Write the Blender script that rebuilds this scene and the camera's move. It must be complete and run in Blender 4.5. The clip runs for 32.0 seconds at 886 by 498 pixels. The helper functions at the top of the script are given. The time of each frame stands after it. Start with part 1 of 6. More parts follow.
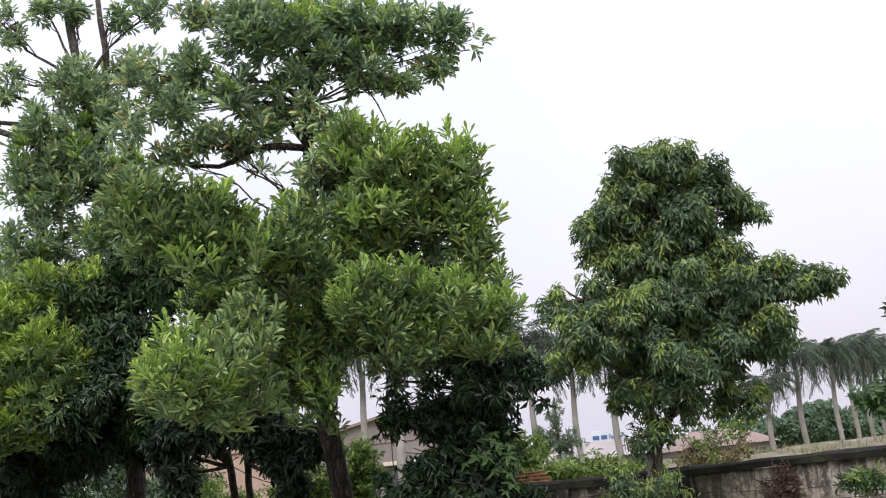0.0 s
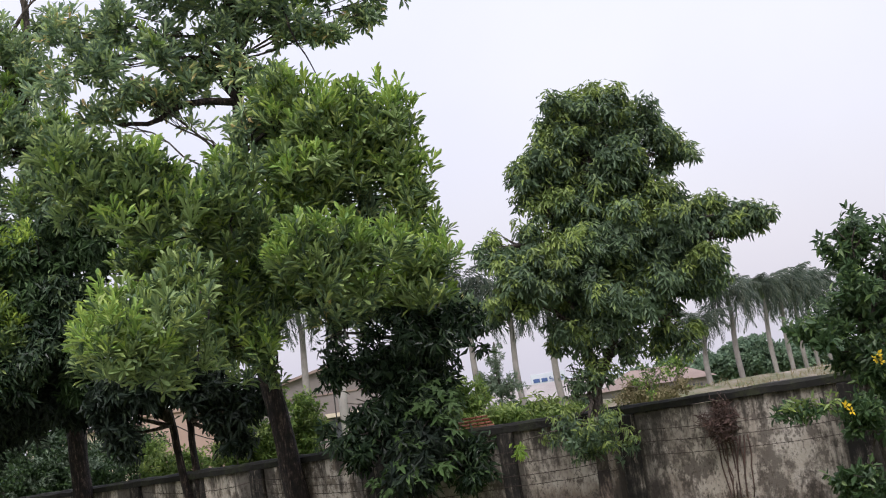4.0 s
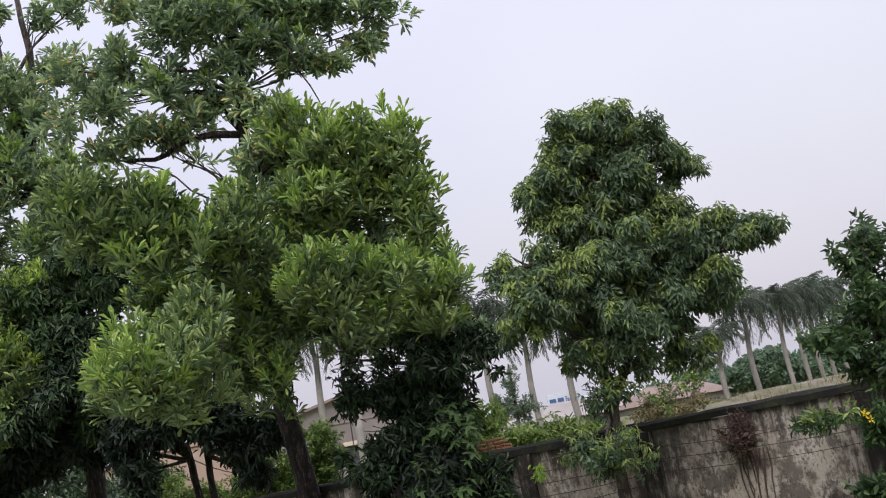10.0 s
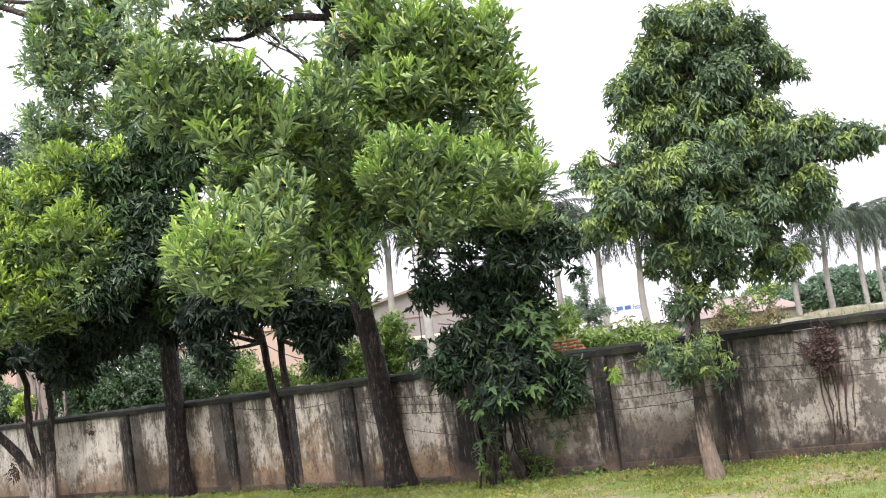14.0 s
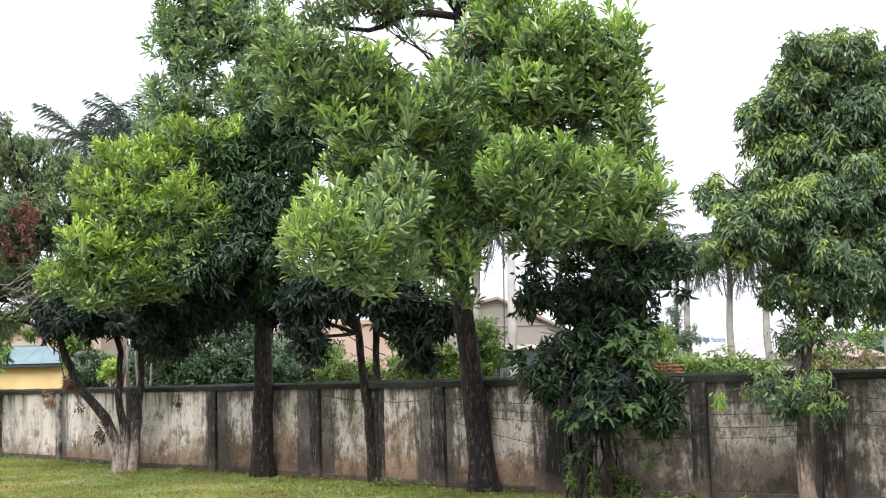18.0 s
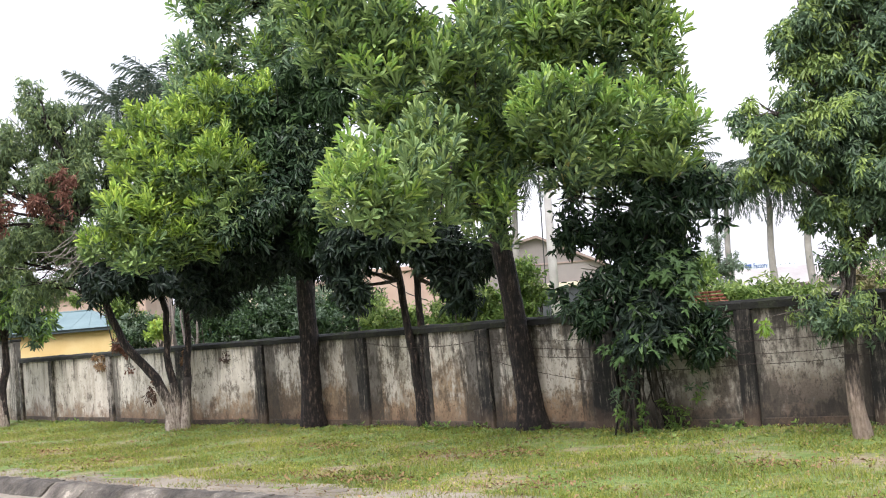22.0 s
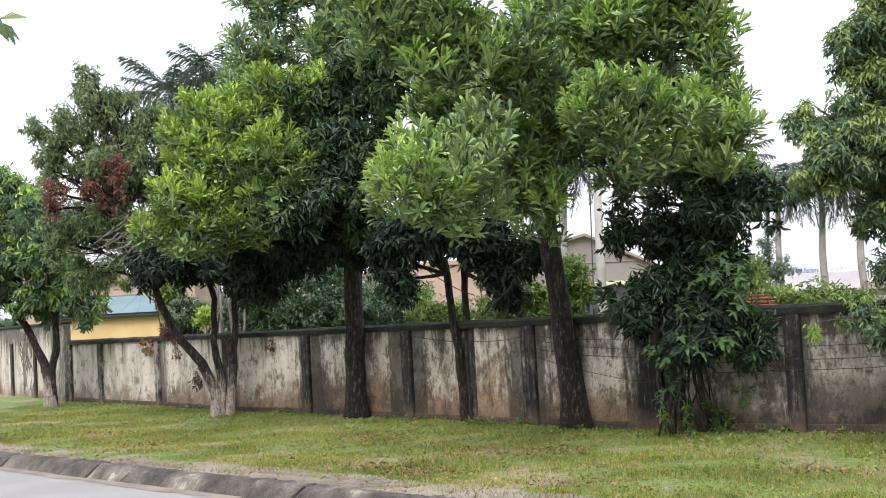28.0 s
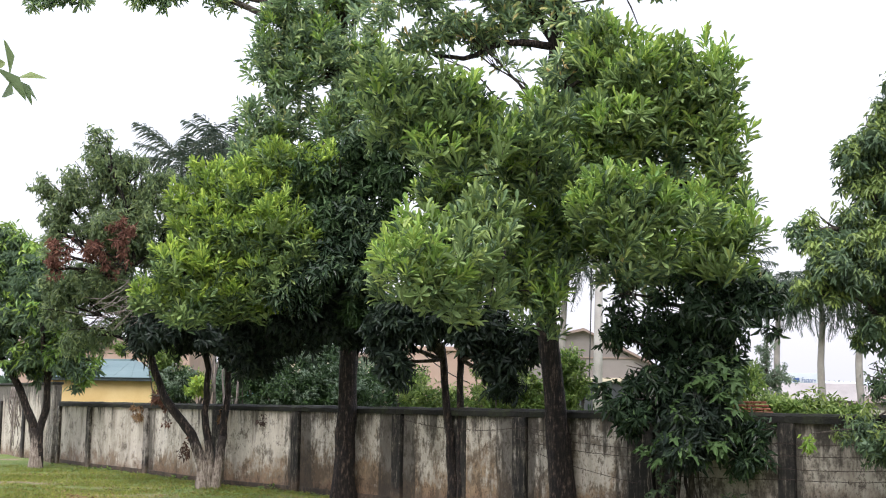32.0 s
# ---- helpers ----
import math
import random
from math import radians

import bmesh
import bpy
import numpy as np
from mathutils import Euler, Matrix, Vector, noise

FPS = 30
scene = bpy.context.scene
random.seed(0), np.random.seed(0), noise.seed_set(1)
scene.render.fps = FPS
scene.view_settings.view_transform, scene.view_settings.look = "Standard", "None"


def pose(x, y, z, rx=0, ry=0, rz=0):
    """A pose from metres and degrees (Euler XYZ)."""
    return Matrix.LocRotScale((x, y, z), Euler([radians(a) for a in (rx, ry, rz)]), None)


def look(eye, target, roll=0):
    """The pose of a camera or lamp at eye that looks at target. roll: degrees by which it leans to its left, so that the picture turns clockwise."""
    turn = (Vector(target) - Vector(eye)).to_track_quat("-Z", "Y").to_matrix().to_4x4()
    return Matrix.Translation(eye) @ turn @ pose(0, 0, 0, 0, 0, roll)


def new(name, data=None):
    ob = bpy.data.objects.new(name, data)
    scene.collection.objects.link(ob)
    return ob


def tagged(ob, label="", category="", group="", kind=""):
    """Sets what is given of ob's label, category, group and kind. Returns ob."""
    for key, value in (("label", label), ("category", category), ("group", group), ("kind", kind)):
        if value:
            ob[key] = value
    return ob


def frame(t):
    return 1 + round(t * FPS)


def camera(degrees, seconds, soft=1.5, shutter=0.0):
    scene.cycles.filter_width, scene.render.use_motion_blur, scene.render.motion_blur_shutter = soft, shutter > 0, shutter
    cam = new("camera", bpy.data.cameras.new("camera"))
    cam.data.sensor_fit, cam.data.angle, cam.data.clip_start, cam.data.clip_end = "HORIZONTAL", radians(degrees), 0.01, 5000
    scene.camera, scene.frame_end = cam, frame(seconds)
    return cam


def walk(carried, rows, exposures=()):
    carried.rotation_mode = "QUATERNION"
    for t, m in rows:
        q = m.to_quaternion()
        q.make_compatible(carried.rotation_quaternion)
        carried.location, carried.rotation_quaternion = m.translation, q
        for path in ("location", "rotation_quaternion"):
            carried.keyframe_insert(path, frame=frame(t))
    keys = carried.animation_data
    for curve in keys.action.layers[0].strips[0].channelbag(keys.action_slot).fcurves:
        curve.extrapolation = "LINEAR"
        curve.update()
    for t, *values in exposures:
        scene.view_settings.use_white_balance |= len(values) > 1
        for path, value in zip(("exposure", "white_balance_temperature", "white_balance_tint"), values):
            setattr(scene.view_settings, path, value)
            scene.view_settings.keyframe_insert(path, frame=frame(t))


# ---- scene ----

# ---- camera ----
cam = camera(38.42, 32.0, soft=1.1)


def aim(x, y, z, yaw, pitch, roll):
    """Eye, and yaw to the left, pitch upward and roll in degrees."""
    return Matrix.Translation((x, y, z)) @ Euler((0, 0, radians(yaw))).to_matrix().to_4x4() @ Euler((radians(90 + pitch), 0, 0)).to_matrix().to_4x4() @ Euler((0, 0, radians(roll))).to_matrix().to_4x4()


PATH = [
    (0.0, 0.517, -0.424, 1.907, -9.196, 10.379, -6.425),
    (0.5, 0.517, -0.424, 1.907, -8.598, 11.279, -5.552),
    (1.0, 0.517, -0.424, 1.907, -8.428, 10.790, -5.346),
    (1.5, 0.517, -0.424, 1.907, -8.292, 10.122, -4.536),
    (2.0, 0.517, -0.424, 1.907, -7.690, 9.856, -3.052),
    (2.5, 0.517, -0.424, 1.907, -6.775, 8.778, -2.970),
    (3.0, 0.517, -0.424, 1.907, -8.446, 8.425, -7.075),
    (3.5, 0.517, -0.424, 1.907, -10.950, 8.005, -8.621),
    (4.0, 0.517, -0.424, 1.907, -11.786, 7.720, -8.968),
    (4.5, 0.517, -0.424, 1.907, -10.503, 7.287, -8.787),
    (6.5, 0.517, -0.424, 1.907, -9.719, 7.533, -11.153),
    (7.0, 0.517, -0.424, 1.907, -10.100, 7.710, -11.686),
    (7.5, 0.517, -0.424, 1.907, -10.405, 8.030, -11.354),
    (8.0, 0.517, -0.424, 1.907, -10.578, 8.031, -12.309),
    (8.5, 0.517, -0.424, 1.907, -11.165, 8.223, -12.052),
    (9.0, 0.517, -0.424, 1.907, -11.178, 8.507, -11.719),
    (9.5, 0.517, -0.424, 1.907, -11.064, 8.879, -11.463),
    (10.0, 0.517, -0.424, 1.907, -11.510, 8.860, -11.180),
    (10.5, 0.517, -0.424, 1.907, -11.524, 8.876, -10.618),
    (11.0, 0.517, -0.424, 1.907, -10.556, 9.107, -8.008),
    (11.5, 0.517, -0.424, 1.907, -7.566, 8.858, -5.697),
    (12.0, 0.517, -0.424, 1.907, -5.895, 7.826, -5.952),
    (12.5, 0.517, -0.424, 1.907, -5.733, 7.460, -6.190),
    (13.0, 0.517, -0.424, 1.907, -6.342, 6.932, -4.734),
    (13.5, 0.431, -0.332, 1.877, -7.346, 5.870, -5.101),
    (14.0, 0.411, -0.108, 1.877, -7.589, 4.955, -7.723),
    (14.5, 0.359, -0.024, 1.868, -4.276, 4.421, -7.951),
    (15.0, 0.102, 0.111, 1.887, -4.710, 6.281, -10.109),
    (15.5, 0.095, 0.145, 1.885, -4.293, 5.063, -10.384),
    (17.5, 0.000, 0.000, 1.830, -6.629, 7.356, -1.694),
    (18.0, 0.000, 0.000, 1.830, -4.003, 5.667, -1.583),
    (18.5, 0.000, 0.000, 1.830, -3.698, 4.889, -2.935),
    (19.0, 0.000, 0.000, 1.830, -2.157, 4.749, -3.296),
    (19.5, 0.000, 0.000, 1.830, -2.153, 4.554, -3.506),
    (20.0, 0.000, 0.000, 1.830, -1.901, 4.387, -3.723),
    (20.5, 0.000, 0.000, 1.830, -1.835, 4.079, -4.474),
    (21.0, 0.000, 0.000, 1.830, -2.146, 3.654, -5.051),
    (21.5, 0.000, 0.000, 1.830, -2.576, 3.425, -5.664),
    (22.0, 0.000, 0.000, 1.830, -2.170, 3.212, -4.830),
    (22.5, 0.000, 0.000, 1.830, -2.139, 2.863, -5.072),
    (23.0, 0.000, 0.000, 1.830, -2.001, 2.639, -5.526),
    (23.5, 0.000, 0.000, 1.830, -1.369, 2.652, -5.105),
    (24.0, 0.000, 0.000, 1.830, -1.373, 2.683, -5.010),
    (24.5, 0.000, 0.000, 1.830, -1.263, 2.700, -4.796),
    (25.0, 0.000, 0.000, 1.830, -0.658, 2.714, -4.767),
    (25.5, 0.000, 0.000, 1.830, -0.666, 2.635, -4.872),
    (27.5, 0.000, 0.000, 1.830, -0.339, 3.056, -4.411),
    (28.0, 0.000, 0.000, 1.830, 0.006, 3.116, -3.053),
    (28.5, 0.000, 0.000, 1.830, 0.628, 3.147, -2.385),
    (29.0, 0.000, 0.000, 1.830, 0.568, 3.053, -2.213),
    (29.5, 0.000, 0.000, 1.830, -1.322, 2.769, -2.462),
    (30.0, 0.000, 0.000, 1.830, -1.874, 2.656, -2.380),
    (30.5, 0.000, 0.000, 1.830, 0.206, 4.295, -0.815),
    (31.0, 0.000, 0.000, 1.830, 0.141, 5.569, 0.264),
    (31.5, 0.000, 0.000, 1.830, -0.128, 6.483, 0.408),
    (32.0, 0.000, 0.000, 1.830, -0.030, 6.956, 0.752),
]
EXPOSURE = [(0.0, 0.05), (1.0, -0.28), (2.0, -0.10), (3.0, 0.08), (4.5, -0.14), (6.5, 0.16), (7.0, 0.24), (8.0, -0.10), (9.0, -0.04), (10.0, -0.24), (11.0, -0.08), (12.0, 0.34), (13.0, 0.5), (14.0, 0.92), (15.0, 0.88), (18.0, 0.78), (19.0, 0.93), (21.0, 0.78), (25.0, 0.70), (28.0, 0.54), (30.0, 0.68), (31.0, 0.40), (32.0, 0.42)]
walk(cam, [(row[0], aim(*row[1:])) for row in PATH], [(t, stops, 6200 if t < 16 else 6150, 17 if t < 16 else 12.5) for t, stops in EXPOSURE])

# ---- world and light ----
world = bpy.data.worlds.new("overcast_sky")
scene.world = world
world.use_nodes = True
wn, wl = world.node_tree.nodes, world.node_tree.links
wn.clear()
SUN_ELEVATION, SUN_TURN = radians(52), radians(198)
sky = wn.new("ShaderNodeTexSky")
sky.sky_type = "NISHITA"
sky.sun_disc = False
sky.sun_elevation = SUN_ELEVATION
sky.sun_rotation = SUN_TURN
sky.air_density, sky.dust_density = 2.0, 6.0
clear = wn.new("ShaderNodeBackground")
clear.inputs["Strength"].default_value = 0.05
cover = wn.new("ShaderNodeBackground")
cover.inputs["Strength"].default_value = 0.74
coord = wn.new("ShaderNodeTexCoord")
cloud = wn.new("ShaderNodeTexNoise")
cloud.inputs["Scale"].default_value = 2.2
cloud.inputs["Detail"].default_value = 5
shade = wn.new("ShaderNodeValToRGB")
shade.color_ramp.elements[0].position, shade.color_ramp.elements[0].color = 0.35, (0.88, 0.87, 0.965, 1)
shade.color_ramp.elements[1].position, shade.color_ramp.elements[1].color = 0.65, (0.975, 0.96, 1.01, 1)
# a covered sky is brighter overhead than at the horizon
height = wn.new("ShaderNodeSeparateXYZ")
lift = wn.new("ShaderNodeMapRange")
lift.inputs["To Min"].default_value, lift.inputs["To Max"].default_value = 1.0, 1.7
overhead = wn.new("ShaderNodeVectorMath")
overhead.operation = "SCALE"
both = wn.new("ShaderNodeAddShader")
wout = wn.new("ShaderNodeOutputWorld")
wl.new(sky.outputs[0], clear.inputs["Color"])
wl.new(coord.outputs["Generated"], cloud.inputs["Vector"])
wl.new(cloud.outputs["Fac"], shade.inputs["Fac"])
wl.new(coord.outputs["Generated"], height.inputs[0])
wl.new(height.outputs["Z"], lift.inputs["Value"])
wl.new(shade.outputs["Color"], overhead.inputs[0])
wl.new(lift.outputs[0], overhead.inputs["Scale"])
wl.new(overhead.outputs[0], cover.inputs["Color"])
wl.new(clear.outputs[0], both.inputs[0])
wl.new(cover.outputs[0], both.inputs[1])
wl.new(both.outputs[0], wout.inputs["Surface"])

sun = new("sun", bpy.data.lights.new("sun", "SUN"))
sun.data.energy, sun.data.angle, sun.data.color = 2.45, radians(36), (1.0, 0.975, 0.945)
# sun_rotation turns clockwise from +y, seen from above
sun.matrix_world = look((math.sin(SUN_TURN) * 60 * math.cos(SUN_ELEVATION), math.cos(SUN_TURN) * 60 * math.cos(SUN_ELEVATION), 60 * math.sin(SUN_ELEVATION)), (0, 0, 0))


# ---- materials ----
def material(name):
    m = bpy.data.materials.new(name)
    m.use_nodes = True
    nodes, links = m.node_tree.nodes, m.node_tree.links
    return m, nodes, links, nodes["Principled BSDF"]


def ramp(nodes, stops):
    r = nodes.new("ShaderNodeValToRGB")
    while len(r.color_ramp.elements) < len(stops):
        r.color_ramp.elements.new(0.5)
    for e, (at, c) in zip(r.color_ramp.elements, stops):
        e.position, e.color = at, (*c, 1)
    return r


def noise_node(nodes, links, vector, scale, detail=4, rough=0.6, squash=None):
    n = nodes.new("ShaderNodeTexNoise")
    n.inputs["Scale"].default_value, n.inputs["Detail"].default_value, n.inputs["Roughness"].default_value = scale, detail, rough
    if squash:
        mp = nodes.new("ShaderNodeMapping")
        mp.inputs["Scale"].default_value = squash
        links.new(vector, mp.inputs["Vector"])
        vector = mp.outputs[0]
    links.new(vector, n.inputs["Vector"])
    return n


def mix_color(nodes, links, fac, a, b, mode="MIX"):
    n = nodes.new("ShaderNodeMix")
    n.data_type, n.blend_type = "RGBA", mode
    for value, socket in ((fac, n.inputs[0]), (a, n.inputs[6]), (b, n.inputs[7])):
        if isinstance(value, (int, float)):
            socket.default_value = value
        elif isinstance(value, tuple):
            socket.default_value = (*value, 1)
        else:
            links.new(value, socket)
    return n.outputs[2]


def bump(nodes, links, height, strength, distance, bsdf):
    b = nodes.new("ShaderNodeBump")
    b.inputs["Strength"].default_value, b.inputs["Distance"].default_value = strength, distance
    links.new(height, b.inputs["Height"])
    links.new(b.outputs[0], bsdf.inputs["Normal"])


def plain(name, stops, scale=3.0, rough=0.8, metal=0.0, relief=0.3, fine=30.0, per_object=0.0, everywhere=False):
    """Colour that varies by noise at two scales, with fine relief."""
    m, nodes, links, bsdf = material(name)
    tc = nodes.new("ShaderNodeTexCoord")
    place_ = nodes.new("ShaderNodeNewGeometry").outputs["Position"] if everywhere else tc.outputs["Object"]
    big = noise_node(nodes, links, place_, scale, 5)
    small = noise_node(nodes, links, place_, fine, 3)
    add = nodes.new("ShaderNodeMath")
    add.operation = "MULTIPLY_ADD"
    links.new(small.outputs["Fac"], add.inputs[0])
    add.inputs[1].default_value = 0.35
    links.new(big.outputs["Fac"], add.inputs[2])
    sub = nodes.new("ShaderNodeMath")
    sub.operation = "SUBTRACT"
    links.new(add.outputs[0], sub.inputs[0])
    sub.inputs[1].default_value = 0.175
    r = ramp(nodes, stops)
    links.new(sub.outputs[0], r.inputs["Fac"])
    color = r.outputs["Color"]
    if per_object:
        info = nodes.new("ShaderNodeObjectInfo")
        hsv = nodes.new("ShaderNodeHueSaturation")
        mr = nodes.new("ShaderNodeMapRange")
        mr.inputs["To Min"].default_value, mr.inputs["To Max"].default_value = 1 - per_object, 1 + per_object
        links.new(info.outputs["Random"], mr.inputs["Value"])
        links.new(mr.outputs[0], hsv.inputs["Value"])
        links.new(color, hsv.inputs["Color"])
        color = hsv.outputs[0]
    links.new(color, bsdf.inputs["Base Color"])
    bsdf.inputs["Roughness"].default_value, bsdf.inputs["Metallic"].default_value = rough, metal
    bump(nodes, links, small.outputs["Fac"], relief, 0.02, bsdf)
    return m


def bark_material(name, stops, scale=1.0, worn_above=None):
    """Rough bark: upright ridges and plates, with paler lichen patches."""
    m, nodes, links, bsdf = material(name)
    geo = nodes.new("ShaderNodeNewGeometry")
    ridge = noise_node(nodes, links, geo.outputs["Position"], 1.0, 6, 0.7, squash=(26 * scale, 26 * scale, 5 * scale))
    plate = noise_node(nodes, links, geo.outputs["Position"], 11.0, 6, 0.72)
    mul = nodes.new("ShaderNodeMath")
    mul.operation = "MULTIPLY_ADD"
    links.new(plate.outputs["Fac"], mul.inputs[0])
    mul.inputs[1].default_value = 0.5
    links.new(ridge.outputs["Fac"], mul.inputs[2])
    less = nodes.new("ShaderNodeMath")
    less.operation = "SUBTRACT"
    links.new(mul.outputs[0], less.inputs[0])
    less.inputs[1].default_value = 0.25
    r = ramp(nodes, stops)
    links.new(less.outputs[0], r.inputs["Fac"])
    color = r.outputs["Color"]
    if worn_above:
        # the wash has flaked off to the dark bark above a ragged line
        sep = nodes.new("ShaderNodeSeparateXYZ")
        links.new(geo.outputs["Position"], sep.inputs[0])
        rag = nodes.new("ShaderNodeMath")
        rag.operation = "MULTIPLY_ADD"
        links.new(ridge.outputs["Fac"], rag.inputs[0])
        rag.inputs[1].default_value = -1.6
        links.new(sep.outputs["Z"], rag.inputs[2])
        edge = nodes.new("ShaderNodeMapRange")
        edge.inputs["From Min"].default_value, edge.inputs["From Max"].default_value = worn_above - 1.0, worn_above - 0.55
        links.new(rag.outputs[0], edge.inputs["Value"])
        color = mix_color(nodes, links, edge.outputs[0], color, (0.032, 0.025, 0.021))
    links.new(color, bsdf.inputs["Base Color"])
    bsdf.inputs["Roughness"].default_value = 0.92
    bump(nodes, links, ridge.outputs["Fac"], 1.0, 0.06, bsdf)
    return m


def leaf_material(name, stops, rough=0.36, through_light=0.30, patches=(1.1, 0.80, 1.18)):
    """Leaves: every leaf has a tone of its own; light shines through a little."""
    m, nodes, links, bsdf = material(name)
    geo = nodes.new("ShaderNodeNewGeometry")
    info = nodes.new("ShaderNodeObjectInfo")
    mixr = nodes.new("ShaderNodeMath")
    mixr.operation = "MULTIPLY_ADD"
    links.new(info.outputs["Random"], mixr.inputs[0])
    mixr.inputs[1].default_value = 0.16
    half = nodes.new("ShaderNodeMath")
    half.operation = "MULTIPLY"
    links.new(geo.outputs["Random Per Island"], half.inputs[0])
    half.inputs[1].default_value = 0.84
    links.new(half.outputs[0], mixr.inputs[2])
    r = ramp(nodes, [(where, c) for where, c in stops])
    links.new(mixr.outputs[0], r.inputs["Fac"])
    patch = noise_node(nodes, links, geo.outputs["Position"], patches[0], 3)
    tone = nodes.new("ShaderNodeMapRange")
    tone.inputs["From Min"].default_value, tone.inputs["From Max"].default_value = 0.3, 0.7
    tone.inputs["To Min"].default_value, tone.inputs["To Max"].default_value = patches[1:]
    links.new(patch.outputs["Fac"], tone.inputs["Value"])
    hsv = nodes.new("ShaderNodeHueSaturation")
    links.new(tone.outputs[0], hsv.inputs["Value"])
    links.new(r.outputs["Color"], hsv.inputs["Color"])
    links.new(hsv.outputs[0], bsdf.inputs["Base Color"])
    bsdf.inputs["Roughness"].default_value = rough
    bsdf.inputs["Specular IOR Level"].default_value = 0.24
    trans = nodes.new("ShaderNodeBsdfTranslucent")
    links.new(hsv.outputs[0], trans.inputs["Color"])
    mix = nodes.new("ShaderNodeMixShader")
    mix.inputs[0].default_value = through_light
    out = nodes["Material Output"]
    links.new(bsdf.outputs[0], mix.inputs[1])
    links.new(trans.outputs[0], mix.inputs[2])
    links.new(mix.outputs[0], out.inputs["Surface"])
    return m


LEAF_BRIGHT = leaf_material("leaf_broad", [(0.0, (0.052, 0.087, 0.053)), (0.35, (0.137, 0.215, 0.092)), (0.75, (0.271, 0.360, 0.121)), (0.975, (0.408, 0.487, 0.142)), (1.0, (0.573, 0.360, 0.119))], 0.40, 0.16)
LEAF_UPPER = leaf_material("leaf_upper", [(0.0, (0.090, 0.142, 0.106)), (0.5, (0.231, 0.335, 0.186)), (0.93, (0.462, 0.569, 0.248)), (1.0, (0.708, 0.511, 0.231))], 0.34, 0.34)
LEAF_YELLOW = leaf_material("leaf_yellowish", [(0.0, (0.161, 0.263, 0.070)), (0.45, (0.283, 0.409, 0.081)), (0.85, (0.443, 0.556, 0.100)), (1.0, (0.585, 0.584, 0.129))], 0.36, 0.24)
LEAF_FRESH = leaf_material("leaf_fresh", [(0.0, (0.138, 0.249, 0.072)), (0.5, (0.248, 0.381, 0.086)), (1.0, (0.402, 0.512, 0.112))], 0.36, 0.22)
LEAF_WITHERED = leaf_material("leaf_withered", [(0.0, (0.03, 0.018, 0.014)), (1.0, (0.12, 0.065, 0.045))], 0.8, 0.05)
LEAF_GREY = leaf_material("leaf_dull", [(0.0, (0.097, 0.139, 0.082)), (0.6, (0.218, 0.292, 0.142)), (0.93, (0.369, 0.439, 0.172)), (1.0, (0.485, 0.371, 0.146))], 0.28, 0.42)
# Shade under the crowns is put into this near-black leaf colour.
LEAF_DARK_SHADED = leaf_material("leaf_dark_shaded", [(0.0, (0.010, 0.017, 0.013)), (0.7, (0.022, 0.036, 0.024)), (1.0, (0.045, 0.070, 0.036))], rough=0.5, through_light=0.04)
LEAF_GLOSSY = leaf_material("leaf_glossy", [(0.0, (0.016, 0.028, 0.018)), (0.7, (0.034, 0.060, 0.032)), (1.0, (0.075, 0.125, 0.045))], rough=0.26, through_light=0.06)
LEAF_CREEPER = leaf_material("leaf_creeper", [(0.0, (0.026, 0.050, 0.024)), (0.6, (0.046, 0.086, 0.032)), (1.0, (0.080, 0.14, 0.042))], rough=0.52, through_light=0.15)
LEAF_DROOP = leaf_material("leaf_drooping", [(0.0, (0.060, 0.094, 0.063)), (0.6, (0.121, 0.184, 0.103)), (0.9, (0.204, 0.287, 0.120)), (1.0, (0.286, 0.369, 0.126))], rough=0.40, through_light=0.34)
LEAF_LIME = leaf_material("leaf_young", [(0.0, (0.15, 0.26, 0.045)), (0.6, (0.25, 0.38, 0.065)), (1.0, (0.40, 0.50, 0.08))])
LEAF_DEAD = leaf_material("leaf_dead", [(0.0, (0.085, 0.040, 0.030)), (0.6, (0.18, 0.085, 0.060)), (1.0, (0.28, 0.15, 0.11))], rough=0.8)
LEAF_FLOWER = leaf_material("petal_yellow", [(0.0, (0.62, 0.42, 0.02)), (1.0, (0.75, 0.55, 0.03))], rough=0.6)
LEAF_FAR = leaf_material("leaf_shrub", [(0.0, (0.063, 0.115, 0.031)), (0.6, (0.130, 0.207, 0.048)), (1.0, (0.242, 0.331, 0.075))], rough=0.5)
LEAF_PALM = leaf_material("palm_leaflet", [(0.0, (0.049, 0.074, 0.057)), (0.6, (0.093, 0.125, 0.093)), (1.0, (0.168, 0.179, 0.129))], rough=0.6, through_light=0.3)
# Distance haze is mixed into the leaf colour of the far crowns.
LEAF_HAZE = leaf_material("leaf_far_hazed", [(0.0, (0.095, 0.155, 0.105)), (1.0, (0.19, 0.27, 0.17))], rough=0.8)
LEAF_OLIVE = leaf_material("leaf_olive", [(0.0, (0.140, 0.201, 0.078)), (0.5, (0.214, 0.294, 0.093)), (0.9, (0.309, 0.392, 0.103)), (1.0, (0.400, 0.461, 0.112))], 0.36, 0.32)
LEAF_PALE = leaf_material("leaf_pale", [(0.0, (0.10, 0.15, 0.10)), (1.0, (0.22, 0.28, 0.19))], rough=0.6)
LEAF_EDGE = leaf_material("leaf_bushy", [(0.0, (0.026, 0.056, 0.026)), (0.6, (0.060, 0.110, 0.044)), (0.95, (0.12, 0.19, 0.06)), (1.0, (0.20, 0.28, 0.07))], rough=0.42)
GRASS = leaf_material("grass_blade", [(0.0, (0.089, 0.134, 0.024)), (0.45, (0.183, 0.230, 0.036)), (0.8, (0.287, 0.290, 0.060)), (1.0, (0.418, 0.294, 0.150))], rough=0.6, patches=(0.55, 0.68, 1.35))
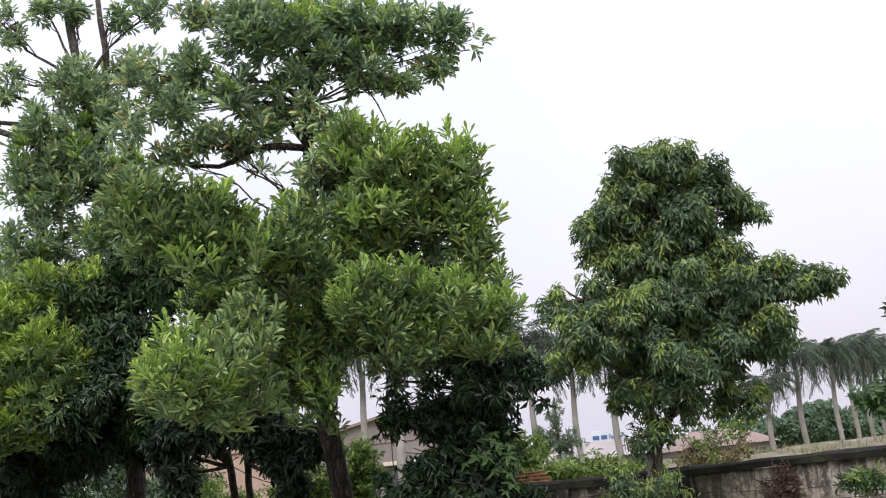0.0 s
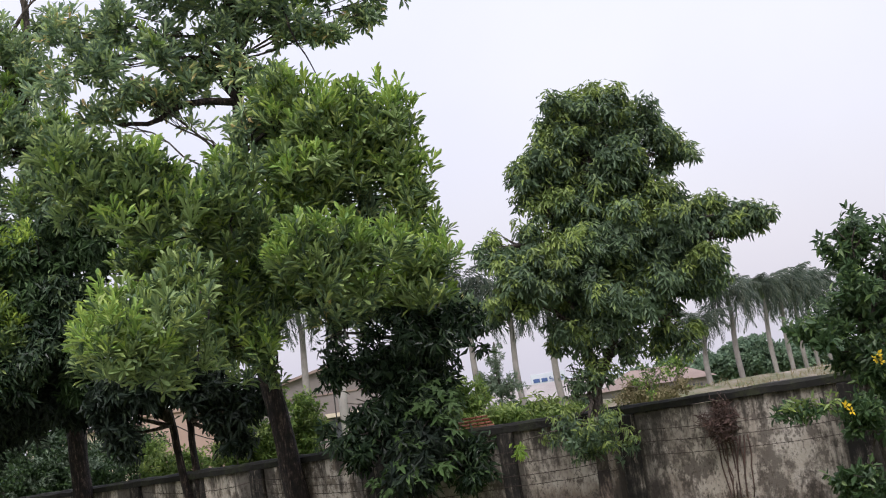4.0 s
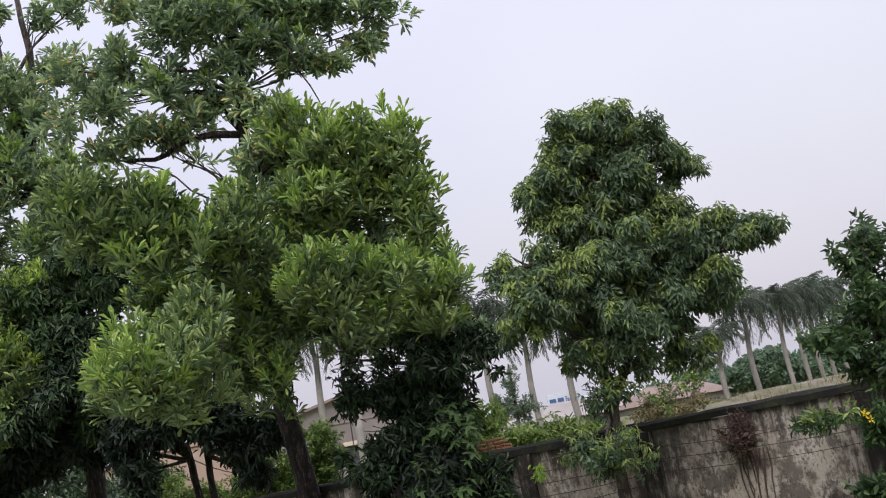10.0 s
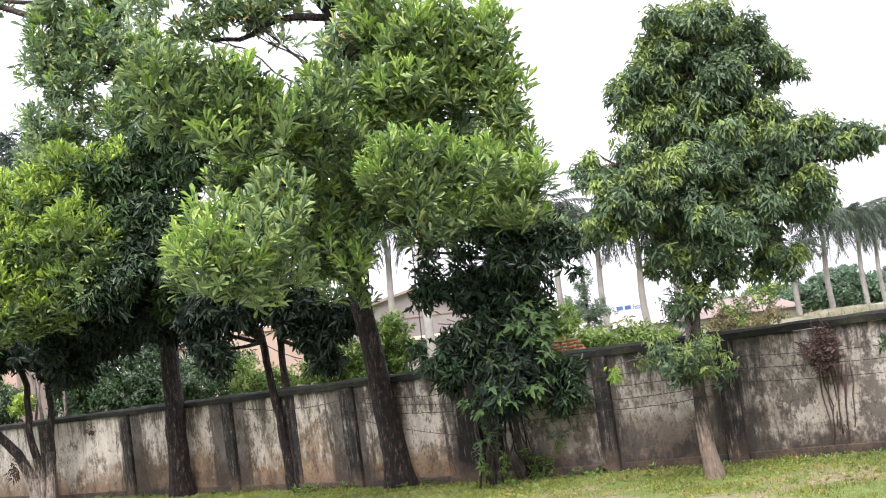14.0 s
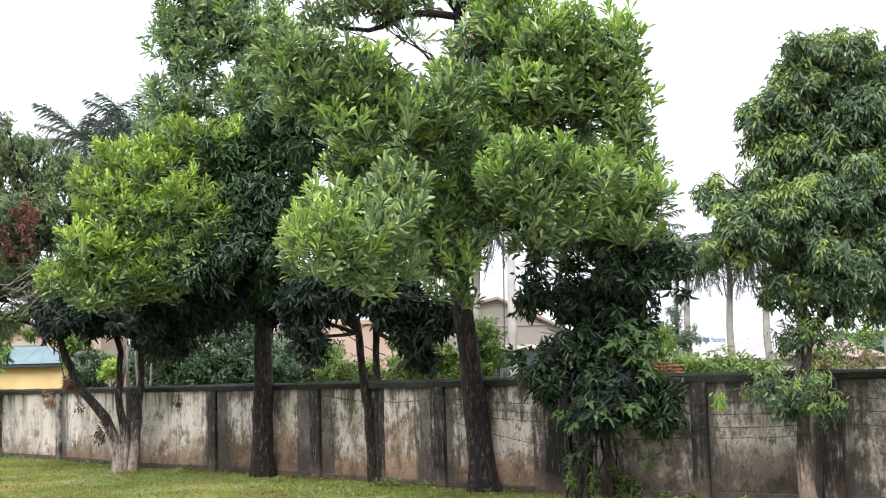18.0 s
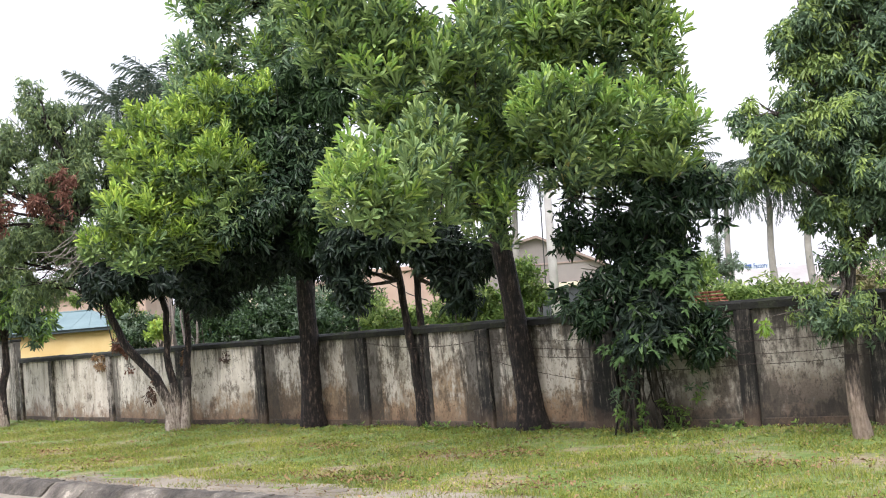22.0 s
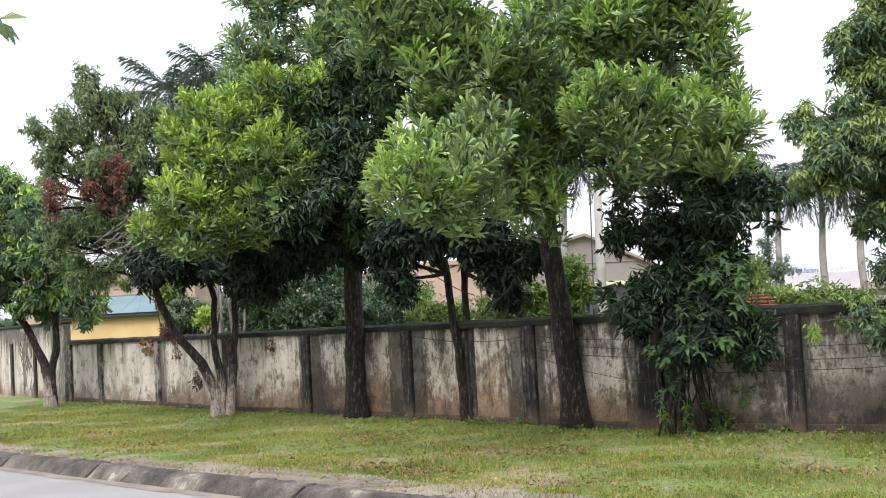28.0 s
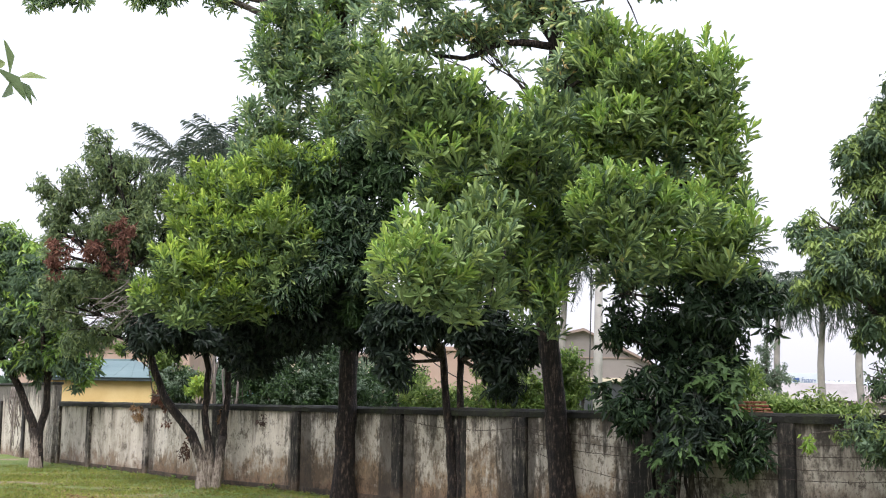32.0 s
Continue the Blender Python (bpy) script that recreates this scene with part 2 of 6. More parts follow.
STRAW = leaf_material("dry_grass", [(0.0, (0.13, 0.13, 0.06)), (0.6, (0.23, 0.20, 0.11)), (1.0, (0.34, 0.29, 0.18))], rough=0.8)
LITTER = leaf_material("fallen_leaf", [(0.0, (0.090, 0.054, 0.030)), (0.5, (0.20, 0.118, 0.062)), (0.9, (0.32, 0.20, 0.105)), (1.0, (0.36, 0.20, 0.05))], rough=0.8, through_light=0.05)

BARK_DARK = bark_material("bark_dark", [(0.40, (0.005, 0.003, 0.003)), (0.51, (0.015, 0.010, 0.008)), (0.58, (0.039, 0.027, 0.021)), (0.66, (0.127, 0.092, 0.070))])
BARK_GREY = bark_material("bark_grey", [(0.34, (0.028, 0.023, 0.019)), (0.52, (0.075, 0.062, 0.050)), (0.70, (0.17, 0.145, 0.12))], 1.3)
TAN_FOOT = bark_material("worn_lime_bark", [(0.30, (0.10, 0.072, 0.052)), (0.46, (0.22, 0.165, 0.125)), (0.68, (0.34, 0.27, 0.215))], 1.0, 0.62)
LIME_WASH = bark_material("lime_washed_bark", [(0.32, (0.085, 0.066, 0.053)), (0.46, (0.24, 0.19, 0.155)), (0.66, (0.45, 0.39, 0.34))], 1.2, 0.66)
PALM_TRUNK = plain("palm_trunk", [(0.25, (0.17, 0.155, 0.14)), (0.6, (0.25, 0.235, 0.215)), (0.85, (0.33, 0.31, 0.29))], 1.5, 0.9, relief=0.4, fine=9)
CROWNSHAFT = plain("palm_crownshaft", [(0.3, (0.08, 0.13, 0.07)), (0.7, (0.15, 0.21, 0.11))], 2, 0.5)
CONCRETE = plain("pole_concrete", [(0.3, (0.286, 0.272, 0.258)), (0.7, (0.381, 0.367, 0.347))], 2, 0.9)
KERB = plain("kerb_concrete", [(0.30, (0.028, 0.024, 0.020)), (0.46, (0.070, 0.060, 0.049)), (0.60, (0.125, 0.110, 0.090)), (0.74, (0.330, 0.300, 0.243))], 2.2, 0.95, relief=1.0, fine=34, per_object=0.35, everywhere=True)
ROAD = plain("road_asphalt", [(0.3, (0.195, 0.188, 0.180)), (0.6, (0.245, 0.236, 0.226)), (0.8, (0.29, 0.28, 0.268))], 0.7, 0.85, relief=0.25, fine=60)
PAVING = plain("paving_worn", [(0.25, (0.120, 0.100, 0.076)), (0.55, (0.200, 0.172, 0.133)), (0.85, (0.280, 0.248, 0.198))], 1.6, 0.95, relief=0.5, fine=24, per_object=0.2)
COPING = plain("coping_moss", [(0.30, (0.005, 0.005, 0.005)), (0.52, (0.013, 0.013, 0.010)), (0.68, (0.026, 0.032, 0.013)), (0.85, (0.068, 0.068, 0.053))], 3.0, 0.95, relief=0.8, fine=18)
CREAM_WALL = plain("cream_render", [(0.3, (0.50, 0.44, 0.33)), (0.7, (0.60, 0.54, 0.42))], 0.8, 0.95)
YELLOW_WALL = plain("yellow_render", [(0.3, (0.58, 0.41, 0.17)), (0.7, (0.68, 0.52, 0.25))], 1.2, 0.9)
TEAL_SHEET = plain("teal_sheet", [(0.3, (0.10, 0.155, 0.165)), (0.7, (0.14, 0.20, 0.205))], 1.0, 0.75)
TEAL_DARK = plain("teal_fascia", [(0.3, (0.03, 0.05, 0.055)), (0.7, (0.06, 0.08, 0.085))], 1.0, 0.6)
TEAL_FENCE = plain("teal_fence", [(0.3, (0.10, 0.24, 0.25)), (0.7, (0.16, 0.32, 0.33))], 1.0, 0.7)
GABLE = plain("grey_render", [(0.3, (0.17, 0.15, 0.14)), (0.7, (0.23, 0.21, 0.195))], 0.4, 0.95)
PINK_WALL = plain("pink_render", [(0.3, (0.33, 0.23, 0.185)), (0.7, (0.41, 0.31, 0.255))], 0.5, 0.95)
RED_TILE = plain("red_roof_tile", [(0.3, (0.24, 0.085, 0.055)), (0.6, (0.40, 0.16, 0.10)), (0.85, (0.52, 0.28, 0.20))], 4, 0.9, per_object=0.2)
ROOF_GREY = plain("grey_roof", [(0.3, (0.24, 0.22, 0.215)), (0.7, (0.36, 0.335, 0.32))], 0.3, 0.9)
ROOF_BROWN = plain("brown_roof", [(0.3, (0.19, 0.14, 0.12)), (0.7, (0.27, 0.21, 0.18))], 0.3, 0.9)
WHITE_PAINT = plain("white_panel", [(0.3, (0.46, 0.50, 0.56)), (0.7, (0.56, 0.60, 0.66))], 0.2, 0.8)
BLUE_PAINT = plain("blue_letter", [(0.3, (0.04, 0.08, 0.22)), (0.7, (0.06, 0.11, 0.28))], 1, 0.7)
DARK_GLASS = plain("dark_opening", [(0.3, (0.03, 0.035, 0.04)), (0.7, (0.06, 0.065, 0.07))], 1, 0.3)
WIRE = plain("rusty_wire", [(0.3, (0.03, 0.022, 0.018)), (0.7, (0.07, 0.05, 0.04))], 8, 0.8, 0.4)
CABLE = plain("black_cable", [(0.3, (0.02, 0.02, 0.02)), (0.7, (0.03, 0.03, 0.03))], 8, 0.6)
EARTH = plain("dry_earth", [(0.32, (0.075, 0.095, 0.035)), (0.48, (0.15, 0.14, 0.085)), (0.58, (0.20, 0.17, 0.13)), (0.75, (0.28, 0.245, 0.20))], 0.8, 0.98, relief=0.8, fine=6)
TWIG = plain("dead_twig", [(0.3, (0.10, 0.08, 0.07)), (0.7, (0.24, 0.21, 0.19))], 8, 0.9)
DRY_BUSH = plain("dry_brush", [(0.3, (0.045, 0.030, 0.026)), (0.7, (0.12, 0.075, 0.06))], 8, 0.95)


def ground_material():
    """Short turf with bare, straw-coloured and worn patches."""
    m, nodes, links, bsdf = material("turf")
    tc = nodes.new("ShaderNodeTexCoord")
    v = tc.outputs["Object"]
    a, b, c = noise_node(nodes, links, v, 0.55, 6), noise_node(nodes, links, v, 9, 5), noise_node(nodes, links, v, 60, 3)
    green = ramp(nodes, [(0.3, (0.065, 0.10, 0.022)), (0.5, (0.125, 0.185, 0.038)), (0.7, (0.20, 0.24, 0.065))])
    links.new(b.outputs["Fac"], green.inputs["Fac"])
    dry = ramp(nodes, [(0.3, (0.17, 0.125, 0.08)), (0.7, (0.34, 0.27, 0.175))])
    links.new(b.outputs["Fac"], dry.inputs["Fac"])
    mask = ramp(nodes, [(0.51, (0, 0, 0)), (0.60, (1, 1, 1))])
    links.new(a.outputs["Fac"], mask.inputs["Fac"])
    links.new(mix_color(nodes, links, mask.outputs["Color"], green.outputs["Color"], dry.outputs["Color"]), bsdf.inputs["Base Color"])
    bsdf.inputs["Roughness"].default_value = 0.95
    bump(nodes, links, c.outputs["Fac"], 0.8, 0.03, bsdf)
    return m


TURF = ground_material()


def wall_material(name, mould=0.1, damp_line=0.5, brown=1.0, tone=1.0, side=0.1, rot=0.0):
    """Old lime-washed render: pale paint, black run-off under the coping, brown rising damp with a ragged line, mould
    that spreads from the pilasters; every panel differs a little."""
    m, nodes, links, bsdf = material(name)
    geo = nodes.new("ShaderNodeNewGeometry")
    info = nodes.new("ShaderNodeObjectInfo")
    tc = nodes.new("ShaderNodeTexCoord")
    v = geo.outputs["Position"]
    z = separate(nodes, links, v, "Z")
    g = separate(nodes, links, tc.outputs["Generated"], "X")

    def mth(op, a, b, clamp=False):
        n = nodes.new("ShaderNodeMath")
        n.operation, n.use_clamp = op, clamp
        for value, socket in ((a, n.inputs[0]), (b, n.inputs[1])):
            if isinstance(value, (int, float)):
                socket.default_value = value
            else:
                links.new(value, socket)
        return n.outputs[0]

    def around(n, gain):
        return mth("MULTIPLY", mth("SUBTRACT", n.outputs["Fac"], 0.5), gain)

    fine = noise_node(nodes, links, v, 34, 5, 0.7)
    mid = noise_node(nodes, links, v, 4.0, 8, 0.72)
    broad = noise_node(nodes, links, v, 0.95, 4)
    dash = noise_node(nodes, links, v, 1.0, 7, 0.74, squash=(13.0, 13.0, 4.2))
    runs = noise_node(nodes, links, v, 1.0, 6, 0.7, squash=(5.5, 5.5, 0.35))
    veil = noise_node(nodes, links, v, 1.0, 5, 0.6, squash=(2.6, 2.6, 0.6))
    k = tone
    paint = ramp(nodes, [(0.34, (0.31 * k, 0.270 * k, 0.220 * k)), (0.48, (0.62 * k, 0.563 * k, 0.475 * k)), (0.60, (0.80 * k, 0.742 * k, 0.65 * k))])
    links.new(mth("ADD", mth("MULTIPLY", veil.outputs["Fac"], 0.6), mth("MULTIPLY", mid.outputs["Fac"], 0.4)), paint.inputs["Fac"])
    earth = lambda r, gr, b: (k * (gr + (r - gr) * brown), k * gr, k * (gr + (b - gr) * brown))
    damp = ramp(nodes, [(0.36, earth(0.055, 0.042, 0.030)), (0.46, earth(0.17, 0.125, 0.085)), (0.54, earth(0.31, 0.225, 0.15)), (0.66, earth(0.48, 0.40, 0.31))])
    links.new(mth("ADD", mth("MULTIPLY", mid.outputs["Fac"], 0.5), mth("MULTIPLY", dash.outputs["Fac"], 0.5)), damp.inputs["Fac"])
    # damp rises to a ragged line that breaks up into upright dashes
    shift = mth("MULTIPLY", mth("SUBTRACT", info.outputs["Random"], 0.5), 0.5)
    line = mth("ADD", mth("ADD", around(broad, 2.4), around(dash, 1.3)), mth("ADD", mth("ADD", shift, around(mid, 1.6)), damp_line))
    low = mth("MULTIPLY", mth("SUBTRACT", line, z), 2.2, True)
    color = mix_color(nodes, links, mth("MULTIPLY", low, 0.9), paint.outputs["Color"], damp.outputs["Color"])
    # reddish foot
    foot = mth("MULTIPLY", mth("SUBTRACT", mth("ADD", around(mid, 2.0), 0.42), z), 2.6, True)
    color = mix_color(nodes, links, mth("MULTIPLY", foot, 0.55 * brown), color, (0.27 * k, 0.155 * k, 0.09 * k))
    # broad dark stains with sharp edges
    stain = mth("MULTIPLY", mth("SUBTRACT", mth("ADD", noise_node(nodes, links, v, 2.3, 8, 0.74).outputs["Fac"], mth("MULTIPLY", around(dash, 0.5), 1.0)), 0.585 - mould * 0.35), 9.0, True)
    color = mix_color(nodes, links, mth("MULTIPLY", stain, 0.78), color, earth(0.10, 0.078, 0.058))
    flakes = mth("MULTIPLY", mth("SUBTRACT", noise_node(nodes, links, v, 8.0, 8, 0.75).outputs["Fac"], 0.58), 9.0, True)
    color = mix_color(nodes, links, mth("MULTIPLY", flakes, 0.5), color, (0.50 * k, 0.46 * k, 0.41 * k))
    # small dark scales in clusters
    scale_mask = mth("MULTIPLY", mth("SUBTRACT", mth("ADD", noise_node(nodes, links, v, 1.0, 5, 0.7, squash=(30.0, 30.0, 17.0)).outputs["Fac"], around(mid, 0.9)), 0.615 - mould * 0.2), 9.0, True)
    color = mix_color(nodes, links, mth("MULTIPLY", scale_mask, 0.72), color, earth(0.075, 0.058, 0.042))
    # black run-off under the coping
    reach = mth("ADD", around(runs, 3.6), mould)
    drip = mth("MULTIPLY", mth("SUBTRACT", mth("ADD", reach, around(dash, 0.8)), mth("SUBTRACT", 1.62, z)), 2.2, True)
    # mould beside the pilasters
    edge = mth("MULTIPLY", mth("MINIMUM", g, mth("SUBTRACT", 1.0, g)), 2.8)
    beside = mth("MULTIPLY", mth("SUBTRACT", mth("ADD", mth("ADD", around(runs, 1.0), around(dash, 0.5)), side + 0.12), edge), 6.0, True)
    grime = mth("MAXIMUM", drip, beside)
    # black mould that climbs in tongues from the foot
    tongues = mth("ADD", mth("ADD", around(broad, 1.5), around(mid, 1.2)), mth("ADD", around(dash, 0.9), rot - 0.1))
    grime = mth("MAXIMUM", grime, mth("MULTIPLY", mth("SUBTRACT", tongues, z), 3.0, True))
    color = mix_color(nodes, links, mth("MULTIPLY", grime, 0.80), color, (0.026, 0.023, 0.019))
    links.new(color, bsdf.inputs["Base Color"])
    bsdf.inputs["Roughness"].default_value = 0.95
    bump(nodes, links, mth("ADD", fine.outputs["Fac"], mid.outputs["Fac"]), 0.5, 0.02, bsdf)
    return m


def separate(nodes, links, vector, axis):
    n = nodes.new("ShaderNodeSeparateXYZ")
    links.new(vector, n.inputs[0])
    return n.outputs[axis]


def pilaster_material(name, worn):
    """Render black with mould, rubbed to brown and grey in upright streaks."""
    m, nodes, links, bsdf = material(name)
    geo = nodes.new("ShaderNodeNewGeometry")
    v = geo.outputs["Position"]
    streaks = noise_node(nodes, links, v, 1.0, 8, 0.75, squash=(14.0, 14.0, 1.6))
    blot = noise_node(nodes, links, v, 2.2, 6, 0.7)
    both_ = nodes.new("ShaderNodeMath")
    both_.operation = "ADD"
    links.new(streaks.outputs["Fac"], both_.inputs[0])
    links.new(blot.outputs["Fac"], both_.inputs[1])
    r = ramp(nodes, [(0.46 - worn, (0.011, 0.010, 0.009)), (0.505 - worn, (0.028, 0.025, 0.021)), (0.55 - worn, (0.080, 0.070, 0.056)), (0.60 - worn, (0.29, 0.265, 0.23))])
    half = nodes.new("ShaderNodeMath")
    half.operation = "MULTIPLY"
    half.inputs[1].default_value = 0.5
    links.new(both_.outputs[0], half.inputs[0])
    links.new(half.outputs[0], r.inputs["Fac"])
    # earth splashed on the foot and pale lime left in narrow runs
    z = separate(nodes, links, v, "Z")
    foot = nodes.new("ShaderNodeMath")
    foot.operation = "MULTIPLY_ADD"
    foot.inputs[1].default_value = -1.1
    links.new(z, foot.inputs[0])
    links.new(blot.outputs["Fac"], foot.inputs[2])
    splash = ramp(nodes, [(0.05, (0, 0, 0)), (0.50, (0.75, 0.75, 0.75))])
    links.new(foot.outputs[0], splash.inputs["Fac"])
    color = mix_color(nodes, links, splash.outputs["Color"], r.outputs["Color"], (0.105, 0.070, 0.048))
    runs = noise_node(nodes, links, v, 1.0, 7, 0.72, squash=(22.0, 22.0, 3.2))
    lime = ramp(nodes, [(0.575, (0, 0, 0)), (0.65, (0.6, 0.6, 0.6))])
    links.new(runs.outputs["Fac"], lime.inputs["Fac"])
    color = mix_color(nodes, links, lime.outputs["Color"], color, (0.26, 0.225, 0.18))
    links.new(color, bsdf.inputs["Base Color"])
    bsdf.inputs["Roughness"].default_value = 0.95
    bump(nodes, links, streaks.outputs["Fac"], 0.6, 0.02, bsdf)
    return m


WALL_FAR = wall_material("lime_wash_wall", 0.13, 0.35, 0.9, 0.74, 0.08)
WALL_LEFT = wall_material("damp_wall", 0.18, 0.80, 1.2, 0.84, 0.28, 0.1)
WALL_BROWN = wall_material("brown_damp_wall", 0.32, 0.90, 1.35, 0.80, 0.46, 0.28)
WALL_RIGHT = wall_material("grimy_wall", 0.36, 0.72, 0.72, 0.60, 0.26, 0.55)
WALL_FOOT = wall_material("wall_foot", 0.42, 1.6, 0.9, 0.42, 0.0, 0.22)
PILASTER = pilaster_material("mouldy_pilaster", -0.025)
PILASTER_PALE = pilaster_material("streaked_pilaster", 0.045)


# ---- building tools ----
import itertools

RNG = np.random.default_rng(7)
ALONG, ACROSS = Vector((0.668, -0.744, 0)), Vector((0.744, 0.668, 0))


def verge(a, o, z=0.0):
    """A place by metres along the kerb and metres across from the camera's side."""
    p = ALONG * a + ACROSS * o
    return Vector((p.x, p.y, z))


def patchy(p, scale, limit, off=0.0):
    return np.array([noise.noise(Vector(q) * scale + Vector((off, 0, 0))) for q in p]) > limit


def np_mesh(name, verts, sizes, loops, smooth=False):
    """A mesh from flat arrays: places, corners per face, corner indices."""
    me = bpy.data.meshes.new(name)
    verts = np.asarray(verts, np.float32)
    sizes, loops = np.asarray(sizes, np.int32), np.asarray(loops, np.int32)
    me.vertices.add(len(verts))
    me.vertices.foreach_set("co", verts.ravel())
    me.loops.add(len(loops))
    me.loops.foreach_set("vertex_index", loops)
    me.polygons.add(len(sizes))
    me.polygons.foreach_set("loop_start", np.concatenate([[0], np.cumsum(sizes)[:-1]]).astype(np.int32))
    me.polygons.foreach_set("use_smooth", np.full(len(sizes), smooth))
    me.update(calc_edges=True)
    return me


def part(name, data, mat, parent=None, label=""):
    """Links a bmesh or a mesh as one object under a thing."""
    if isinstance(data, bmesh.types.BMesh):
        me = bpy.data.meshes.new(name)
        data.to_mesh(me)
        data.free()
        data = me
    if mat and not data.materials:
        data.materials.append(mat)
    ob = new(name, data)
    if parent:
        ob.parent = parent
        ob.matrix_parent_inverse = parent.matrix_basis.inverted()
    return tagged(ob, label) if label else ob


def thing(name, at, label, category, group="", kind=""):
    ob = new(name)
    ob.empty_display_size = 0.2
    ob.location = at
    return tagged(ob, label, category, group, kind)


def box(bm, lo, hi, m=None):
    """A box between two corners, turned by m."""
    vs = [Vector((x, y, z)) for x in (lo[0], hi[0]) for y in (lo[1], hi[1]) for z in (lo[2], hi[2])]
    vs = [bm.verts.new(m @ v if m else v) for v in vs]
    for f in ((0, 1, 3, 2), (4, 6, 7, 5), (0, 4, 5, 1), (2, 3, 7, 6), (0, 2, 6, 4), (1, 5, 7, 3)):
        bm.faces.new([vs[i] for i in f])
    return vs


def soft_box(lo, hi, m=None, bevel=0.01):
    bm = bmesh.new()
    box(bm, lo, hi, m)
    if bevel:
        bmesh.ops.bevel(bm, geom=bm.edges[:], offset=bevel, segments=1, affect="EDGES")
    bmesh.ops.recalc_face_normals(bm, faces=bm.faces[:])
    return bm


def tube_arrays(points, radii, sides=8, wobble=0.0):
    """A tapered tube along points, as arrays; it closes at both ends."""
    pts = [Vector(p) for p in points]
    rings, n = [], len(pts)
    side = Vector((1, 0.13, 0.07))
    for i, p in enumerate(pts):
        d = (pts[min(i + 1, n - 1)] - pts[max(i - 1, 0)]).normalized()
        u = (side - d * side.dot(d)).normalized()
        v = d.cross(u)
        side = u
        for k in range(sides):
            t = 2 * math.pi * k / sides
            r = radii[i] * (1 + wobble * noise.noise(p * 1.7 + Vector((math.cos(t) * 1.3, math.sin(t) * 1.3, 0))))
            rings.append(p + (u * math.cos(t) + v * math.sin(t)) * r)
    loops, sizes = [], []
    for i in range(n - 1):
        for k in range(sides):
            a, b = i * sides + k, i * sides + (k + 1) % sides
            loops += [a, b, b + sides, a + sides]
            sizes.append(4)
    loops += list(range(sides))[::-1] + [(n - 1) * sides + k for k in range(sides)]
    sizes += [sides, sides]
    return np.array([tuple(r) for r in rings]), sizes, loops


def tubes_mesh(name, paths, sides=8, wobble=0.0):
    """Several tapered tubes in one mesh: (points, radii) each."""
    allv, alls, alll, off = [], [], [], 0
    for points, radii in paths:
        v, s, l = tube_arrays(points, radii, sides, wobble)
        allv.append(v)
        alls += s
        alll += [i + off for i in l]
        off += len(v)
    return np_mesh(name, np.concatenate(allv), alls, alll, True)


def bent(a, b, steps=6, sway=0.12, sag=0.0, seed=0):
    """Points from a to b along a slightly crooked line that bows upward by sag."""
    a, b = Vector(a), Vector(b)
    out = []
    for i in range(steps + 1):
        t = i / steps
        p = a.lerp(b, t)
        w = math.sin(math.pi * t) * sway
        p += Vector((noise.noise((seed + 0.37, t * 2.1, 1.0)), noise.noise((seed + 5.1, t * 2.1, 2.0)), 0.5 * noise.noise((seed + 9.7, t * 2.1, 3.0)))) * w * 2
        p.z += math.sin(math.pi * t) * sag
        out.append(p)
    return out


def taper(points, r0, r1, flare=0.0):
    n = len(points) - 1
    return [r0 + (r1 - r0) * i / n + (flare * r0 * math.exp(-max(0.0, points[i].z) / 0.28) if flare else 0) for i in range(n + 1)]


# ---- leaves ----
# kind of sprig: leaves, length, width, lowest and highest tilt from the twig, droop, spread along the twig, where the blade is widest
SPRIGS = {
    "whorl": (12, 0.20, 0.050, 6, 66, 0.02, 0.16, 0.80),
    "umbrella": (11, 0.150, 0.042, 55, 110, 0.75, 0.16, 0.60),
    "droop": (12, 0.17, 0.048, 60, 120, 0.75, 0.28, 0.50),
    "small": (12, 0.10, 0.040, 20, 110, 0.25, 0.16, 0.50),
    "shrub": (8, 0.17, 0.085, 20, 100, 0.15, 0.14, 0.55),
    "far": (6, 0.9, 0.55, 10, 110, 0.1, 0.5, 0.5),
    "large": (5, 0.21, 0.068, 35, 85, 0.25, 0.05, 0.60),
    "weed": (6, 0.05, 0.028, 40, 85, 0.0, 0.02, 0.6),
}


def unit(v):
    return v / np.maximum(np.linalg.norm(v, axis=-1, keepdims=True), 1e-9)


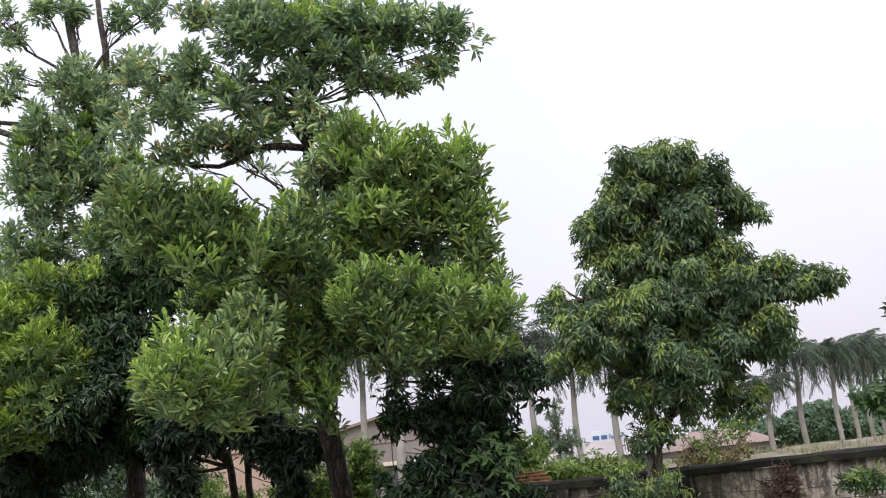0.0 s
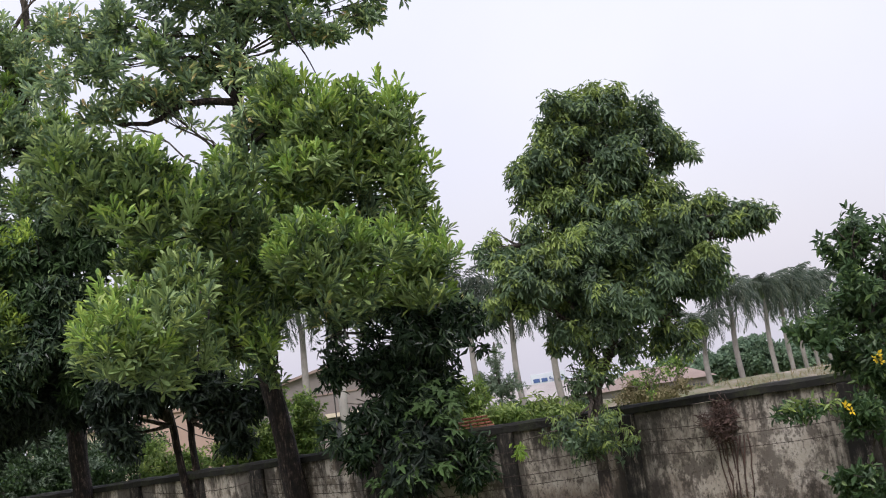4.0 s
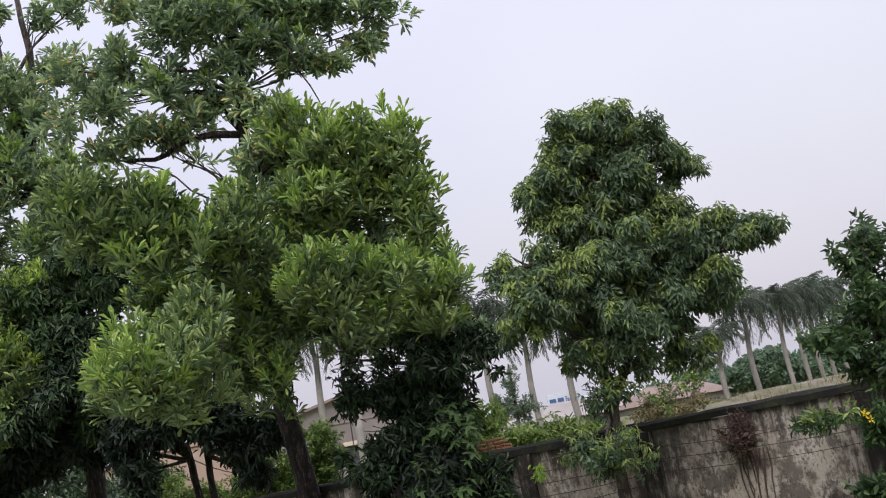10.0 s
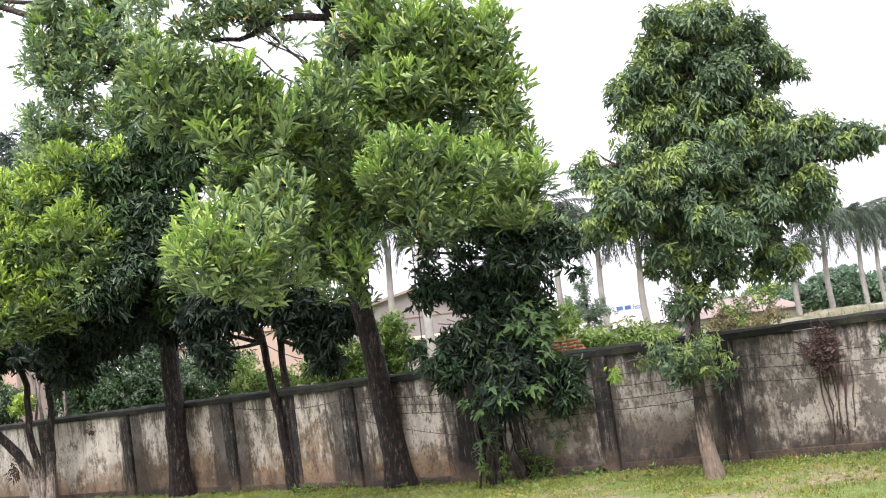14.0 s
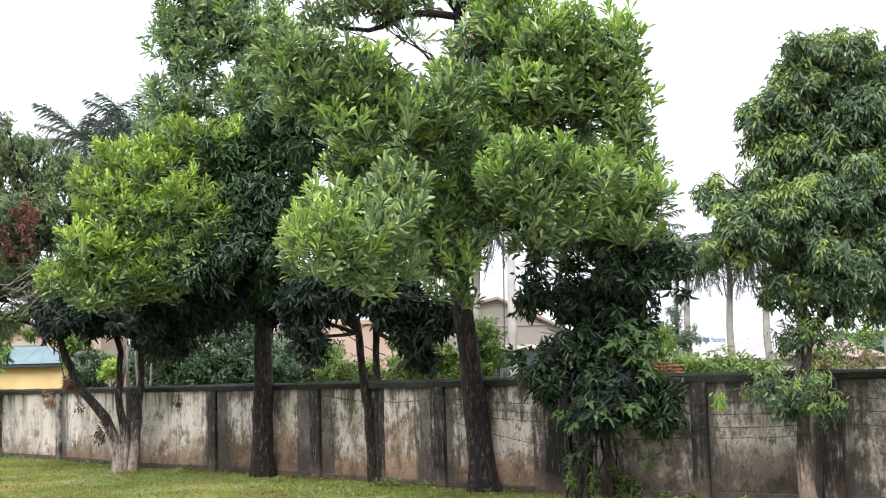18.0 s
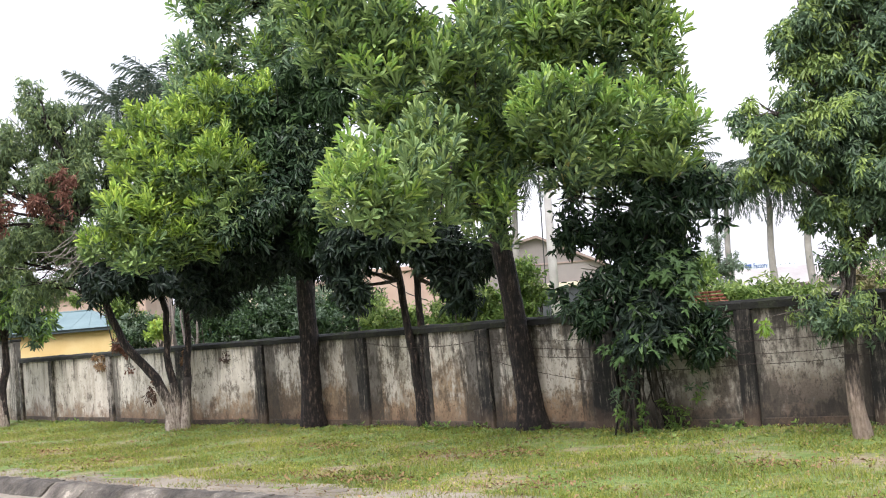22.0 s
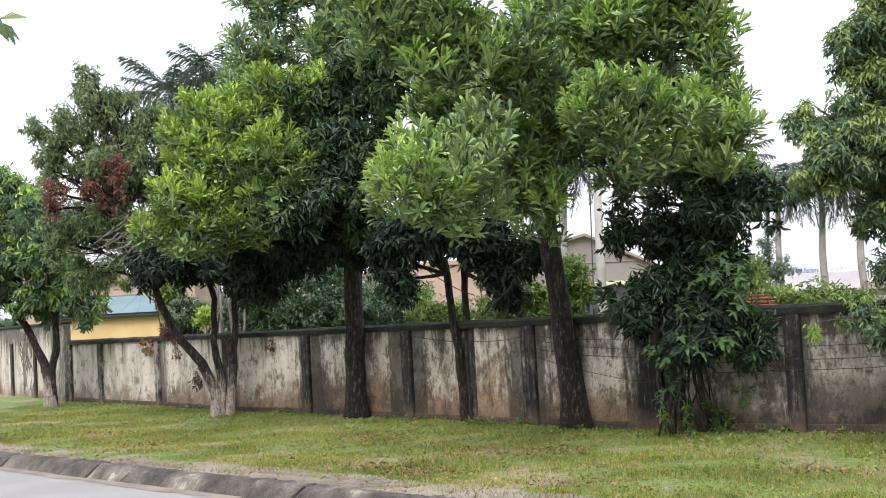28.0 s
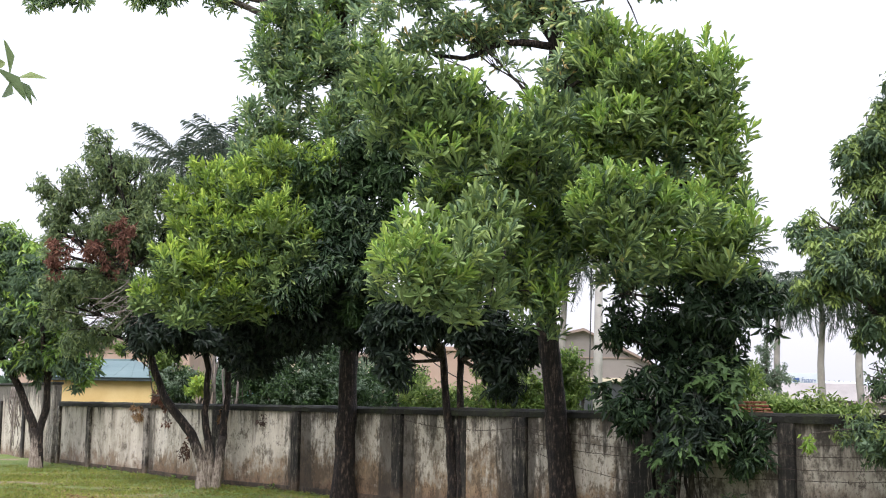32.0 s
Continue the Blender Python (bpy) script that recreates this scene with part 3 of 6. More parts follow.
def leaf_arrays(origin, axis, kind, size=1.0, rng=RNG):
    """Leaf blades round sprigs: origins and axes (n x 3) to vertex, size and loop arrays."""
    count, length, width, t0, t1, droop, spread, widest = SPRIGS[kind]
    n = len(origin)
    o = np.repeat(origin, count, 0)
    a = np.repeat(unit(axis), count, 0)
    m = n * count
    ref = np.where(np.abs(a[:, 2:]) > 0.9, [[1.0, 0, 0]], [[0, 0, 1.0]])
    u = unit(np.cross(a, ref))
    v = np.cross(a, u)
    phi = np.tile(np.arange(count) * 2.4, n) + np.repeat(rng.uniform(0, 6.28, n), count) + rng.normal(0, 0.25, m)
    tilt = np.radians(rng.uniform(t0, t1, m))
    d = np.cos(tilt)[:, None] * a + np.sin(tilt)[:, None] * (np.cos(phi)[:, None] * u + np.sin(phi)[:, None] * v)
    d[:, 2] -= droop * rng.uniform(0.5, 1.4, m)
    d = unit(d)
    nrm = unit(0.8 * a + [[0, 0, 0.5]] + rng.normal(0, 0.32, (m, 3)))
    w = unit(np.cross(d, nrm))
    nrm = np.cross(w, d)
    ln = length * size * rng.uniform(0.65, 1.2, m)[:, None]
    wd = width * size * rng.uniform(0.75, 1.2, m)[:, None] / 2
    base = o + a * (rng.uniform(-1, 0.3, m)[:, None] * spread * size) + d * ln * 0.08
    bend = -nrm * ln * rng.uniform(0.02, 0.16, m)[:, None]
    if kind in ("far", "weed"):
        verts = np.stack([base, base + d * ln * 0.5 + w * wd, base + d * ln + bend, base + d * ln * 0.5 - w * wd], 1)
        return verts.reshape(-1, 3), np.full(m, 4), np.arange(m * 4)
    # two halves folded up along the midrib, blunt at the tip
    fold = nrm * wd * rng.uniform(0.25, 0.75, m)[:, None]
    blunt = 0.62 if kind == "whorl" else 0.40
    verts = np.stack([
        base,
        base + d * ln + bend,
        base + d * ln * widest * 0.9 + w * wd + fold,
        base + d * ln * 0.90 + w * wd * blunt + fold * blunt + bend * 0.8,
        base + d * ln * widest * 0.9 - w * wd + fold,
        base + d * ln * 0.90 - w * wd * blunt + fold * blunt + bend * 0.8,
    ], 1)
    pattern = np.array([0, 1, 3, 2, 0, 4, 5, 1])
    index = np.arange(m)[:, None] * 6 + pattern
    return verts.reshape(-1, 3), np.full(2 * m, 4), index.ravel()


def boughs(lobe, rng):
    """Breaks one lobe of a crown into uneven smaller tufts."""
    x, y, z, r, h = lobe
    n = int(min(22, 8 + 11 * r))
    d = unit(rng.normal(0, 1, (n, 3)))
    out = [(x, y, z, r * 0.56, h * 0.56)]
    for q in d:
        k, s = rng.uniform(0.50, 0.94), rng.uniform(0.20, 0.42)
        out.append((x + q[0] * r * k, y + q[1] * r * k, z + q[2] * h * k, r * s, (h * 0.6 + r * 0.4) * s))
    return out


def lobe_sprigs(lobe, density, rng, upward=0.35, hollow=0.45):
    """Sprig places and axes in the outer part of one lobe of a crown, lumpy and with gaps."""
    x, y, z, r, h = lobe
    rr = np.array([r, r, h])
    area = 4 * math.pi * ((2 * (r * h) ** 1.6 + (r * r) ** 1.6) / 3) ** (1 / 1.6)
    n = max(3, int(area * density))
    d = unit(rng.normal(0, 1, (n, 3)))
    lump = np.array([noise.noise(Vector(q) * 2.3 + Vector((x, y, z))) for q in d])
    d, lump = d[lump > -0.33], lump[lump > -0.33]
    reach = hollow + (1 - hollow) * np.sqrt(rng.uniform(0, 1, len(d)))
    reach *= 1 + 0.35 * lump + np.abs(rng.normal(0, 0.10, len(d)))
    p = np.array([x, y, z]) + d * rr * reach[:, None]
    axis = unit(d * [[1, 1, 0.7]] + [[0, 0, upward]] + rng.normal(0, 0.28, d.shape))
    return p, axis, reach, d[:, 2]


def bridge(lobes, limit=2.0, size=0.75):
    """Smaller lobes half-way between neighbouring ones, so that a crown closes up."""
    out = []
    for p, q in itertools.combinations(lobes, 2):
        if 0.5 < (Vector(p[:3]) - Vector(q[:3])).length < limit:
            out.append((*((Vector(p[:3]) + Vector(q[:3])) / 2), min(p[3], q[3]) * size, min(p[4], q[4]) * size))
    return out


def aligned(at, axis, spin, size):
    z = Vector(axis).normalized()
    q = z.to_track_quat("Z", "Y")
    return Matrix.LocRotScale(at, q, (size, size, size)) @ Matrix.Rotation(spin, 4, "Z")


SPRIG_MESHES = {}


def sprig_mesh(kind, mat, k):
    key = (kind, mat.name, k)
    if key not in SPRIG_MESHES:
        rng = np.random.default_rng(100 + k)
        v, s, l = leaf_arrays(np.zeros((1, 3)), np.array([[0, 0, 1.0]]), kind, 1.0, rng)
        me = np_mesh("sprig", v, s, np.where(l % (len(v) // SPRIGS[kind][0]) == 0, 0, l))
        me.materials.append(mat)
        SPRIG_MESHES[key] = me
    return SPRIG_MESHES[key]


def foliage(root, name, lobes, kind, mat, density, size=1.0, singles=0, seed=1, upward=0.35, hollow=0.45, label="", tips=None, share=0.6, dome=-1.0):
    """A crown over several lobes: the sprigs nearest the road are parts of their own, the rest one part; young leaves
    of another tone may stand on top of the tufts, which also puts a dome's lit top into the colour."""
    rng = np.random.default_rng(seed)
    got = [lobe_sprigs(tuft, density * 0.52, rng, upward, hollow) for lobe in lobes for tuft in (boughs(lobe, rng) if lobe[3] > 0.25 else [lobe])]
    p, a, reach, rise = (np.concatenate([g[i] for g in got]) for i in range(4))
    fresh = np.concatenate([np.full(len(g[0]), rng.uniform(0, 1)) for g in got])
    keep = rise > dome
    p, a, reach, rise, fresh = p[keep], a[keep], reach[keep], rise[keep], fresh[keep]
    if tips:
        young = (rise > 0.0) & (fresh + rng.normal(0, 0.12, len(p)) < share)
        v, s, l = leaf_arrays(p[young] + a[young] * 0.03, a[young], kind, size, rng)
        part("young_leaves", np_mesh("young_leaves", v, s, l), tips, root)["kind"] = "stuff"
        p, a, reach = p[~young], a[~young], reach[~young]
    if singles:
        outer = np.argsort(p[:, 0] * 0.3 + p[:, 1] - 1.5 * reach)[: singles * 3 : 3]
        keep = np.ones(len(p), bool)
        keep[outer] = False
        for i in outer:
            ob = new("leaf_sprig", sprig_mesh(kind, mat, int(rng.integers(6))))
            ob.parent = root
            ob.matrix_parent_inverse = root.matrix_basis.inverted()
            ob.matrix_basis = aligned(p[i], a[i], rng.uniform(0, 6.28), size * rng.uniform(0.85, 1.2))
        p, a = p[keep], a[keep]
    v, s, l = leaf_arrays(p, a, kind, size, rng)
    ob = part(name, np_mesh(name, v, s, l), mat, root, label)
    ob["kind"] = "stuff"
    return ob


def limbs(root, start_points, lobes, mat, r0, seed=0, twigs=5):
    """A limb from the nearest start point to each lobe, with thin twigs that fan out in it."""
    rng = np.random.default_rng(seed + 50)
    for i, (x, y, z, r, h) in enumerate(lobes):
        c = Vector((x, y, z))
        s = min(start_points, key=lambda q: (Vector(q) - c).length + max(0.0, q[2] - z) * 2)
        s = Vector(s)
        far = (c - s).length
        line = bent(s, c, 6, 0.10 * far, 0.05 * far, seed + i)
        rr = max(0.02, min(r0, 0.02 + 0.022 * far))
        paths = [(line, taper(line, rr, rr * 0.35))]
        for _ in range(twigs):
            d = unit(rng.normal(0, 1, 3) + [0, 0, 0.3])
            e = c + Vector(d * np.array([r, r, h]) * 0.85)
            k = int(rng.integers(3, 7))
            tw = bent(line[k], e, 4, 0.1, 0, seed + i + _ * 3)
            paths.append((tw, taper(tw, rr * 0.35, 0.006)))
        part("limb", tubes_mesh("limb", paths, 6, 0.15), mat, root)


# ---- ground, road, kerb ----
def build_ground():
    """One sheet: the near side, the sunken road, the verge with small bumps, and the land beyond to the horizon."""
    across = [-2500.0, -300.0, -40.0, -6.0, 0.9, 0.95, 8.40, 8.45] + [8.45 + 0.33 * i for i in range(1, 28)] + [20.0, 26.0, 40.0, 80.0, 300.0, 2500.0]
    along = [-2500.0, -300.0, -80.0] + [-50.0 + 0.5 * i for i in range(145)] + [60.0, 300.0, 2500.0]
    verts = []
    for o in across:
        for a in along:
            p = verge(a, o)
            z = -0.19 if 0.92 < o < 8.5 else 0.0
            if 9.0 < o < 17.5:
                z += 0.035 * noise.noise(p * 0.8) + 0.012 * noise.noise(p * 4.0)
            if o > 17.5 or o < 0.9:
                z -= 0.03
            verts.append((p.x, p.y, z))
    n = len(along)
    loops = [i for r in range(len(across) - 1) for k in range(n - 1) for i in (r * n + k, r * n + k + 1, (r + 1) * n + k + 1, (r + 1) * n + k)]
    ground = part("ground", np_mesh("ground", verts, [4] * (len(loops) // 4), loops, True), TURF)
    return tagged(ground, "short patchy turf on a flat verge, reaching far behind the wall", "ground", kind="structure")


build_ground()


def strip(name, o0, o1, z, a0, a1, mat, label, category, ragged=0.0):
    bm = bmesh.new()
    last = None
    steps = 400 if ragged else 80
    for i in range(steps + 1):
        a = a0 + (a1 - a0) * i / steps
        rag = ragged * (noise.noise((a * 0.7, 1.0, 0)) + 0.6 * noise.noise((a * 3.0, 2.0, 0)))
        pair = [bm.verts.new(verge(a, o, z)) for o in ((o0 + rag, o1) if name == "gutter" else (o0, o1 + rag))]
        if last:
            bm.faces.new((last[0], pair[0], pair[1], last[1]))
        last = pair
    return tagged(part(name, bm, mat), label, category, kind="structure")


strip("road", 0.97, 8.38, -0.160, -250, 250, ROAD, "pale grey worn asphalt road beside the kerb", "road")
strip("gutter", 8.02, 8.30, -0.155, -40, 15, PAVING, "dusty sand washed up along the kerb", "gutter", 0.14)
strip("pavement", 8.66, 9.42, 0.004, -60, 40, PAVING, "worn dusty strip of paving behind the kerb, partly overgrown", "pavement", 0.3)


# ---- boundary wall ----
# plan of the wall's face, one point at each pilaster
WALL_LINE = [(-10.95, 37.0), (-9.48, 34.8), (-7.28, 32.0), (-4.90, 28.4), (-2.93, 26.4), (-0.75, 23.6), (1.32, 20.8), (2.98, 18.95), (4.75, 17.55), (6.20, 16.45), (8.60, 14.65), (10.9, 12.9), (14.5, 10.2), (22.0, 4.5)]
WALL_TOP, WALL_THICK = 1.64, 0.22


def wall_frame(p, q):
    """Axes of a stretch of wall: x along it, y away from the road."""
    p, q = Vector((*p, 0)), Vector((*q, 0))
    d = (q - p).normalized()
    return Matrix.Translation(p) @ Matrix(((d.x, -d.y, 0, 0), (d.y, d.x, 0, 0), (0, 0, 1, 0), (0, 0, 0, 1))), (q - p).length


def coping_mesh(length, seed):
    """A rough mortar coping, sagging and crumbled along its edges."""
    n = max(4, int(length / 0.18))
    verts, profile = [], [(-0.07, 0.0), (-0.075, 0.085), (-0.02, 0.125), (0.24, 0.125), (0.29, 0.08), (0.28, 0.0)]
    for i in range(n + 1):
        x = length * i / n
        for k, (y, z) in enumerate(profile):
            w = noise.noise((x * 2.2 + seed * 7.3, k * 0.7, 0.5)) * 0.018 + noise.noise((x * 7 + seed, k * 2.0, 3.5)) * 0.010
            verts.append((x, y + (w if k in (0, 1, 4, 5) else 0), WALL_TOP + z + w * 0.9))
    m = len(profile)
    loops, sizes = [], []
    for i in range(n):
        for k in range(m):
            a, b = i * m + k, i * m + (k + 1) % m
            loops += [a, a + m, b + m, b]
            sizes.append(4)
    loops += list(range(m)) + [n * m + k for k in range(m)][::-1]
    sizes += [m, m]
    return np_mesh("coping", verts, sizes, loops)


def build_wall():
    wall = tagged(new("wall_north"), "old lime-washed boundary wall with pilasters, streaked by black mould and brown damp", "wall", kind="structure")
    for i in range(len(WALL_LINE) - 1):
        m, length = wall_frame(WALL_LINE[i], WALL_LINE[i + 1])
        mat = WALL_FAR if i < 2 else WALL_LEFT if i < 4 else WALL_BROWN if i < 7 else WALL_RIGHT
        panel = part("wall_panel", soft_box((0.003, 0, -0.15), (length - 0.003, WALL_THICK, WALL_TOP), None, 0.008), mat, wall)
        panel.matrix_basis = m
        ledge = part("plinth", soft_box((0.16, -0.035, -0.15), (length - 0.16, -0.002, 0.13), None, 0.012), WALL_FOOT, wall)
        ledge.matrix_basis = m
        cap = part("coping", coping_mesh(length, i), COPING, wall, "mossy black mortar coping")
        cap.matrix_basis = m
    for i, p in enumerate(WALL_LINE):
        q = WALL_LINE[i + 1] if i + 1 < len(WALL_LINE) else WALL_LINE[i - 1]
        if i + 1 == len(WALL_LINE):
            break
        m, _ = wall_frame(p, q)
        w = (0.11, 0.12, 0.14, 0.15, 0.14, 0.15, 0.15, 0.22, 0.12, 0.13, 0.14, 0.14, 0.14)[i]
        part("pilaster", soft_box((-w, -0.075, -0.15), (w, 0.05, WALL_TOP - 0.004), m, 0.015), PILASTER if i >= 3 else PILASTER_PALE, wall, "pilaster blackened by mould")
    # thin dark strips laid on the wall's face between two pilasters
    m, _ = wall_frame(WALL_LINE[5], WALL_LINE[6])
    part("dark_strip", soft_box((1.60, -0.012, -0.10), (2.02, 0.004, WALL_TOP - 0.006), m, 0.004), PILASTER, wall)
    m, _ = wall_frame(WALL_LINE[7], WALL_LINE[8])
    part("dark_strip", soft_box((0.25, -0.012, -0.10), (0.55, 0.004, WALL_TOP - 0.006), m, 0.004), PILASTER, wall)


build_wall()


def build_far_wall():
    wall = tagged(new("wall_west"), "taller pale boundary wall with bare creepers, behind the small tree", "wall", kind="structure")
    m, length = wall_frame((-22.0, 55.0), (-11.25, 37.3))
    part("wall_panel", soft_box((0, 0, -0.1), (length, 0.22, 2.25), m, 0.01), WALL_FAR, wall)
    for x in (4.0, 9.5, 14.0, 17.2):
        part("pilaster", soft_box((x, -0.07, -0.1), (x + 0.26, 0.0, 1.75), m, 0.01), PILASTER, wall)
    part("coping", soft_box((0, -0.05, 2.25), (length, 0.27, 2.33), m, 0.02), COPING, wall)


build_far_wall()


def build_light_block():
    """An unseen wall added to close the near side and block low sky light."""
    m, length = wall_frame(verge(-60, -9.0)[:2], verge(60, -9.0)[:2])
    wall = part("light_block_wall", soft_box((0, -0.25, -0.1), (length, 0, 4.6), None, 0.02), CREAM_WALL)
    wall.matrix_basis = m
    tagged(wall, "unseen plain wall added behind the near grass verge to block low light", "wall", kind="structure")


build_light_block()


def strung(name, a, b, sag, radius, mat, parent, barbs=True, seed=0, label=""):
    """A slack wire between two points, with twisted barbs."""
    a, b = Vector(a), Vector(b)
    n = 22
    line = []
    for i in range(n + 1):
        t = i / n
        p = a.lerp(b, t)
        p.z += -sag * 4 * t * (1 - t) + 0.012 * noise.noise((t * 9, seed, 0))
        line.append(p)
    paths = [(line, [radius] * (n + 1))]
    if barbs:
        far = (b - a).length
        rng = np.random.default_rng(seed)
        for i in range(int(far / 0.16)):
            p = a.lerp(b, (i + 0.5) * 0.16 / far)
            t = (i + 0.5) * 0.16 / far
            p.z += -sag * 4 * t * (1 - t)
            d = Vector(unit(rng.normal(0, 1, 3))) * 0.028
            paths.append(([p - d, p + d], [radius * 0.8] * 2))
    return part(name, tubes_mesh(name, paths, 4), mat, parent, label)


def wall_point(i, x, off, z):
    m, _ = wall_frame(WALL_LINE[i], WALL_LINE[i + 1])
    return m @ Vector((x, -off, z))


def build_wires():
    fence = thing("barbed_wire", wall_point(7, 0.4, 0.1, 0), "slack rusty barbed wire strung in strands along the wall", "wire")
    for k, z in enumerate((1.36, 1.20, 1.02, 0.88)):
        strung("strand", wall_point(7, 0.3, 0.14, z - 0.02), wall_point(8, 0.0, 0.14, z), 0.02, 0.0045, WIRE, fence, True, k)
        strung("strand", wall_point(8, 0.0, 0.14, z), wall_point(9, 0.0, 0.14, z + 0.06), 0.03, 0.0045, WIRE, fence, True, k + 10)
        if k < 3:
            strung("strand", wall_point(9, 0.0, 0.14, z + 0.06), wall_point(10, 0.0, 0.14, z - 0.02), 0.04, 0.0045, WIRE, fence, True, k + 20)
    fence = thing("barbed_wire", wall_point(6, 0.2, 0.1, 0), "sagging strands of rusty barbed wire beside a trunk", "wire")
    for k, (z0, z1) in enumerate(((1.50, 1.38), (1.44, 1.22), (1.30, 1.10), (1.2, 0.72))):
        strung("strand", wall_point(6, 0.0, 0.13, z0), wall_point(7, 0.0, 0.13, z1), 0.05, 0.0045, WIRE, fence, True, k + 30)
    strung("strand", wall_point(5, 0.3, 0.13, 1.55), wall_point(6, 0.0, 0.13, 1.46), 0.10, 0.005, WIRE, fence, True, 41)


build_wires()


# ---- trees along the verge ----
def trunk_part(root, points, r0, r1, mat, flare=0.5, sides=14, wash=0.0, name="trunk", label="", wash_mat=LIME_WASH):
    """A trunk; its lowest stretch may carry lime-wash as a sleeve of its own."""
    line = []
    for p, q in zip(points, points[1:]):
        line += bent(p, q, 6, 0.02, 0, p[0] + p[2])[:-1]
    line.append(Vector(points[-1]))
    radii = taper(line, r0, r1, flare)
    ob = part(name, tubes_mesh(name, [(line, radii)], sides, 0.22), mat, root, label)
    if wash:
        wash += 0.3
        low = [p for p in line if p.z <= wash] or line[:2]
        k = len(low)
        extra = line[k - 1].lerp(line[k], (wash - line[k - 1].z) / max(0.01, line[k].z - line[k - 1].z)) if k < len(line) else line[-1]
        pts = low + [extra]
        part("lime_wash", tubes_mesh("lime_wash", [(pts, [r * 1.03 + 0.004 for r in radii[:k]] + [radii[min(k, len(radii) - 1)] * 1.03 + 0.004])], sides, 0.22), wash_mat, root, "whitewashed foot of the trunk")
    return ob


def tree_dark():
    root = thing("tree", (-1.82, 24.5, 0), "tall tree with a straight dark trunk and yellow-green whorled leaves", "tree", "trees on the verge")
    trunk = [(-1.82, 24.5, -0.1), (-1.80, 24.5, 1.2), (-1.76, 24.5, 2.9), (-1.70, 24.5, 5.0), (-1.85, 24.5, 7.5)]
    trunk_part(root, trunk, 0.20, 0.13, BARK_DARK, 0.35)
    line = bent((-1.85, 24.5, 7.45), (-2.15, 24.5, 9.6), 5, 0.03, 0, 31) + bent((-2.16, 24.5, 9.65), (-2.6, 24.5, 12.8), 8, 0.08, 0, 32)
    part("limb", tubes_mesh("limb", [(line, taper(line, 0.13, 0.07))], 12, 0.2), BARK_GREY, root, "pale grey upper stem")
    part("limb", tubes_mesh("limb", [(bent((-2.05, 24.5, 9.1), (-1.9, 24.5, 12.3), 6, 0.15, 0, 3), [0.10, 0.095, 0.09, 0.08, 0.07, 0.06, 0.05])], 8, 0.15), BARK_GREY, root)
    for k, (end, r) in enumerate((((-5.2, 24.5, 9.95), 0.075), ((-4.9, 24.4, 10.9), 0.05), ((-4.3, 24.2, 10.35), 0.045))):
        line = bent((-2.1, 24.5, 9.0), end, 8, 0.25, 0.25, 11 + k)
        part("limb", tubes_mesh("limb", [(line, taper(line, r, 0.02))], 8, 0.2), BARK_GREY, root)
    upper = [(-2.03, 23.80, 8.21, 0.63, 0.53), (-1.74, 23.80, 7.28, 0.63, 0.53), (-2.48, 23.80, 8.88, 0.63, 0.53), (-2.89, 23.80, 7.87, 0.53, 0.53), (-1.33, 23.80, 8.45, 0.42, 0.53), (-3.34, 23.80, 8.53, 0.48, 0.48), (-2.20, 24.00, 10.28, 0.80, 0.48), (-2.84, 24.00, 9.18, 0.91, 0.53), (-2.30, 24.00, 8.57, 0.75, 0.48), (-3.27, 24.00, 8.14, 0.64, 0.59), (-3.37, 24.00, 7.11, 0.64, 0.53), (-2.48, 24.00, 7.14, 0.69, 0.64), (-3.66, 24.00, 6.48, 0.48, 0.43), (-1.47, 24.00, 8.17, 0.64, 0.53), (-1.81, 24.00, 9.68, 0.59, 0.43)]
    lower = [(-3.92, 22.50, 5.15, 1.00, 0.85), (-4.41, 22.00, 3.96, 0.83, 0.83), (-3.29, 22.50, 4.35, 1.10, 1.10), (-2.48, 23.00, 5.70, 0.82, 0.72)]
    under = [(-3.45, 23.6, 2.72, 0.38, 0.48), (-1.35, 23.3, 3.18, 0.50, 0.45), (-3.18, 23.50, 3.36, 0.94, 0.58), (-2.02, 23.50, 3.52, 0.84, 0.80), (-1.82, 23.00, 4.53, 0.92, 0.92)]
    fill = [(-1.80, 22.60, 5.90, 0.90, 0.80), (-0.76, 22.30, 6.19, 0.99, 0.79), (-2.47, 22.80, 5.25, 0.91, 0.81), (-1.39, 22.80, 4.66, 0.81, 0.61), (-3.30, 23.00, 5.72, 0.66, 0.52)]
    fill += [(-1.36, 22.80, 5.20, 0.71, 0.71), (-1.22, 22.50, 3.63, 0.50, 0.60)]
    lower += [(-3.00, 22.80, 5.90, 0.78, 0.56), (-3.60, 22.7, 5.78, 0.52, 0.45), (-4.45, 22.00, 3.45, 0.50, 0.45), (-3.63, 22.40, 3.55, 0.70, 0.45)]
    twigs = [(-5.0, 24.5, 10.1, 0.55, 0.40), (-4.4, 24.5, 9.7, 0.40, 0.25)]
    starts = [(-1.72, 24.5, 4.2), (-1.8, 24.5, 6.4), (-1.95, 24.5, 8.2), (-2.3, 24.5, 10.2)]
    limbs(root, starts, lower + under + fill, BARK_DARK, 0.09, 3)
    limbs(root, starts, upper, BARK_GREY, 0.045, 4, 7)
    foliage(root, "crown", upper, "whorl", LEAF_UPPER, 25, 1.0, 60, 21, 0.6, tips=LEAF_FRESH, share=0.18, label="dull green leaves high in the crown")
    foliage(root, "crown", lower, "whorl", LEAF_BRIGHT, 58, 0.95, 150, 22, 1.2, tips=LEAF_YELLOW, share=0.85, label="yellow-green whorled leaves low in the crown")
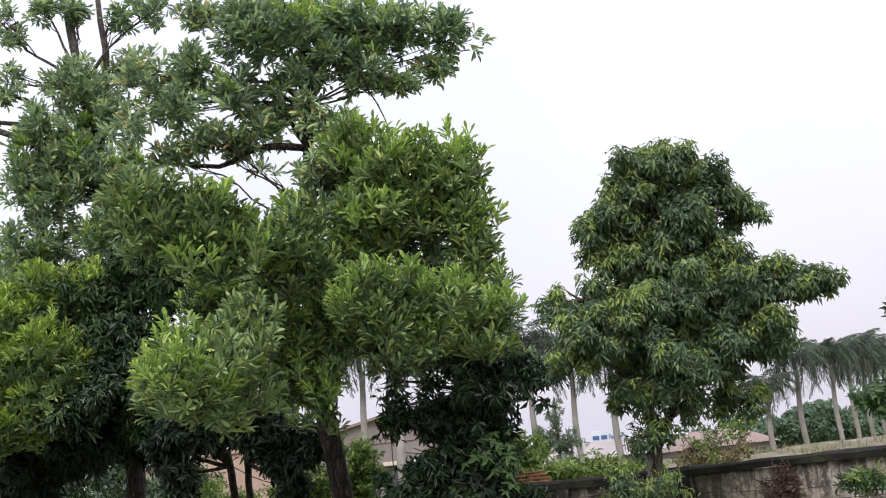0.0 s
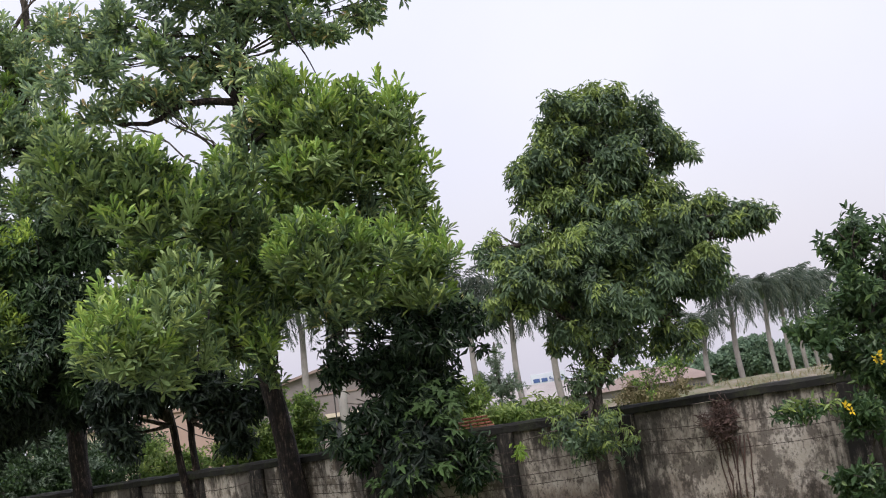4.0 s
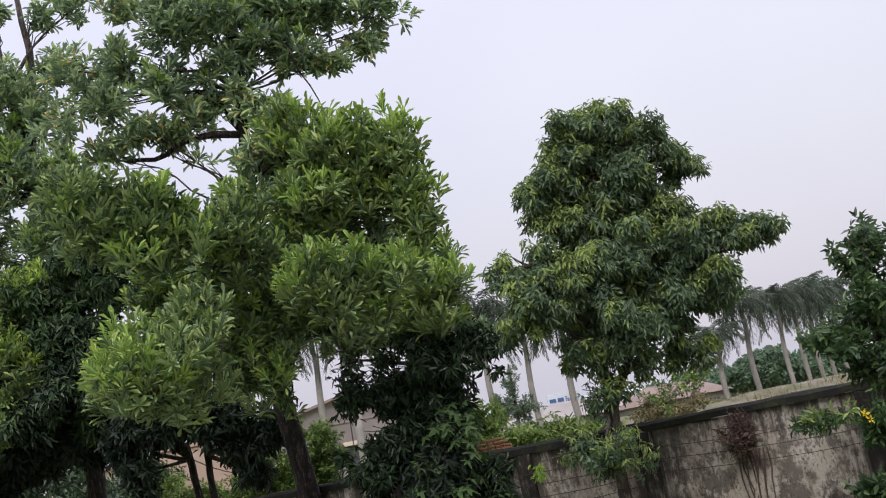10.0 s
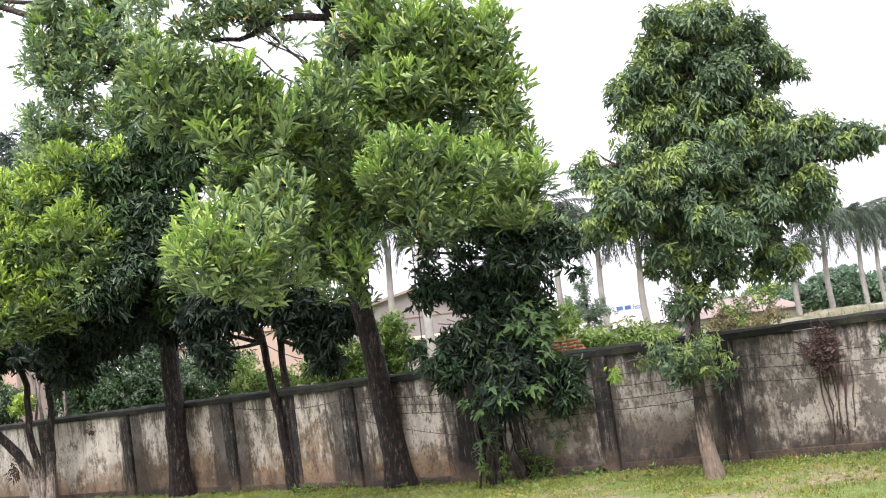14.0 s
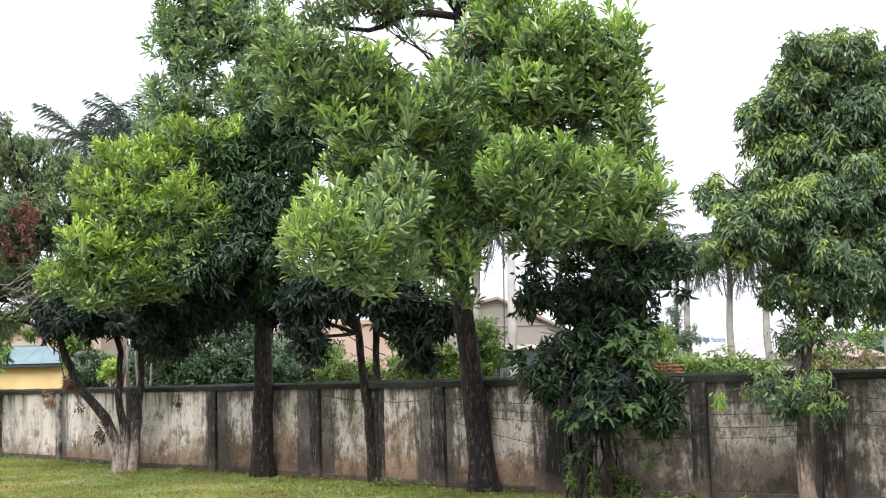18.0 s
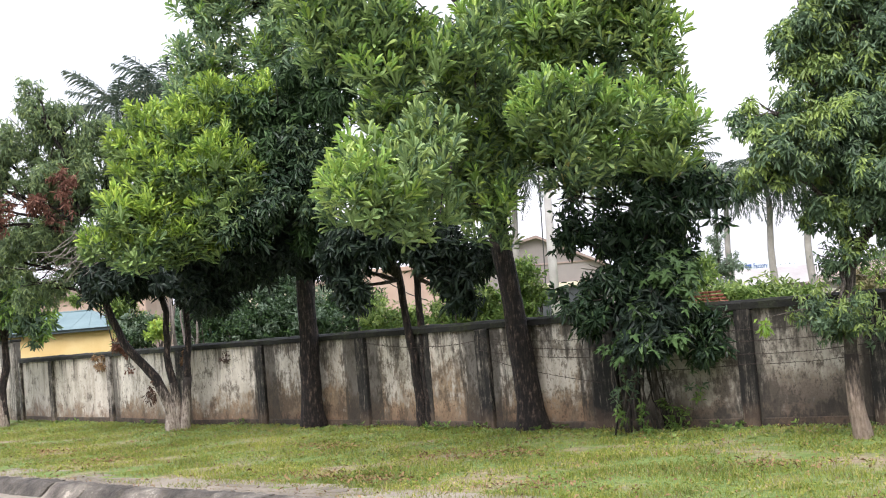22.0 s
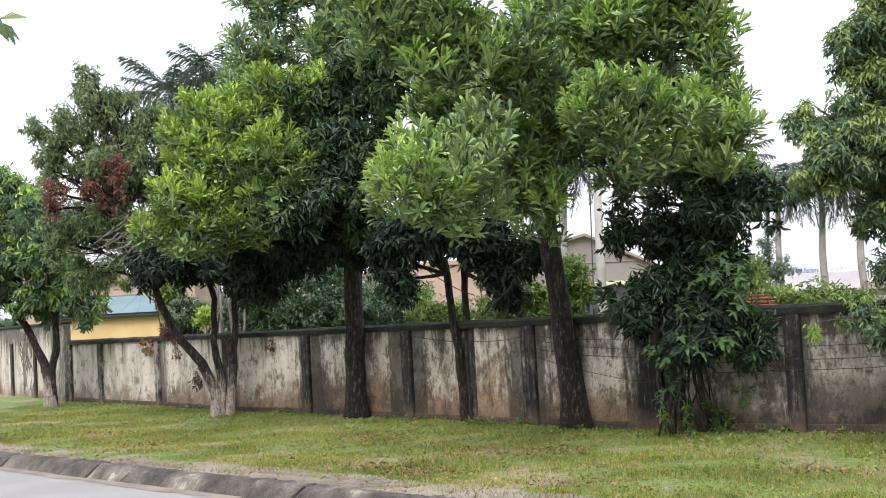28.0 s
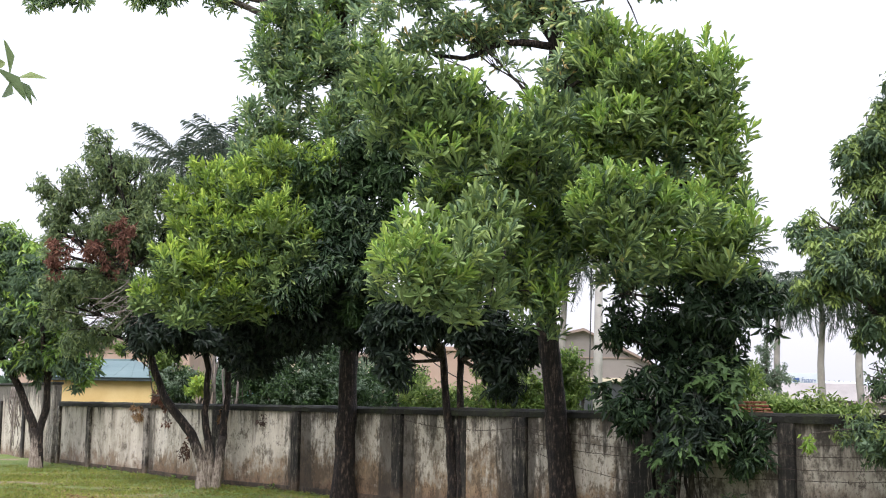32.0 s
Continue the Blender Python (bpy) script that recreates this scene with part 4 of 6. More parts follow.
    foliage(root, "crown", under, "droop", LEAF_DARK_SHADED, 50, 1.15, 80, 23, label="drooping leaves coloured dark for the shade under the crown")
    # darker leaves here put the shadow between two crowns into the colour
    foliage(root, "crown", fill, "droop", LEAF_CREEPER, 38, 1.1, 0, 25, tips=LEAF_DROOP, share=0.35)
    airy = [(-3.70, 24.30, 11.70, 0.32, 0.49), (-3.71, 24.30, 10.48, 0.30, 0.43), (-1.29, 24.30, 10.56, 0.49, 0.38), (-2.96, 24.30, 12.02, 0.32, 0.24), (-0.82, 24.30, 11.84, 0.49, 0.27), (-1.55, 24.30, 11.76, 0.27, 0.27), (-2.36, 24.30, 11.93, 0.26, 0.22)]
    limbs(root, starts, airy, BARK_GREY, 0.035, 5, 7)
    foliage(root, "crown", airy, "whorl", LEAF_UPPER, 15, 1.0, 0, 26, 0.5, 0.2)
    droops = [(-2.14, 21.90, 4.08, 0.58, 0.41), (-1.69, 22.00, 4.51, 0.47, 0.39), (-2.60, 21.90, 3.71, 0.41, 0.29), (-1.52, 22.20, 5.12, 0.44, 0.39), (-1.37, 22.00, 4.00, 0.34, 0.29)]
    limbs(root, starts, droops, BARK_DARK, 0.04, 7, 3)
    foliage(root, "crown", droops, "droop", LEAF_GLOSSY, 50, 1.1, 40, 27, 0.6, tips=LEAF_DROOP, share=0.5, dome=-0.4)
    foliage(root, "crown", twigs, "whorl", LEAF_UPPER, 24, 0.95, 0, 24)
    line = bent((-2.6, 24.5, 8.9), (-4.7, 24.45, 9.85), 6, 0.12, 0.1, 61) + bent((-4.75, 24.45, 9.87), (-8.3, 24.4, 10.15), 8, 0.15, 0.1, 62)
    part("limb", tubes_mesh("limb", [(line, taper(line, 0.075, 0.02))], 8, 0.2), BARK_GREY, root, "long bare grey limb")
    hanging = [(-5.45, 24.4, 9.82, 0.42, 0.22), (-6.0, 24.4, 9.84, 0.40, 0.22), (-7.35, 24.4, 9.86, 0.42, 0.26), (-7.95, 24.4, 9.80, 0.45, 0.28)]
    limbs(root, [(-5.2, 24.45, 9.95), (-6.6, 24.4, 10.1), (-7.6, 24.4, 10.12)], hanging, BARK_GREY, 0.03, 63, 5)
    foliage(root, "crown", hanging, "whorl", LEAF_UPPER, 26, 0.95, 0, 64, -0.4, label="leafy twigs hanging from the long limb")


def tree_big():
    root = thing("tree", (1.92, 19.9, 0), "big leaning tree with dark rough bark and bright leaf whorls", "tree", "trees on the verge")
    trunk = [(1.95, 19.9, -0.1), (1.88, 19.9, 0.8), (1.80, 19.9, 1.76), (1.64, 19.9, 3.2), (1.58, 19.85, 4.6), (1.66, 19.8, 6.2), (1.76, 19.7, 7.6), (1.82, 19.7, 9.3), (1.9, 19.7, 10.4)]
    trunk_part(root, trunk, 0.21, 0.06, BARK_DARK, 0.45)
    line = bent((1.72, 19.7, 7.5), (-0.1, 19.7, 7.32), 8, 0.22, 0.06, 5)
    part("limb", tubes_mesh("limb", [(line, taper(line, 0.07, 0.03))], 8, 0.2), BARK_DARK, root)
    line = bent((1.7, 19.7, 7.6), (1.25, 19.7, 8.4), 5, 0.05, 0, 6)
    part("limb", tubes_mesh("limb", [(line, taper(line, 0.06, 0.03))], 8, 0.2), BARK_DARK, root)
    line = bent((2.6, 19.4, 9.0), (3.05, 19.2, 7.55), 6, 0.08, 0, 7)
    part("limb", tubes_mesh("limb", [(line, taper(line, 0.022, 0.008))], 6, 0.2), BARK_DARK, root, "bare hanging twig")
    front = [(0.09, 15.30, 3.56, 0.95, 0.74), (2.63, 16.40, 4.39, 0.82, 0.56)]
    middle = [(-0.38, 16.50, 5.66, 0.86, 0.68), (0.05, 16.6, 5.72, 0.55, 0.50), (0.45, 16.6, 5.25, 0.60, 0.55), (1.27, 17.00, 5.32, 0.64, 0.76), (3.22, 18.00, 6.47, 0.86, 0.74), (3.88, 18.00, 5.90, 0.52, 1.00), (2.39, 18.50, 6.85, 0.60, 0.60), (2.56, 18.00, 5.79, 0.72, 0.56), (1.21, 18.00, 3.55, 0.58, 0.66), (3.87, 17.50, 4.00, 0.56, 0.52)]
    top = [(0.76, 19.50, 9.45, 0.74, 0.52), (0.69, 19.50, 8.49, 0.56, 0.39), (1.59, 19.50, 9.50, 0.69, 0.56), (1.61, 19.50, 8.62, 0.52, 0.39), (2.53, 19.50, 9.54, 0.69, 0.43), (2.37, 19.50, 8.86, 0.69, 0.26), (3.36, 19.50, 9.39, 0.65, 0.35), (4.21, 19.50, 9.25, 0.48, 0.39), (-0.00, 19.50, 8.91, 0.43, 0.35), (-0.31, 19.50, 8.31, 0.52, 0.35), (2.27, 19.50, 7.76, 0.48, 0.35)]
    fill = [(0.98, 19.50, 5.47, 0.78, 0.74), (1.52, 19.20, 4.40, 0.68, 0.68), (2.62, 19.20, 6.04, 0.85, 0.73), (3.31, 18.80, 5.11, 0.67, 0.67), (4.02, 18.30, 4.19, 0.45, 0.41), (2.09, 19.60, 6.90, 0.61, 0.57), (0.09, 20.00, 5.71, 0.71, 0.62), (3.34, 18.60, 3.84, 0.99, 0.45), (4.22, 18.50, 3.57, 0.58, 0.41), (2.80, 18.60, 3.80, 0.36, 0.42)]
    middle += [(1.91, 18.50, 5.15, 0.74, 0.66), (1.50, 18.50, 4.40, 0.50, 0.52), (2.42, 18.60, 4.42, 0.50, 0.42), (-0.01, 18.50, 4.92, 0.58, 0.41), (4.05, 18.00, 4.85, 0.40, 0.50)]
    middle += [(1.53, 18.80, 3.79, 0.35, 0.42), (1.59, 19.00, 3.17, 0.24, 0.30), (0.91, 17.60, 4.21, 0.39, 0.35), (0.98, 18.00, 3.65, 0.32, 0.32)]
    starts = [(1.58, 19.85, 4.6), (1.60, 19.85, 5.2), (1.66, 19.8, 6.2), (1.78, 19.7, 8.2), (1.82, 19.7, 9.3)]
    limbs(root, starts, front + middle + fill, BARK_DARK, 0.06, 13)
    limbs(root, starts, top, BARK_GREY, 0.038, 14, 7)
    foliage(root, "crown", front[:1], "whorl", LEAF_BRIGHT, 46, 0.90, 150, 31, 1.2, tips=LEAF_FRESH, share=0.4, label="bright green leaf whorls on the nearest bough")
    foliage(root, "crown", front[1:], "whorl", LEAF_BRIGHT, 62, 0.95, 80, 36, 1.2, tips=LEAF_FRESH, share=0.6)
    boughs_all = middle + bridge(middle, 1.5, 0.7)
    foliage(root, "crown", [b for b in boughs_all if b[0] < 2.2], "whorl", LEAF_BRIGHT, 42, 1.0, 60, 32, 1.2, tips=LEAF_FRESH, share=0.5)
    foliage(root, "crown", [b for b in boughs_all if b[0] >= 2.2], "whorl", LEAF_BRIGHT, 42, 1.0, 60, 37, 1.2, tips=LEAF_FRESH, share=0.75)
    foliage(root, "crown", fill, "whorl", LEAF_UPPER, 26, 1.05, 0, 34, 1.1)
    airy = [(1.80, 19.30, 7.92, 0.26, 0.47), (1.82, 19.20, 7.00, 0.34, 0.30), (-0.82, 19.70, 8.94, 0.48, 0.31), (-0.97, 19.70, 8.04, 0.44, 0.39), (-0.00, 19.70, 7.83, 0.35, 0.22), (0.94, 19.70, 7.15, 0.25, 0.18), (1.20, 19.70, 8.13, 0.39, 0.16), (0.15, 19.70, 9.90, 0.35, 0.25), (3.38, 19.70, 8.46, 0.33, 0.14), (4.67, 19.70, 9.19, 0.25, 0.22), (3.99, 19.70, 8.78, 0.31, 0.19), (0.70, 19.70, 7.70, 0.50, 0.20), (0.15, 19.6, 7.75, 0.45, 0.26), (1.10, 19.70, 7.92, 0.40, 0.22), (2.73, 19.70, 8.52, 0.44, 0.22), (-0.48, 19.70, 7.49, 0.39, 0.26)]
    limbs(root, starts, airy, BARK_GREY, 0.02, 15, 3)
    foliage(root, "crown", airy, "whorl", LEAF_UPPER, 16, 1.0, 0, 35, 0.2, 0.2)
    foliage(root, "crown", top, "whorl", LEAF_UPPER, 30, 1.0, 0, 33, 0.5, tips=LEAF_FRESH, share=0.2, label="dull green leaves high in the crown")


def tree_twin():
    root = thing("tree", (0.29, 22.2, 0), "slim tree with twin dark stems and a drooping shaded crown", "tree", "trees on the verge")
    trunk_part(root, [(0.27, 22.2, -0.1), (0.22, 22.2, 0.6), (0.13, 22.2, 1.6), (0.0, 22.2, 2.9)], 0.095, 0.06, BARK_DARK, 0.3, 10)
    trunk_part(root, [(0.40, 22.15, -0.1), (0.37, 22.15, 0.7), (0.35, 22.15, 1.7), (0.33, 22.15, 2.9)], 0.085, 0.055, BARK_DARK, 0.3, 10)
    line = bent((0.02, 22.2, 2.62), (-0.72, 22.0, 2.98), 6, 0.1, -0.1, 4)
    part("limb", tubes_mesh("limb", [(line, taper(line, 0.045, 0.02))], 8, 0.2), BARK_GREY, root)
    lobes = [(-0.24, 21.60, 3.22, 0.48, 0.22), (-0.62, 21.60, 3.10, 0.30, 0.26), (-0.90, 21.50, 3.15, 0.43, 0.53), (-0.83, 21.50, 2.48, 0.29, 0.38), (-0.40, 21.50, 3.42, 0.57, 0.33), (0.17, 21.50, 3.39, 0.57, 0.38), (0.74, 21.50, 3.26, 0.57, 0.48), (0.95, 21.50, 2.62, 0.42, 0.46), (1.30, 21.50, 2.94, 0.43, 0.48), (1.11, 21.50, 2.18, 0.29, 0.24), (0.45, 21.50, 3.0, 0.30, 0.22)]
    limbs(root, [(0.03, 22.2, 2.6), (0.36, 22.2, 2.6)], lobes, BARK_GREY, 0.05, 23)
    # the shade of the taller crowns is in the leaf colour
    foliage(root, "crown", lobes, "droop", LEAF_DARK_SHADED, 50, 1.1, 120, 41)


def lobed_leaf_mesh():
    """One large hand-shaped leaf, with a slight cup."""
    bm = bmesh.new()
    c = bm.verts.new((0.10, 0, 0))
    rim = []
    for i in range(25):
        t = -2.64 + 0.22 * i
        lobe = 1 - 2 * abs((t / 1.1 + 0.5) % 1.0 - 0.5)
        r = (0.045 + 0.115 * lobe ** 1.2) * (1.25 if abs(t) < 0.5 else 1.0)
        rim.append(bm.verts.new((0.10 + r * math.cos(t), r * math.sin(t), -0.25 * r * r / 0.15 + 0.01 * math.cos(7 * t))))
    for a, b in zip(rim, rim[1:]):
        bm.faces.new((c, a, b))
    me = bpy.data.meshes.new("large_leaf")
    bm.to_mesh(me)
    bm.free()
    me.materials.append(LEAF_CREEPER)
    return me


def bush_tree():
    root = thing("shrub", (3.44, 18.2, 0), "many-stemmed dark shrub with large lobed leaves against the wall", "shrub", "trees on the verge")
    rng = np.random.default_rng(61)
    for k in range(16):
        x, y = 3.40 + rng.uniform(-0.55, 0.6), 18.25 + rng.uniform(-0.3, 0.15)
        line = bent((x, y, -0.05), (x + rng.uniform(-0.35, 0.35), y + rng.uniform(-0.2, 0.1), rng.uniform(1.3, 2.2)), 6, 0.12, 0, k)
        r = rng.uniform(0.010, 0.022)
        part("stem", tubes_mesh("stem", [(line, taper(line, r, r * 0.6))], 6, 0.2), BARK_DARK if k % 2 else BARK_GREY, root)
    trunk_part(root, [(3.6, 18.25, -0.1), (3.55, 18.25, 1.2), (3.6, 18.2, 2.6), (3.75, 18.2, 3.6)], 0.05, 0.025, BARK_GREY, 0.3, 8)
    lobes = [(3.22, 18.00, 2.32, 0.78, 0.54), (3.64, 18.20, 3.12, 1.05, 0.60), (2.61, 17.80, 1.88, 0.58, 0.33), (4.65, 18.30, 3.32, 0.46, 0.46), (3.98, 18.00, 2.50, 0.40, 0.40), (2.56, 18.20, 3.43, 0.24, 0.24), (2.57, 18.20, 2.89, 0.26, 0.24), (4.36, 17.7, 1.56, 0.34, 0.18), (4.25, 17.6, 1.22, 0.30, 0.26)]
    low = [(3.50, 17.50, 1.66, 0.60, 0.42), (3.24, 17.30, 1.28, 0.45, 0.20)]
    limbs(root, [(3.55, 18.25, 1.2), (3.58, 18.2, 2.2), (3.7, 18.2, 3.2)], lobes + low, BARK_GREY, 0.04, 33)
    foliage(root, "crown", lobes, "droop", LEAF_GLOSSY, 34, 0.95, 60, 62)
    foliage(root, "crown", low, "droop", LEAF_DARK_SHADED, 55, 1.1, 0, 63)
    big = lobed_leaf_mesh()
    for k in range(130):
        d = unit(rng.normal(0, 1, 3) * [1, 1, 0.7])
        c, r = (((3.25, 17.30, 1.32), (0.50, 0.35, 0.22)), ((3.62, 17.45, 1.75), (0.44, 0.4, 0.50)), ((3.85, 17.5, 2.30), (0.26, 0.3, 0.32)))[k % 3]
        p = np.array(c) + d * r
        ob = new("large_leaf", big)
        ob.parent = root
        ob.matrix_parent_inverse = root.matrix_basis.inverted()
        ob.matrix_basis = Matrix.Translation(p) @ Euler((rng.normal(0, 0.35), rng.uniform(0.2, 1.1), rng.normal(-1.57 + 0.9 * d[0], 0.5)), "XYZ").to_matrix().to_4x4() @ Matrix.Scale(rng.uniform(0.65, 1.05), 4)
    foliage(root, "undergrowth", [(3.02, 17.75, 0.45, 0.22, 0.42), (3.22, 17.7, 0.30, 0.18, 0.30), (3.75, 18.0, 0.25, 0.25, 0.3), (4.1, 17.9, 0.55, 0.12, 0.35)], "small", LEAF_FAR, 30, 0.9, 0, 64, hollow=0.2, tips=LEAF_DROOP, share=0.4)


def tree_right():
    root = thing("tree", (5.40, 15.2, 0), "round-topped tree with drooping leaves and a pale washed trunk foot", "tree", "trees on the verge")
    trunk_part(root, [(5.42, 15.2, -0.1), (5.36, 15.2, 0.6), (5.38, 15.2, 1.3), (5.46, 15.2, 2.0), (5.45, 15.2, 2.8), (5.6, 15.2, 3.8), (5.85, 15.2, 4.9)], 0.092, 0.04, BARK_GREY, 0.25, 12, wash=0.72, wash_mat=TAN_FOOT)
    line = bent((5.44, 15.2, 2.0), (6.0, 15.2, 2.9), 6, 0.05, 0, 4)
    part("limb", tubes_mesh("limb", [(line, taper(line, 0.06, 0.04))], 8, 0.2), BARK_GREY, root)
    lobes = [(5.99, 15.20, 5.64, 0.50, 0.34), (6.56, 15.20, 5.30, 0.49, 0.40), (5.41, 15.20, 5.15, 0.43, 0.40), (6.12, 15.20, 4.73, 0.80, 0.50), (7.05, 15.20, 4.97, 0.29, 0.29), (5.18, 15.20, 4.42, 0.43, 0.40), (6.26, 15.20, 4.06, 0.82, 0.50), (4.97, 15.00, 3.61, 0.64, 0.36), (6.95, 15.20, 3.50, 0.53, 0.36), (7.62, 15.20, 3.97, 0.43, 0.29), (4.44, 15.20, 3.96, 0.23, 0.35), (4.50, 15.00, 3.29, 0.35, 0.29), (5.86, 15.00, 3.05, 0.70, 0.38), (6.62, 15.20, 2.65, 0.32, 0.29)]
    lobes += [(6.07, 15.30, 3.46, 0.34, 0.27), (5.57, 15.30, 3.14, 0.34, 0.27), (5.22, 15.2, 4.95, 0.40, 0.42), (5.66, 15.2, 5.52, 0.38, 0.32), (8.00, 15.2, 3.96, 0.32, 0.22), (7.35, 15.2, 4.10, 0.30, 0.20)]
    lobes += [(5.43, 15.10, 2.67, 0.28, 0.21), (5.93, 15.10, 2.57, 0.28, 0.24), (5.54, 15.10, 2.23, 0.20, 0.17), (5.12, 15.10, 2.81, 0.27, 0.20)]
    low = [(5.21, 15.00, 1.51, 0.55, 0.32), (5.27, 15.20, 2.18, 0.22, 0.30)]
    limbs(root, [(5.45, 15.2, 2.2), (5.45, 15.2, 2.8), (5.6, 15.2, 3.8), (5.8, 15.2, 4.7), (6.0, 15.2, 2.9)], lobes + low, BARK_GREY, 0.06, 43)
    lobes = [(x, y, z, r * 1.15, h * 1.15) for x, y, z, r, h in lobes]
    core = [(6.0, 15.35, 4.75, 0.72, 0.62), (6.15, 15.35, 4.0, 0.86, 0.60), (5.55, 15.35, 3.7, 0.80, 0.55), (6.62, 15.25, 4.45, 0.50, 0.42), (6.75, 15.2, 3.85, 0.55, 0.42), (6.2, 15.3, 3.3, 0.80, 0.45), (7.15, 15.2, 3.60, 0.42, 0.32)]
    foliage(root, "crown", core, "umbrella", LEAF_DROOP, 70, 0.95, 0, 73, 0.8, tips=LEAF_OLIVE, share=0.3)
    foliage(root, "crown", lobes, "umbrella", LEAF_DROOP, 165, 0.76, 220, 71, 0.8, tips=LEAF_OLIVE, share=0.48, dome=-0.5)
    foliage(root, "crown", low, "droop", LEAF_DROOP, 95, 0.56, 30, 72, tips=LEAF_OLIVE, share=0.45, label="leafy shoots low on the trunk")
    line = bent((5.3, 15.1, 1.6), (4.3, 14.8, 1.55), 5, 0.04, 0.03, 8)
    part("limb", tubes_mesh("limb", [(line, taper(line, 0.012, 0.006))], 5), BARK_GREY, root)
    foliage(root, "young_leaves", [(4.25, 14.8, 1.47, 0.12, 0.10)], "droop", LEAF_LIME, 80, 0.6, 0, 74, hollow=0.1, label="lime-green drooping leaves")


def tree_edge():
    root = thing("tree", (8.0, 13.0, 0), "dense dark bushy tree with a few yellow flowers", "tree", "trees on the verge")
    trunk_part(root, [(8.15, 13.0, -0.1), (8.0, 13.0, 0.9), (7.95, 13.0, 1.7), (8.2, 13.0, 2.6)], 0.07, 0.03, BARK_GREY, 0.3, 8)
    trunk_part(root, [(8.2, 13.0, -0.1), (8.35, 13.0, 0.8), (8.6, 13.0, 1.8)], 0.05, 0.03, BARK_GREY, 0.3, 8)
    lobes = [(8.11, 13.0, 3.23, 0.37, 0.34), (8.14, 13.0, 2.50, 0.57, 0.44), (7.47, 12.9, 2.27, 0.43, 0.16), (8.01, 12.9, 1.84, 0.45, 0.34), (7.72, 12.7, 1.27, 0.33, 0.25), (7.45, 12.6, 0.54, 0.30, 0.22), (8.95, 13.0, 2.51, 0.65, 0.65), (8.62, 13.0, 3.05, 0.42, 0.40), (8.6, 12.9, 1.37, 0.52, 0.52)]
    limbs(root, [(8.0, 13.0, 1.2), (8.05, 13.0, 2.2), (8.5, 13.0, 1.6)], lobes, BARK_GREY, 0.04, 53)
    foliage(root, "crown", lobes, "small", LEAF_EDGE, 85, 1.15, 150, 81, tips=LEAF_DROOP, share=0.35)
    side = [(6.96, 12.6, 1.45, 0.36, 0.10)]
    limbs(root, [(8.0, 13.0, 1.3)], side, BARK_GREY, 0.02, 54, 2)
    foliage(root, "side_shoot", side, "small", LEAF_EDGE, 26, 1.0, 0, 82, tips=LEAF_OLIVE, share=0.4, label="yellowish leaves on a low side shoot")
    rng = np.random.default_rng(83)
    for k, p in enumerate(((7.80, 12.45, 1.87), (7.86, 12.45, 1.83), (7.84, 12.42, 1.92), (7.35, 12.45, 1.42), (7.40, 12.45, 1.36))):
        v, s, l = leaf_arrays(np.array([p]), np.array([[0, -1, 0.3]]), "weed", 1.1, rng)
        part("flower", np_mesh("flower", v, s, l), LEAF_FLOWER, root, "yellow flower")


def tree_left():
    root = thing("tree", (-10.75, 34.2, 0), "small forked tree with a whitewashed foot and a dense green crown", "tree", "trees on the verge")
    trunk_part(root, [(-10.72, 34.2, -0.1), (-10.73, 34.2, 0.6), (-10.85, 34.2, 1.2), (-11.3, 34.2, 2.2), (-11.75, 34.2, 2.9)], 0.155, 0.08, BARK_DARK, 0.35, 10, wash=0.75)
    trunk_part(root, [(-10.66, 34.2, -0.1), (-10.66, 34.2, 1.0), (-10.50, 34.2, 1.6), (-10.55, 34.2, 2.6)], 0.115, 0.08, BARK_DARK, 0.35, 10)
    lobes = [(-11.40, 34.00, 4.61, 1.20, 1.25), (-10.23, 34.00, 3.33, 0.85, 0.85), (-11.75, 34.00, 5.79, 0.85, 0.80), (-11.01, 34.00, 2.87, 0.70, 0.50), (-12.4, 34.0, 3.4, 1.0, 0.9), (-9.55, 33.6, 3.0, 0.62, 0.74), (-10.2, 32.5, 4.6, 0.85, 0.95)]
    limbs(root, [(-11.5, 34.2, 2.6), (-10.5, 34.2, 2.3)], lobes, BARK_DARK, 0.08, 63)
    foliage(root, "crown", lobes, "droop", LEAF_DROOP, 28, 1.4, 80, 91, tips=LEAF_FRESH, share=0.45)


